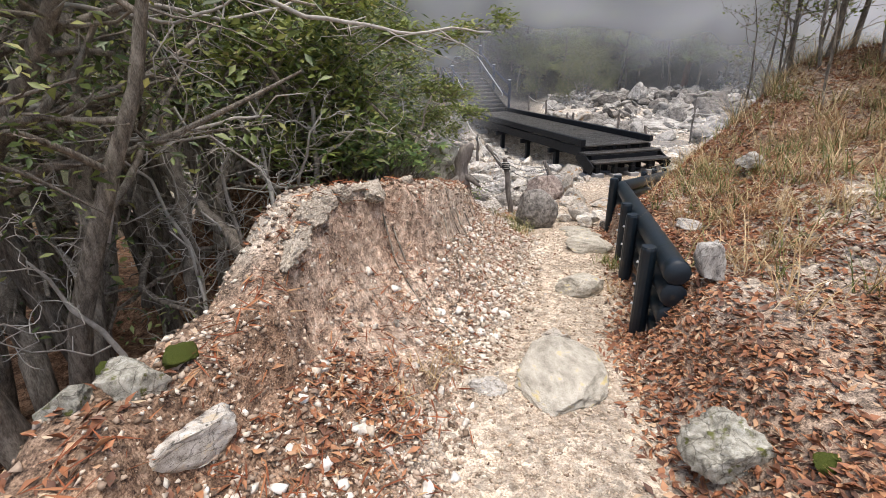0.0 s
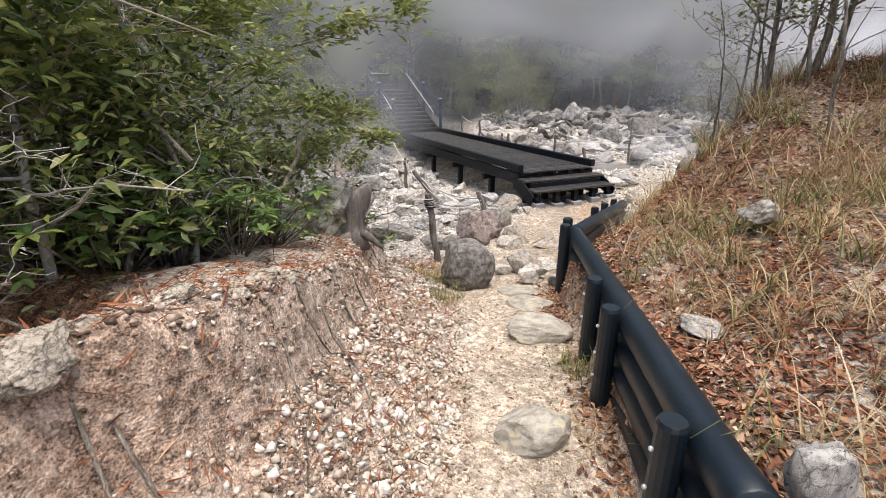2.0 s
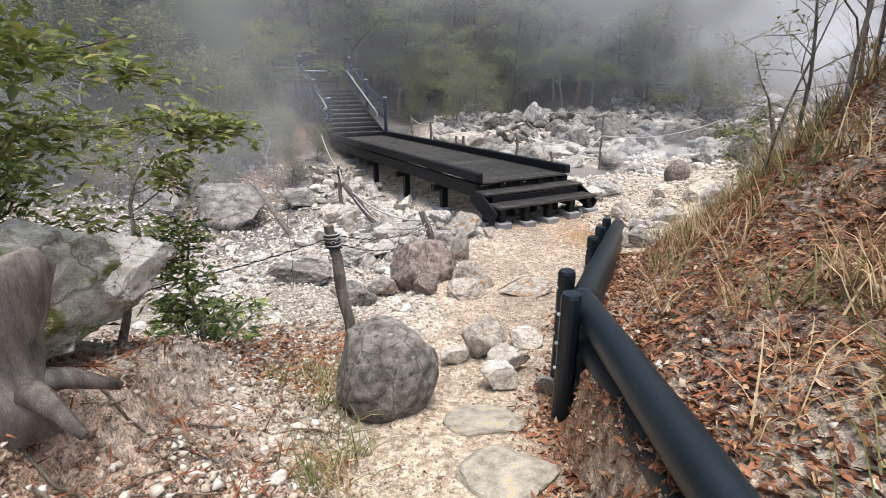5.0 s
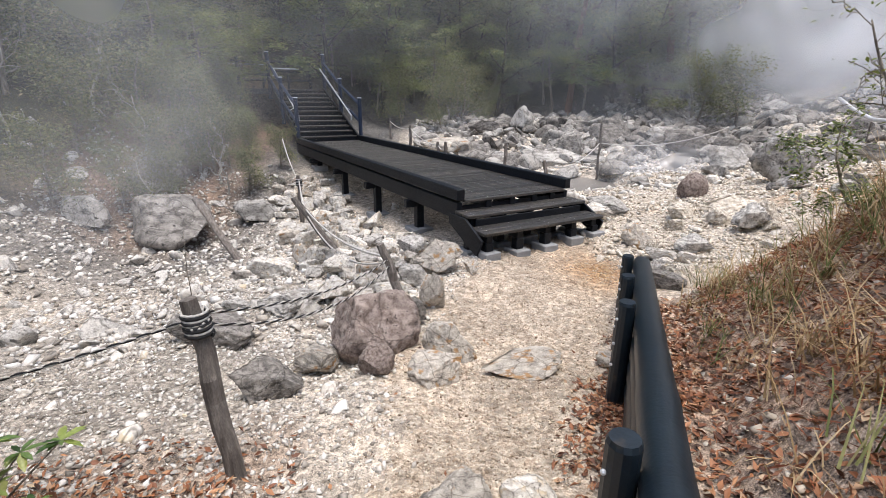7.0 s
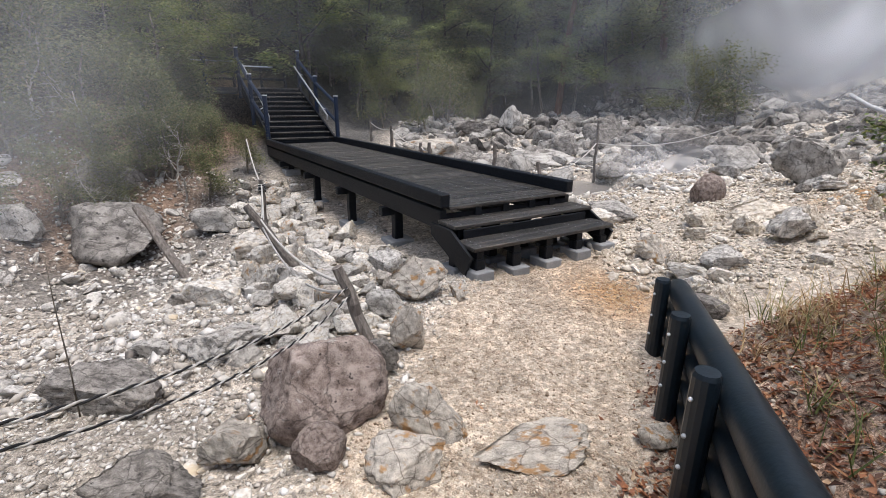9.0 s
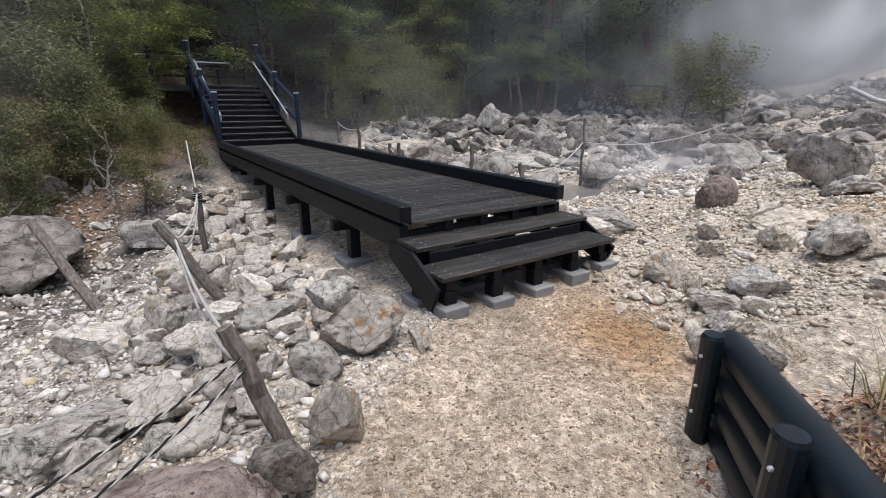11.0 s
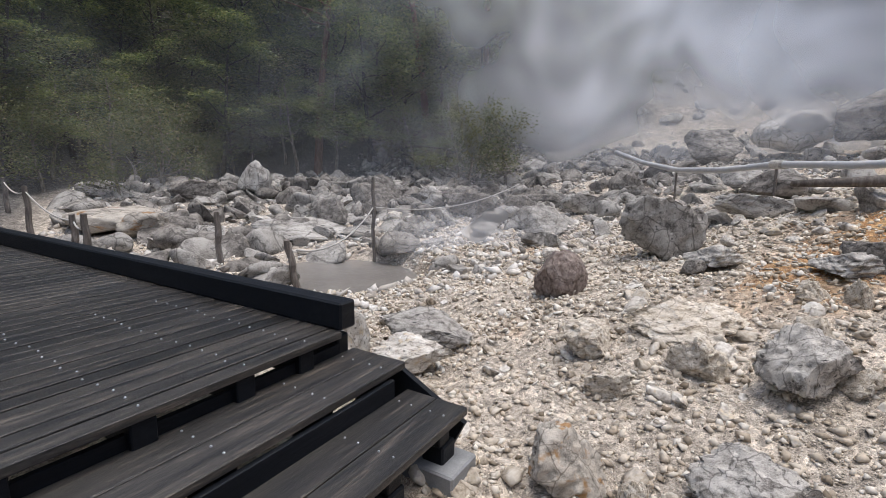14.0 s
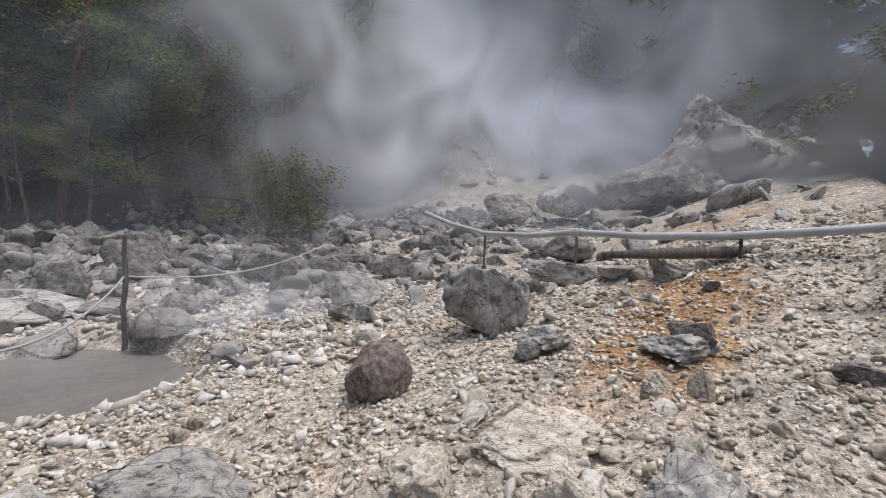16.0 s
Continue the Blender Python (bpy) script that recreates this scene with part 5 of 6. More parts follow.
litter("twig_litter", 5000, (0.0, 1.6, -1.6, 4.5), lambda x, y: 0.8 * sm(1.0, 0.6, x - bank_edge(y)), (0.05, 0.16), 54, NEEDLES, "thin brown twigs and roots on the bank", 0.015, 0.6, NEEDLE_V)


def grass(name, tufts, blades, length, mat, label, seed, droop=0.7):
    """Arching blades in tufts; tufts are rows of (x, y)."""
    r = np.random.default_rng(seed)
    V, Fc, n = [], [], 0
    for tx, ty in tufts:
        gz0 = ground_z(tx, ty)
        for _ in range(int(blades * r.uniform(0.6, 1.3))):
            a, L, w = r.uniform(0, 2 * math.pi), length * r.uniform(0.5, 1.25), r.uniform(0.0025, 0.005)
            bx, by = tx + r.normal() * 0.05, ty + r.normal() * 0.05
            dx, dy = math.cos(a), math.sin(a)
            out, dr = L * r.uniform(0.3, 0.8), droop * r.uniform(0.5, 1.3)
            for i in range(4):
                u = i / 3
                x, y, z = bx + dx * out * u, by + dy * out * u, gz0 + L * (u * 0.95 - dr * u * u * 0.75) - 0.01
                k = w * (1 - u * 0.85)
                V += [(x - dy * k, y + dx * k, z), (x + dy * k, y - dx * k, z)]
            Fc += [(n, n + 1, n + 3, n + 2), (n + 2, n + 3, n + 5, n + 4), (n + 4, n + 5, n + 7, n + 6)]
            n += 8
    tagged(new(name, mesh_of(name, V, Fc, mat)), label, "grass", kind="stuff")


def spots(n, seed, box, keep):
    r = np.random.default_rng(seed)
    x, y = r.uniform(box[0], box[1], n), r.uniform(box[2], box[3], n)
    ok = r.uniform(size=n) < keep(x, y)
    return list(zip(x[ok], y[ok]))


mound = lambda x, y: sm(0.25, 0.7, right_of_fence(x, y)) * sm(9.3, 8.3, y)
grass("dry_grass", spots(620, 61, (2.4, 6.8, -0.5, 9.2), mound), 20, 0.5, DRY_GRASS, "dry straw-coloured grass on the mound", 62, 0.95)
grass("green_grass", spots(330, 63, (2.5, 6.8, 0.3, 9.2), mound), 20, 0.5, GREEN_GRASS, "half-green arching grass on the mound", 64, 0.8)
grass("tall_dry_grass", spots(55, 67, (3.9, 7.0, 2.5, 7.0), lambda x, y: 1.0 + 0 * x), 26, 0.6, DRY_GRASS, "tall dry grass on top of the mound", 68, 0.5)
grass("path_grass", [(1.12, 4.15), (1.2, 4.3), (1.05, 4.45), (1.0, 4.05), (0.95, 4.7), (0.9, 5.1), (1.05, 5.2), (2.15, 2.6), (2.1, 2.75), (0.75, 5.3), (0.6, 4.9)], 34, 0.3, GREEN_GRASS, "tuft of half-dry grass beside the boulder", 65, 0.8)
grass("path_straw", [(1.1, 4.2), (1.15, 4.05), (0.9, 4.9), (1.0, 5.0), (0.7, 5.2), (2.05, 1.9), (0.85, 0.2), (0.75, -0.1), (0.7, -0.4)], 30, 0.28, DRY_GRASS, "straw-coloured grass beside the path", 66, 0.9)

# ---- trees and shrubs ----


def skeleton_of(seed, h, r0, lean=(0, 0), limbs=7, wild=0.5, first=0.25, sub=4, spread=0.55, up=0.35):
    """A branching frame: list of (points, radii) and the twig ends."""
    g = np.random.default_rng(seed)
    tubes, tips = [], []

    def limb(p, d, L, r, level):
        n = 7 if level == 0 else 5
        pts, rad = [p], [r]
        dd = d.copy()
        for i in range(n):
            dd = dd + g.normal(size=3) * wild * (0.16 if level == 0 else 0.32)
            dd[2] += 0.04 * up
            dd /= np.linalg.norm(dd)
            p = p + dd * L / n
            pts.append(p)
            rad.append(max(r * (1 - 0.75 * (i + 1) / n), 0.003))
        tubes.append((pts, rad))
        if level >= 2:
            tips.extend(pts[2:])
            return
        kids = limbs if level == 0 else sub
        for k in range(kids):
            u = first + (1 - first) * (k + g.uniform(0, 1)) / kids if level == 0 else g.uniform(0.3, 1)
            i = min(int(u * n), n - 1)
            q = pts[i] + (pts[i + 1] - pts[i]) * (u * n - i)
            a = g.uniform(0, 2 * math.pi)
            e = np.array([math.cos(a), math.sin(a), up * g.uniform(-0.3, 1.2)])
            e = e + dd * 0.3
            limb(q, e / np.linalg.norm(e), L * spread * g.uniform(0.6, 1.1) * (1 - 0.35 * u), max(rad[i] * 0.5, 0.004), level + 1)

    d0 = np.array([lean[0], lean[1], 1.0])
    limb(np.zeros(3), d0 / np.linalg.norm(d0), h, r0, 0)
    return tubes, np.array(tips)


LEAF2_V = np.array([(0, 0, 0), (0.45, 0.2, 0.06), (1.0, 0, -0.1), (0.45, -0.2, 0.06)])
LEAF2_F = [(0, 2, 1), (0, 3, 2)]


def foliage(name, tips, per, size, mat, seed, spread=0.12, tilt=0.9, pad=1.0):
    """Leaves round the twig ends; pad under 1 flattens each spray."""
    r = np.random.default_rng(seed)
    p = np.repeat(tips, per, axis=0) + r.normal(size=(len(tips) * per, 3)) * spread * np.array([1, 1, pad])
    s = size * r.uniform(0.6, 1.3, len(p))
    return scatter_mesh(name, LEAF2_V, LEAF2_F, p, turns(len(p), r, tilt) * s[:, None, None], mat)


def far_twig(rad):
    return rad[0] < 0.02


def tree(name, m, seed, h, r0, leaf, per, size, label, lean=(0, 0), limbs=7, wild=0.5, first=0.25, sub=4, spread=0.55, up=0.35, bark=None, clump=0.12, category="tree", group="", pad=1.0):
    t = thing(name, m, label, category, group)
    tubes, tips = skeleton_of(seed, h, r0, lean, limbs, wild, first, sub, spread, up)
    heap, twigs = Heap(), Heap()
    for i, (pts, rad) in enumerate(tubes):
        if i == 0:
            pts = [np.array(pts[0]) - (0, 0, 0.15)] + list(pts)
            rad = [rad[0] * 1.3] + list(rad)
            heap.add(*tube(pts, rad, 9, 0.08, seed))
        elif not (h > 5.2 and far_twig(rad)):
            twigs.add(*tube(pts, rad, 5 if rad[0] > 0.012 else 3, 0.0, i, False))
    part("trunk", heap.mesh("trunk", bark or BARK, True), None, t)
    part("branchwork", twigs.mesh("branchwork", bark or BARK, True), None, t)
    if leaf is not None and per:
        part("crown", foliage("crown", tips, per, size, leaf, seed + 1, clump, 0.9 if pad == 1.0 else 0.55, pad), None, t)
    return t


def at(x, y, turn=0.0, s=1.0, dz=0.0):
    return pose(x, y, ground_z(x, y) + dz, 0, 0, turn)


# the dark wood beside the path
WOOD = "twisted evergreen tree in the dark wood"
wood = [tree("evergreen_tree", at(-1.5, -0.15), 101, 4.2, 0.085, LEAF_DARK, 5, 0.075, WOOD, (-0.1, 0.1), 9, 0.7, 0.3, 4, 0.5, group="wood beside the path", clump=0.16),
        tree("evergreen_tree", at(-2.1, 1.0, 40), 102, 4.6, 0.1, LEAF_DARK, 5, 0.075, WOOD, (0.12, -0.05), 9, 0.8, 0.25, 4, 0.5, group="wood beside the path", clump=0.16),
        tree("evergreen_tree", at(-2.0, 0.2, 80), 103, 5.0, 0.12, LEAF_DARK, 5, 0.075, WOOD, (-0.25, 0.1), 8, 0.6, 0.35, 4, 0.5, group="wood beside the path", clump=0.16)]
gw = np.random.default_rng(5)
for k in range(26):
    x, y = gw.uniform(-7, -1.3), gw.uniform(-2.2, 5.5)
    if -2.4 < x and -0.6 < y < 1.3 or math.hypot(x - 1.3, y + 2.3) < 2.2:
        continue
    s = gw.uniform(0.8, 1.25)
    copy_thing(wood[k % 3], at(x, y, gw.uniform(0, 360)) @ Matrix.Scale(s, 4))
for x, y, a, s in ((-1.25, 0.75, 10, 0.62), (-1.45, 0.45, 70, 0.7), (-1.7, 0.75, 130, 0.75), (-1.2, -0.55, 200, 0.6), (-2.4, 0.6, 250, 0.9), (-1.9, -0.5, 310, 0.8), (-1.6, 1.4, 20, 0.75), (-1.3, 1.25, 100, 0.6), (-2.6, -0.1, 160, 1.0), (-2.2, 1.6, 220, 0.9), (-3.0, 0.9, 40, 1.1), (-1.55, -0.95, 280, 0.65)):
    copy_thing(wood[int(a) % 3], at(x, y, a) @ Matrix.Scale(s, 4))
# trunks and bleached boughs at the edge of the wood
BOUGHS = [("bare_tree", [(-1.28, -0.31, 0.79), (-1.36, -0.08, 1.4), (-1.46, 0.14, 1.88), (-1.63, 0.4, 2.47), (-1.71, 0.59, 2.98)], 0.062, BARK),
        ("bare_tree", [(-1.6, -0.02, 0.58), (-1.62, 0.26, 1.29), (-1.66, 0.59, 1.98), (-1.59, 0.86, 2.51), (-1.45, 1.22, 3.05)], 0.055, BARK),
        ("bare_tree", [(-1.04, 0.35, 0.94), (-1.17, 0.52, 1.44), (-1.38, 0.78, 1.92), (-1.62, 1.09, 2.55), (-1.76, 1.39, 3.09)], 0.05, BARK),
        ("bare_tree", [(-0.61, 0.42, 1.16), (-0.91, 0.56, 1.39), (-1.35, 0.76, 1.58), (-1.59, 0.91, 1.81)], 0.045, BARK),
        ("bare_tree", [(-1.55, -0.47, 0.79), (-1.81, -0.29, 1.12), (-2.05, -0.06, 1.54), (-2.32, 0.26, 2.21)], 0.06, BARK),
        ("bare_branch", [(-1.53, 0.03, 2.87), (-1.13, -0.03, 2.77), (-0.68, -0.08, 2.7), (-0.46, -0.04, 2.66), (-0.27, 0.02, 2.72), (-0.14, 0.07, 2.79)], 0.013, TWIG_PALE),
        ("bare_branch", [(-0.27, 0.39, 2.83), (0.01, 0.4, 2.71), (0.31, 0.56, 2.66), (0.54, 0.7, 2.62), (0.75, 0.87, 2.66), (0.97, 1.01, 2.63)], 0.012, TWIG_PALE),
        ("bare_branch", [(-1.08, -0.19, 1.53), (-1.07, 0.08, 2.07), (-0.83, 0.14, 2.08), (-0.52, 0.29, 2.16), (-0.31, 0.45, 2.17)], 0.016, TWIG_PALE),
        ("bare_branch", [(-1.38, -0.3, 2.22), (-1.27, -0.2, 2.28), (-1.18, -0.12, 2.31)], 0.018, TWIG_PALE),
        ("bare_branch", [(-1.25, -0.49, 1.97), (-1.14, -0.42, 1.93), (-1.04, -0.36, 1.91)], 0.008, TWIG_PALE),
        ("bare_branch", [(-0.65, -0.08, 2.68), (-0.53, -0.09, 2.57), (-0.41, -0.11, 2.47)], 0.008, TWIG_PALE),
        ("bare_branch", [(-0.94, 0.15, 2.03), (-0.61, 0.24, 2.08), (-0.36, 0.32, 1.87), (-0.27, 0.36, 1.65)], 0.008, TWIG_PALE)]
for k, (name, pts, r, mat) in enumerate(BOUGHS):
    trunk = name == "bare_tree"
    t = thing(name, pose(*pts[0]), "pale brown bare trunk at the edge of the wood" if trunk else "bleached bare branch with forked twigs", "tree" if trunk else "branch", "trunks of the wood" if trunk else "bare branches of the wood")
    gk = np.random.default_rng(400 + k)
    ctrl = np.array(pts) - np.array(pts[0])
    u = np.linspace(0, len(ctrl) - 1, 16)
    line = np.stack([np.interp(u, range(len(ctrl)), ctrl[:, i]) for i in range(3)], 1) + gk.normal(size=(16, 3)) * r * 0.3
    if trunk:
        line[0, 2] = min(line[0, 2], ground_z(*pts[0][:2]) - pts[0][2]) - 0.1
    v, f = tube(line, np.linspace(r * 1.15, r * (0.75 if trunk else 0.4), 16), 9, 0.07, k)
    part("bole" if trunk else "main_branch", mesh_of("bole", v, f, mat, True), None, t)
    for j in range(5 if trunk else 9):
        q = line[int(gk.integers(5, 16))]
        e = q + gk.normal(size=3) * (0.4 if trunk else 0.2)
        m_ = (q + e) / 2 + gk.normal(size=3) * 0.05
        rr = min(r * 0.4, 0.012)
        v, f = tube([q, m_, e], [rr, rr * 0.7, rr * 0.3], 5)
        part("side_twig", mesh_of("side_twig", v, f, mat, True), None, t)
# bare dead undergrowth in front of the wood
dead = tree("dead_shrub", at(-0.75, 0.95), 111, 1.7, 0.03, None, 0, 0, "leafless grey dead shrub with tangled twigs", (0.2, 0), 9, 1.3, 0.1, 6, 0.6, 0.25, TWIG_PALE, category="shrub", group="dead undergrowth")
for x, y, a, s in ((-1.1, 0.4, 50, 1.0), (-0.9, -0.5, 120, 0.8), (-1.4, 1.6, 200, 1.1), (-0.7, 1.7, 20, 0.9), (-1.9, -0.9, 300, 1.0), (-1.2, -1.4, 260, 0.7), (-0.4, 2.4, 140, 0.8), (-0.85, 0.15, 10, 0.7), (-0.75, 0.55, 80, 0.75), (-1.0, 0.9, 170, 0.9), (-0.6, 1.25, 230, 0.75)):
    copy_thing(dead, at(x, y, a) @ Matrix.Scale(s, 4))
# leafy bushes on top of the bank
bush = tree("evergreen_bush", at(-0.55, 2.5), 121, 1.9, 0.04, LEAF_DARK, 8, 0.085, "dense glossy evergreen bush on the bank", (0.1, 0.1), 10, 0.8, 0.08, 5, 0.55, 0.4, clump=0.1, category="bush", group="bushes on the bank")
for x, y, a, s in ((-0.95, 1.75, 70, 1.05), (-1.2, 2.6, 10, 1.3), (-1.25, 3.4, 160, 1.1), (-1.35, 4.0, 220, 1.2), (-1.7, 3.2, 90, 1.5), (-1.9, 4.4, 300, 1.4), (-1.6, 2.0, 30, 1.3), (-2.6, 3.0, 240, 1.6), (-2.7, 4.8, 120, 1.4), (-1.1, 4.9, 60, 1.0)):
    copy_thing(bush, at(x, y, a) @ Matrix.Scale(s, 4))
light_bush = tree("sunlit_bush", at(-0.35, 3.2), 131, 1.5, 0.03, LEAF_LIGHT, 5, 0.08, "yellow-green leafy bush above the bank", (0.35, 0.3), 7, 0.8, 0.3, 4, 0.5, 0.3, clump=0.08, category="bush", group="yellow-green bushes")
copy_thing(light_bush, at(-0.2, 4.75, 30) @ Matrix.Scale(0.85, 4))
for x, y, a, s in ((-0.8, 2.2, 200, 1.15), (-0.75, 3.9, 320, 0.8), (-0.5, 1.95, 45, 0.65), (-0.9, 1.5, 140, 0.7)):
    copy_thing(light_bush, at(x, y, a) @ Matrix.Scale(s, 4))
tree("hanging_shrub", at(0.05, 5.15, 0), 133, 0.9, 0.02, LEAF_DARK, 8, 0.07, "low glossy shrub hanging over the rock", (0.1, 0.3), 8, 0.9, 0.1, 4, 0.5, 0.2, clump=0.06, category="shrub")


def broad_plant(m, seed, label):
    """Whorls of long leaves on short stems."""
    t = thing("broadleaf_shrub", m, label, "shrub", "broadleaf shrubs")
    g = np.random.default_rng(seed)
    stems, places, rots = Heap(), [], []
    for k in range(26):
        tip = np.array([g.normal() * 0.28, g.normal() * 0.28, g.uniform(0.2, 0.75)])
        stems.add(*tube([(tip[0] * 0.2, tip[1] * 0.2, -0.05), (tip[0] * 0.7, tip[1] * 0.7, tip[2] * 0.6), tip], [0.01, 0.008, 0.005], 5))
        for j in range(9):
            a = j * 2.4 + g.uniform(-0.3, 0.3)
            el = g.uniform(-0.5, 0.5)
            c, s_, ce, se = math.cos(a), math.sin(a), math.cos(el), math.sin(el)
            L = g.uniform(0.1, 0.17)
            rots.append(L * np.array([[c * ce, -s_, -c * se], [s_ * ce, c, -s_ * se], [se, 0, ce]]))
            places.append(tip)
    part("stem_frame", stems.mesh("stem_frame", BARK, True), None, t)
    v = np.array([(0, 0, 0), (0.35, 0.16, 0.05), (0.7, 0.14, 0.03), (1.0, 0, -0.1), (0.7, -0.14, 0.03), (0.35, -0.16, 0.05), (0.4, 0, 0.0)])
    f = [(0, 6, 1), (1, 6, 2), (6, 3, 2), (0, 5, 6), (5, 4, 6), (6, 4, 3)]
    part("foliage", scatter_mesh("foliage", v, f, np.array(places), np.array(rots), LEAF_BROAD), None, t)
    return t


b0 = broad_plant(at(-0.5, 2.95), 141, "low shrub with long glossy green leaves")
for x, y, a, s in ((-0.7, 2.5, 60, 0.85), (-0.42, 3.2, 120, 0.65), (-0.95, 2.9, 200, 0.9), (-0.75, 3.35, 30, 0.8), (-0.9, 2.2, 90, 0.8), (-0.3, 5.7, 250, 0.7), (-0.5, 2.35, 10, 0.75), (-0.28, 2.7, 70, 0.7), (-0.62, 1.95, 150, 0.8), (-0.2, 3.1, 220, 0.6), (-1.15, 2.4, 300, 1.0)):
    copy_thing(b0, at(x, y, a) @ Matrix.Scale(s, 4))
# long pale branches overhead
for k, (a, b, r) in enumerate((((-2.2, -0.6, 2.9), (0.2, 2.2, 2.95), 0.02), ((-1.4, -1.0, 2.8), (-0.2, 0.6, 3.0), 0.014), ((-2.0, 0.8, 2.2), (-0.7, 0.2, 2.05), 0.018))):
    t = thing("overhanging_branch", pose(*a), "pale bare branch stretching over the path edge", "branch")
    gb = np.random.default_rng(150 + k)
    pts = [(np.array(b) - np.array(a)) * (i / 9) + gb.normal(size=3) * 0.04 + np.array([0, 0, 0.12 * math.sin(i)]) for i in range(10)]
    v, f = tube(pts, np.linspace(r, r * 0.35, 10), 7, 0.05, k)
    part("main_branch", mesh_of("main_branch", v, f, TWIG_PALE, True), None, t)
    for j in (3, 5, 6, 8):
        q = pts[j]
        e = q + gb.normal(size=3) * 0.22
        v, f = tube([q, (q + e) / 2 + gb.normal(size=3) * 0.03, e], [r * 0.5, r * 0.35, r * 0.15], 5)
        part("side_twig", mesh_of("side_twig", v, f, TWIG_PALE, True), None, t)


def leafy_spray(a, b, seed, r=0.016, size=0.085):
    """A branch that reaches out of the bush, with twigs and yellow-green leaves on its outer half."""
    t = thing("leafy_branch", pose(*a), "leafy yellow-green branch reaching out over the bank", "branch", "leafy branches")
    g = np.random.default_rng(seed)
    a, b = np.array(a, float), np.array(b, float)
    pts = [(b - a) * (i / 9) + g.normal(size=3) * 0.03 + np.array([0, 0, 0.15 * math.sin(i / 9 * math.pi)]) for i in range(10)]
    v, f = tube(pts, np.linspace(r, r * 0.25, 10), 6, 0.05, seed)
    part("main_branch", mesh_of("main_branch", v, f, BARK, True), None, t)
    twigs, tips = Heap(), []
    for k in range(26):
        q = pts[int(g.integers(4, 10))]
        e = q + g.normal(size=3) * np.array([0.2, 0.2, 0.07]) + (b - a) / np.linalg.norm(b - a) * 0.12
        twigs.add(*tube([q, (q + e) / 2 + g.normal(size=3) * 0.02, e], [r * 0.3, r * 0.22, r * 0.12], 4))
        tips += [q + (e - q) * u for u in (0.4, 0.6, 0.8, 1.0)]
    part("branchwork", twigs.mesh("branchwork", BARK, True), None, t)
    tagged(part("leaf_spray", foliage("leaf_spray", np.array(tips), 7, size, LEAF_LIGHT, seed + 1, 0.05, 0.6), None, t), "yellow-green leaves", kind="stuff")


leafy_spray((-1.3, 3.2, 1.9), (0.74, 4.05, 2.9), 301)
leafy_spray((-1.1, 4.0, 1.5), (0.2, 5.4, 1.75), 302)
leafy_spray((-1.3, 3.4, 1.7), (0.1, 4.6, 2.1), 303)
leafy_spray((-1.4, 1.6, 2.0), (0.0, 2.6, 2.75), 304)
leafy_spray((-1.3, 1.0, 2.1), (-0.2, 1.9, 2.95), 305)
t = thing("tree_stump", at(0.36, 3.55), "grey-brown split dead stump on the bank", "stump")
v, f = tube([(0.02, -0.02, -0.1), (0.0, 0.0, 0.05), (-0.01, 0.01, 0.13), (0.0, 0.02, 0.21), (0.03, 0.03, 0.3), (0.07, 0.04, 0.38), (0.1, 0.05, 0.43), (0.13, 0.05, 0.46)], [0.12, 0.09, 0.08, 0.085, 0.095, 0.085, 0.06, 0.02], 13, 0.3, 8)
part("stump_wood", mesh_of("stump_wood", v, f, POST_WOOD, True), None, t)
for k, (dx, dy) in enumerate(((0.25, -0.1), (-0.15, -0.22), (0.2, 0.15))):
    v, f = tube([(0, 0, 0.06), (dx * 0.5, dy * 0.5, 0.03), (dx, dy, -0.05)], [0.05, 0.035, 0.015], 7, 0.1, k)
    part("root", mesh_of("root", v, f, POST_WOOD, True), None, t)
# roots washed out of the clay bank
gr = np.random.default_rng(310)
for k in range(16):
    y = gr.uniform(0.2, 4.2)
    x = float(bank_edge(y)) + gr.uniform(-0.02, 0.15)
    pts, q = [], np.array([x, y])
    step = np.array([gr.uniform(0.03, 0.08), gr.uniform(-0.07, 0.07)])
    for i in range(9):
        pts.append((q[0] - x, q[1] - y, ground_z(*q) + 0.012 + 0.01 * math.sin(i * 1.9) - ground_z(x, y)))
        step = step + gr.normal(size=2) * 0.02
        q = q + step
    t = thing("exposed_root", at(x, y), "thin brown root hanging out of the clay bank", "root", "roots of the bank")
    v, f = tube(pts, np.linspace(0.007, 0.002, 9), 5, 0.1, k)
    part("root_strand", mesh_of("root_strand", v, f, BARK, True), None, t)
# thin trees on the mound
bare = tree("bare_sapling", at(4.35, 5.55), 161, 2.3, 0.018, LEAF_LIGHT, 1, 0.055, "thin nearly bare sapling on the mound", (-0.1, 0.05), 8, 0.7, 0.12, 4, 0.5, 0.6, clump=0.05, group="saplings on the mound")
for x, y, a, s in ((4.8, 5.1, 90, 1.2), (5.2, 5.7, 200, 1.1), (4.1, 5.9, 300, 0.7), (5.6, 4.6, 140, 1.4), (4.5, 4.2, 40, 1.0), (4.45, 5.4, 250, 0.9), (4.25, 5.75, 20, 0.85), (4.6, 5.7, 170, 1.0), (4.9, 5.5, 320, 0.95), (5.0, 6.2, 110, 0.8)):
    copy_thing(bare, at(x, y, a) @ Matrix.Scale(s, 4))
pine_twig = tree("young_pine", at(5.6, 3.6), 163, 3.0, 0.05, LEAF_LIGHT, 7, 0.11, "young pine with soft green needles on the mound", (-0.15, 0), 9, 0.5, 0.25, 4, 0.5, 0.3, clump=0.12, group="young pines")
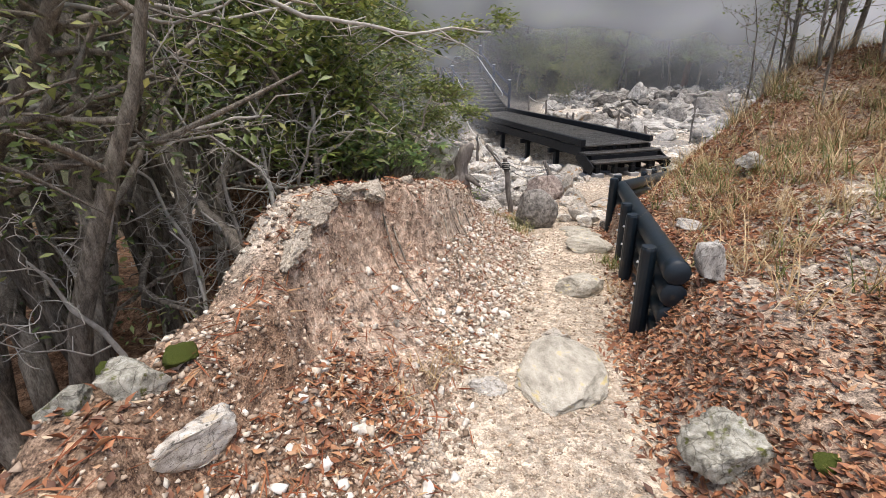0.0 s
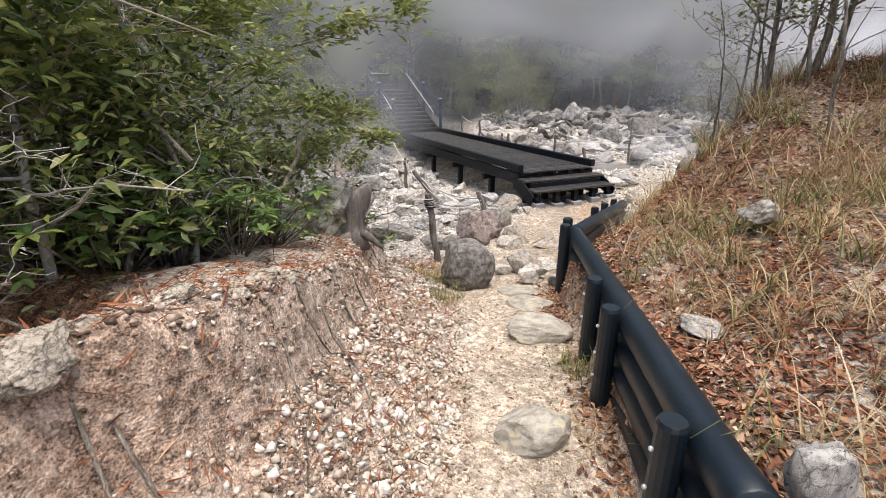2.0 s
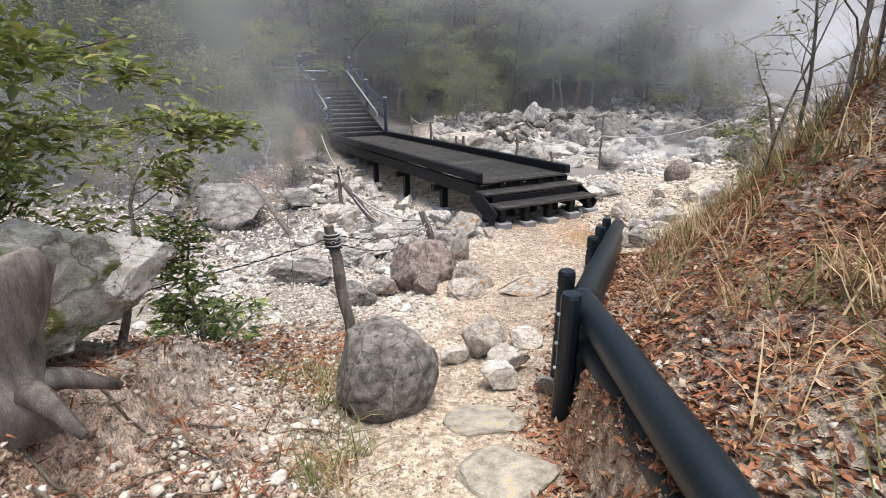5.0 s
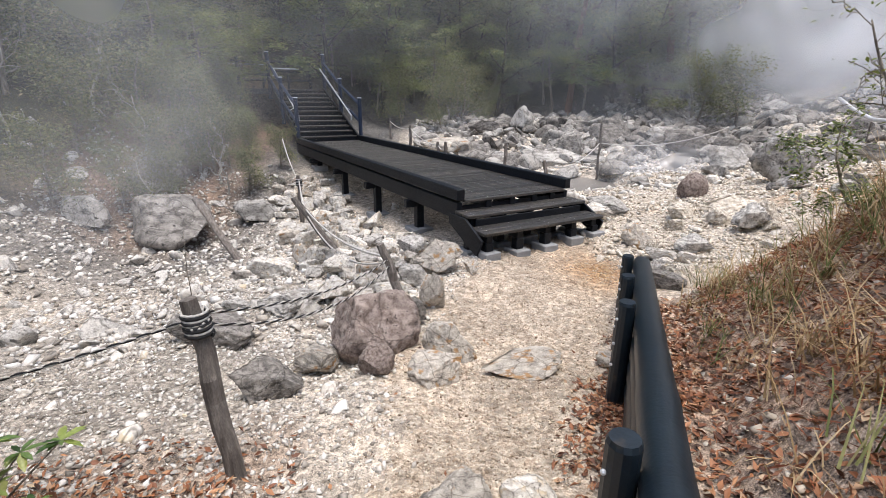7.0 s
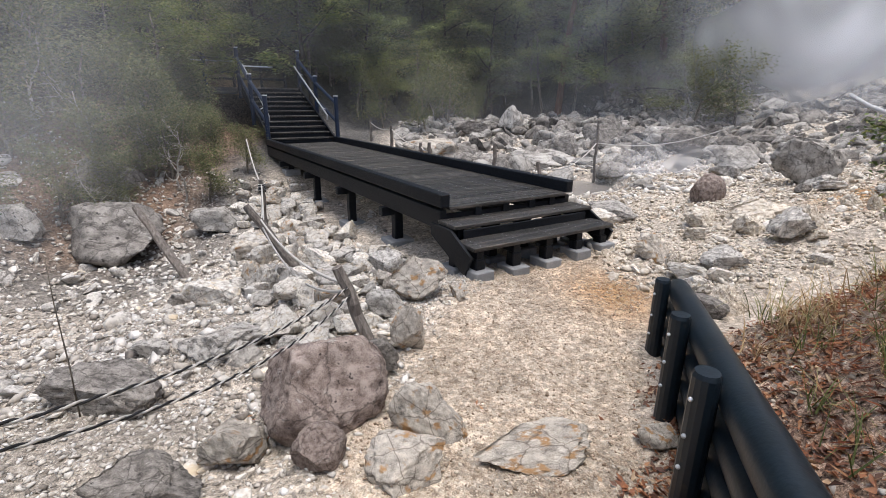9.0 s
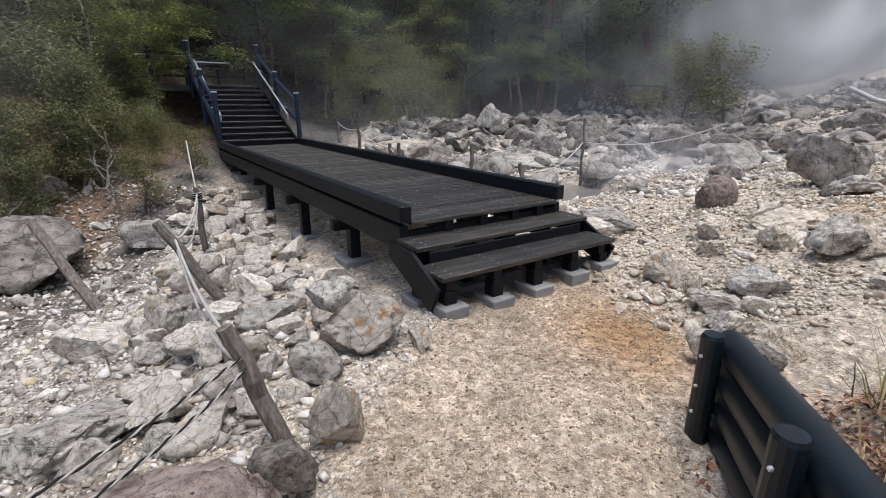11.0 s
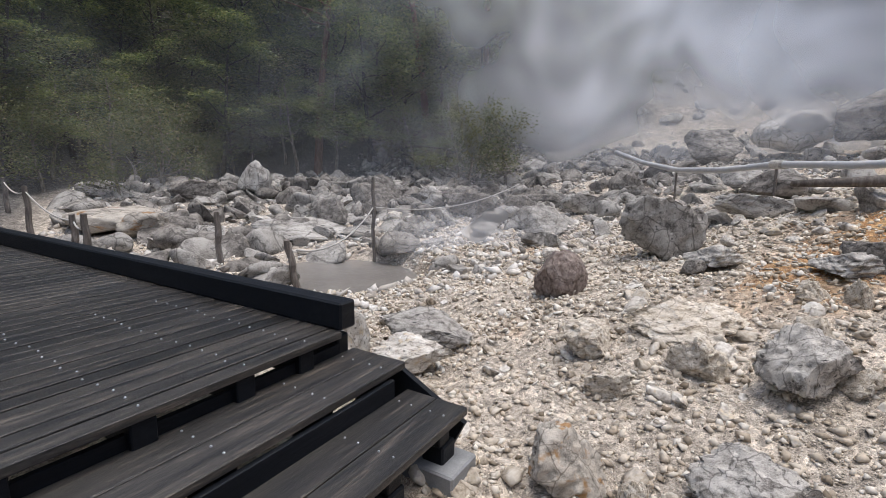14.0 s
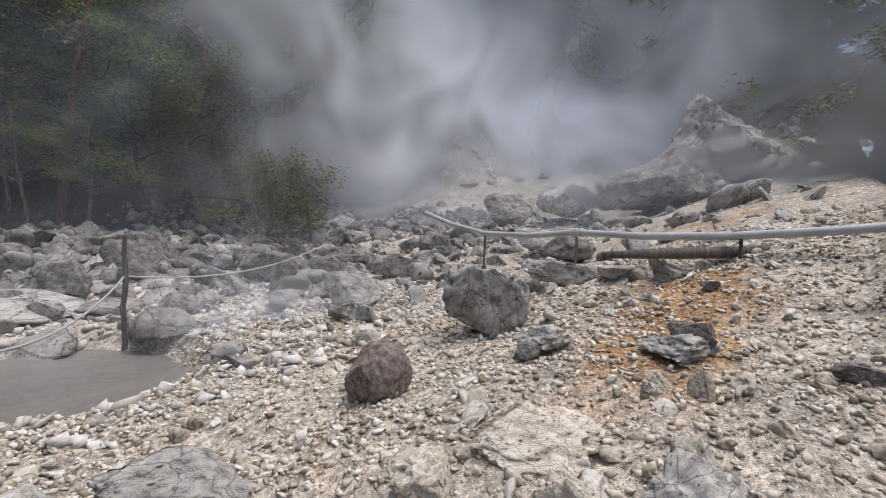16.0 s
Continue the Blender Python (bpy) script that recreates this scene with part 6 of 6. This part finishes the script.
for x, y, a, k in ((4.65, 5.55, 60, 0.75), (5.0, 5.4, 150, 0.85), (5.5, 5.9, 250, 0.9), (5.4, 4.9, 20, 1.0)):
    copy_thing(pine_twig, at(x, y, a) @ Matrix.Scale(k, 4))
copy_thing(pine_twig, at(6.4, 4.8, 90) @ Matrix.Scale(1.1, 4))
copy_thing(pine_twig, at(6.2, 2.4, 200) @ Matrix.Scale(1.2, 4))
tree("azalea", at(5.55, 7.85), 165, 1.0, 0.02, LEAF_DARK, 9, 0.05, "small wiry azalea on the mound's edge", (-0.1, 0.1), 8, 0.9, 0.15, 4, 0.5, 0.5, clump=0.04, category="shrub")
tree("bare_sapling", at(5.0, 7.0), 166, 1.2, 0.02, LEAF_LIGHT, 1, 0.04, "thin nearly bare sapling on the mound", (0, 0.1), 7, 0.8, 0.15, 4, 0.5, 0.6, clump=0.05, group="saplings on the mound")

# ---- far slope: shrubs by the stairs, then the wooded hill ----
olive = tree("olive_shrub", at(-4.6, 18.2), 171, 2.2, 0.05, LEAF_OLIVE, 22, 0.085, "rounded olive-green shrub by the stairs", (0, 0), 10, 0.8, 0.08, 5, 0.55, 0.5, clump=0.17, category="shrub", group="shrubs by the stairs")
yellow = tree("yellow_green_tree", at(-5.0, 20.0), 172, 3.6, 0.07, LEAF_LIGHT, 22, 0.1, "yellow-green tree with pale bare lower twigs", (0, 0), 10, 0.8, 0.3, 5, 0.5, 0.4, clump=0.2, pad=0.4, group="trees by the stairs")
for u, v, k in ((-1.0, 8.4, 0.5), (-1.6, 9.7, 0.55), (-2.3, 8.9, 0.6), (-1.5, 11.2, 0.55), (-2.8, 10.4, 0.7), (-1.5, 12.6, 0.75), (-3.4, 9.0, 0.7), (-2.4, 12.0, 0.9), (-3.6, 11.6, 0.9)):
    q = WALK_M @ Vector((u, v, 0))
    copy_thing(olive, at(q.x, q.y, u * 100) @ Matrix.Scale(k, 4))
deadw = tree("dead_shrub", at(-4.4, 17.6), 173, 1.8, 0.035, None, 0, 0, "bleached leafless shrub on the slope", (0, 0), 9, 1.3, 0.1, 5, 0.6, 0.2, TWIG_PALE, category="shrub", group="bleached shrubs")
gf = np.random.default_rng(9)
for x, y, s in ((-2.75, 16.6, 0.55), (-3.9, 17.4, 0.75), (-4.6, 16.2, 0.6), (-5.3, 15.4, 0.7), (-6.3, 14.6, 0.8), (-7.6, 13.6, 0.9), (-8.4, 12.2, 1.0), (-5.0, 16.6, 0.8), (-5.0, 18.8, 1.0), (-5.8, 17.9, 1.1), (-7.2, 18.6, 1.3), (-5.0, 20.6, 1.0), (-8.8, 17.2, 1.4), (-6.8, 16.4, 1.0), (-9.5, 15.0, 1.5), (-10.5, 18.5, 1.6), (2.6, 24.3, 0.9), (3.6, 25.6, 1.1), (0.9, 25.4, 1.0), (12.5, 22.6, 1.1), (13.8, 22.2, 1.2)):
    copy_thing(olive, at(x, y, gf.uniform(0, 360)) @ Matrix.Scale(s, 4))
for x, y, s in ((-5.6, 21.8, 0.9), (-6.5, 20.3, 1.0), (-8.2, 20.6, 1.1), (-4.9, 22.6, 1.0), (-10.0, 20.0, 1.2), (-6.0, 23.5, 1.2), (0.9, 27.0, 0.85), (2.4, 27.2, 0.9), (12.9, 23.8, 0.8)):
    copy_thing(yellow, at(x, y, gf.uniform(0, 360)) @ Matrix.Scale(s, 4))
for x, y, s in ((-5.4, 16.8, 1.1), (-6.8, 17.4, 1.2), (-3.6, 17.0, 0.8), (-8.0, 16.0, 1.2), (2.9, 25.0, 0.7), (-4.7, 15.6, 0.8), (-3.3, 16.6, 0.7)):
    copy_thing(deadw, at(x, y, gf.uniform(0, 360)) @ Matrix.Scale(s, 4))
hill_a = tree("hill_tree", at(-1.5, 28.5), 181, 6.5, 0.12, LEAF_DARK, 34, 0.17, "dark green broadleaf tree on the wooded hill", (0, 0), 11, 0.6, 0.12, 5, 0.5, 0.4, bark=BARK_DARK, clump=0.3, pad=0.35, group="trees of the wooded hill")
hill_b = tree("hill_tree", at(4.0, 31.5), 182, 5.5, 0.1, LEAF_OLIVE, 34, 0.17, "olive-green broadleaf tree on the wooded hill", (0, 0), 11, 0.6, 0.1, 5, 0.55, 0.4, bark=BARK_DARK, clump=0.3, pad=0.35, group="trees of the wooded hill")
hill_c = tree("hill_tree", at(8.5, 33.0), 183, 8.0, 0.13, LEAF_DARK, 34, 0.17, "tall dark conifer-like tree on the wooded hill", (0, 0), 14, 0.4, 0.2, 5, 0.36, 0.1, bark=BARK_DARK, clump=0.3, pad=0.35, group="trees of the wooded hill")
for k in range(70):
    x = gf.uniform(-14, 20)
    y = float(tree_line(x)) + gf.uniform(-0.8, 4.5)
    q = inv @ Vector((x, y, 0))
    if -2.6 < q.x < 2.7 and q.y < 16.5:
        continue
    copy_thing((olive, olive, yellow)[k % 3], at(x, y, gf.uniform(0, 360)) @ Matrix.Scale(gf.uniform(0.7, 1.2), 4))
spots_used = []
for row, (d0, d1) in enumerate(((0.3, 1.4), (2.2, 3.6), (4.8, 6.4), (7.5, 9.5))):
    for k in range(22 - row):
        x = -14 + k * (1.75 + 0.1 * row) + gf.uniform(-0.5, 0.5)
        y = float(tree_line(x)) + gf.uniform(d0, d1)
        q = inv @ Vector((x, y, 0))
        if -2.2 < q.x < 2.5 and q.y < 15.8:
            continue
        spots_used.append((x, y))
        copy_thing((hill_a, hill_b, hill_c)[int(gf.integers(3))], at(x, y, gf.uniform(0, 360), dz=-0.3) @ Matrix.Scale(gf.uniform(0.6, 0.95) + 0.1 * row, 4))
for _ in range(2600):
    x = gf.uniform(-34, 34)
    y = float(tree_line(x)) + gf.uniform(9, 30)
    if any((x - a) ** 2 + (y - b) ** 2 < 2.3 ** 2 for a, b in spots_used) or len(spots_used) > 140:
        continue
    q = inv @ Vector((x, y, 0))
    if -3 < q.x < 2.6 and q.y < 16.2:
        continue
    spots_used.append((x, y))
    copy_thing((hill_a, hill_b, hill_c)[int(gf.integers(3))], at(x, y, gf.uniform(0, 360), dz=-0.3) @ Matrix.Scale(gf.uniform(0.75, 1.3), 4))
for k in range(26):
    x, y = (gf.uniform(26, 42), gf.uniform(-4, 22)) if k < 18 else (gf.uniform(19, 27), gf.uniform(1, 8))
    copy_thing((hill_a, hill_b, hill_c)[k % 3], at(x, y, gf.uniform(0, 360), dz=-0.3) @ Matrix.Scale(gf.uniform(0.9, 1.5), 4))
for k in range(12):
    copy_thing((hill_a, hill_b, hill_c)[k % 3], at(29.5 + 2.5 * (k % 2), 3.0 + 1.9 * k, k * 77, dz=-0.3) @ Matrix.Scale(1.5 + 0.15 * (k % 3), 4))
for x, y, s in ((9.0, 28.0, 1.0), (13.0, 26.5, 1.15), (16.5, 27.5, 1.0)):
    tree("pine_tree", at(x, y, x * 40), 190 + int(x), 9.5 * s, 0.17, LEAF_OLIVE, 4, 0.2, "slender reddish pine with bare lower trunk", (0.02, 0), 11, 0.35, 0.45, 4, 0.32, 0.1, BARK_PINE, clump=0.25, group="pines")

# ---- pipe, driftwood, pool ----
t = thing("steam_pipe", pose(13.49, 17.42, 1.83), "long sagging pale plastic pipe across the slope", "pipe")
pp = [(13.49, 17.42, 1.83), (12.9, 16.2, 1.55), (12.2, 14.9, 1.38), (11.5, 13.6, 1.38), (10.97, 12.6, 1.46), (10.6, 11.6, 1.44), (10.4, 10.6, 1.48), (10.3, 9.6, 1.58), (10.2, 8.6, 1.72)]
v, f = tube([np.array(p) - np.array(pp[0]) for p in pp], 0.05, 10)
part("pipe_run", mesh_of("pipe_run", v, f, PIPE_MAT, True), None, t)
v, f = tube([np.array((10.99, 12.68, 1.46)) - np.array(pp[0]), np.array((10.94, 12.5, 1.46)) - np.array(pp[0])], 0.066, 10)
part("pipe_joint", mesh_of("pipe_joint", v, f, ROCK_GREY, True), None, t, "grey pipe joint")
for x, y, z in ((12.2, 14.9, 1.33), (10.97, 12.6, 1.4), (10.38, 10.5, 1.45)):
    v, f = tube([(x - 13.49, y - 17.42, ground_z(x, y) - 1.9), (x - 13.49, y - 17.42, z - 1.83)], 0.02, 7)
    part("pipe_prop", mesh_of("pipe_prop", v, f, POST_WOOD, False), None, t)
t = thing("driftwood_log", at(10.2, 10.8), "grey weathered log lying on the slope", "log")
v, f = tube([(-0.9, 0.9, 0.12), (-0.3, 0.35, 0.16), (0.3, -0.2, 0.2), (0.9, -0.9, 0.3)], [0.035, 0.06, 0.07, 0.055], 9, 0.12, 4)
part("log_body", mesh_of("log_body", v, f, POST_WOOD, True), None, t)
pr = np.random.default_rng(77)
ring = [(6.0 + 1.55 * math.cos(a), 16.5 + 1.95 * math.sin(a)) for a in np.linspace(0, 2 * math.pi, 48, endpoint=False)]
bm = bmesh.new()
bm.faces.new([bm.verts.new((x, y, POOL_Z - 0.13)) for x, y in ring])
me = bpy.data.meshes.new("mud_pool")
bm.to_mesh(me)
bm.free()
me.materials.append(MUD_WATER)
tagged(new("mud_pool", me), "shallow grey muddy hot pool", "pool", kind="structure")
# stray twig at the rope fence
t = thing("thin_stem", at(-0.27, 8.10), "thin bare upright plant stem", "plant")
v, f = tube([(0, 0, -0.05), (0.02, 0, 0.4), (0.0, 0.03, 0.8), (0.04, 0.0, 1.15)], [0.006, 0.005, 0.004, 0.002], 5)
part("stem", mesh_of("stem", v, f, BARK, True), None, t)


# ---- steam ----
def steam_material(name, strength, scale, seed, lo=0.24, hi=0.84):
    m = bpy.data.materials.new(name)
    m.use_nodes = True
    n, l = m.node_tree.nodes, m.node_tree.links
    n.remove(n["Principled BSDF"])
    co = n.new("ShaderNodeTexCoord")
    nz = n.new("ShaderNodeTexNoise")
    nz.inputs["Scale"].default_value, nz.inputs["Detail"].default_value, nz.inputs["Roughness"].default_value = scale, 2.2, 0.5
    nz.inputs["Distortion"].default_value = 0.6
    mp = n.new("ShaderNodeMapping")
    mp.inputs["Location"].default_value = (seed * 3.7, seed * 1.3, 0)
    l.new(co.outputs["Object"], mp.inputs[0])
    l.new(mp.outputs[0], nz.inputs["Vector"])
    mr = n.new("ShaderNodeMapRange")
    mr.interpolation_type = "SMOOTHSTEP"
    mr.inputs[1].default_value, mr.inputs[2].default_value = lo, hi
    l.new(nz.outputs[0], mr.inputs[0])
    att = n.new("ShaderNodeVertexColor")
    att.layer_name = "vapour_share"
    mul = n.new("ShaderNodeMath")
    mul.operation = "MULTIPLY"
    l.new(mr.outputs[0], mul.inputs[0])
    l.new(att.outputs[0], mul.inputs[1])
    mul2 = n.new("ShaderNodeMath")
    mul2.operation = "MULTIPLY"
    mul2.inputs[1].default_value = strength
    mul2.use_clamp = True
    l.new(mul.outputs[0], mul2.inputs[0])
    bsdf = n.new("ShaderNodeBsdfPrincipled")
    bsdf.inputs["Base Color"].default_value = (0.93, 0.94, 0.96, 1)
    bsdf.inputs["Roughness"].default_value = 1.0
    bsdf.inputs["Specular IOR Level"].default_value = 0.0
    l.new(mul2.outputs[0], bsdf.inputs["Alpha"])
    l.new(bsdf.outputs[0], n["Material Output"].inputs[0])
    return m


def veil(parent, r, a0, a1, z0, z1, strength, scale, seed, peak):
    """A drifting sheet of vapour: part of an upright drum round the walk, thin at all its edges; peak: where along it is thickest."""
    na, nz_ = 60, 24
    A, Z = np.meshgrid(np.linspace(a0, a1, na), np.linspace(0, 1, nz_))
    R = r * (1 + 0.06 * np.sin(A * 0.13 + seed)) + 0.8 * np.sin(Z * 5 + A * 0.07 + seed)
    X, Y = 2.6 + R * np.sin(np.radians(A)), 7.0 + R * np.cos(np.radians(A))
    P = np.stack([X, Y, z0 + (z1 - z0) * Z], -1).reshape(-1, 3)
    i = np.arange(na * nz_).reshape(nz_, na)
    q = np.stack([i[:-1, :-1], i[:-1, 1:], i[1:, 1:], i[1:, :-1]], -1).reshape(-1, 4)
    me = scatter_mesh("steam_veil", P, q, np.zeros((1, 3)), np.eye(3)[None], steam_material("steam_vapour", strength, scale, seed), True)
    u = (A - a0) / (a1 - a0)
    along = np.clip(np.where(u < peak, u / max(peak, 0.01), (1 - u) / max(1 - peak, 0.01)), 0, 1)
    dens = sm(0, 0.9, along) * sm(0, 0.25, Z) * sm(1.0, 0.35, Z)
    att = me.color_attributes.new("vapour_share", "FLOAT_COLOR", "POINT")
    att.data.foreach_set("color", np.repeat(dens.reshape(-1, 1), 4, 1).reshape(-1).astype(np.float32))
    part("steam_veil", me, None, parent)


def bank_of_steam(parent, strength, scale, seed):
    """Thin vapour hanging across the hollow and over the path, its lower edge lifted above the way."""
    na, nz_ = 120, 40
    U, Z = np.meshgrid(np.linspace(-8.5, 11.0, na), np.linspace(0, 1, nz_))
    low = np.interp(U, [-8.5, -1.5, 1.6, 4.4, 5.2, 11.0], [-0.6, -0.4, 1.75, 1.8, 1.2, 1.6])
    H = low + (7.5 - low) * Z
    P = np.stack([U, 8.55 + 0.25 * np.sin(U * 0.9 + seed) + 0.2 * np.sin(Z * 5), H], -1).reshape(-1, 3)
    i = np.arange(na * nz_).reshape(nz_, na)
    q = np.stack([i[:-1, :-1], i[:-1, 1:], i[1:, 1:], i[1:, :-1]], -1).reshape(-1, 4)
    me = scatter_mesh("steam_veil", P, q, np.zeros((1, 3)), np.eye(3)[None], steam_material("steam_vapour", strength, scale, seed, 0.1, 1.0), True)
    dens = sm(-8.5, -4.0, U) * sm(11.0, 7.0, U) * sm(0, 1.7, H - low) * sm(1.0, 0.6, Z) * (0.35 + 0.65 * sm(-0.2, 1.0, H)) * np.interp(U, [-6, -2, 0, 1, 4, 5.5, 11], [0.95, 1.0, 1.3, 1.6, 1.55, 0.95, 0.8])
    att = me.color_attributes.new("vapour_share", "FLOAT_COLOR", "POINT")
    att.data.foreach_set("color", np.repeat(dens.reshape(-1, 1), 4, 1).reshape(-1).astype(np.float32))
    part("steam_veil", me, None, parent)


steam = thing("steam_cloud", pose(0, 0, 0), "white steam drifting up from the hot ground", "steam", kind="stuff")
veil(steam, 20.0, 3, 140, -0.8, 18.0, 1.25, 0.2, 1, 0.45)
veil(steam, 14.0, 22, 120, 0.2, 12.0, 0.5, 0.26, 2, 0.5)
veil(steam, 27.0, 4, 120, 0.5, 26.0, 0.9, 0.12, 3, 0.5)
veil(steam, 9.5, 12, 80, -0.9, 3.4, 0.36, 0.3, 4, 0.4)
veil(steam, 17.5, -40, 30, -0.9, 9.0, 0.1, 0.15, 5, 0.7)
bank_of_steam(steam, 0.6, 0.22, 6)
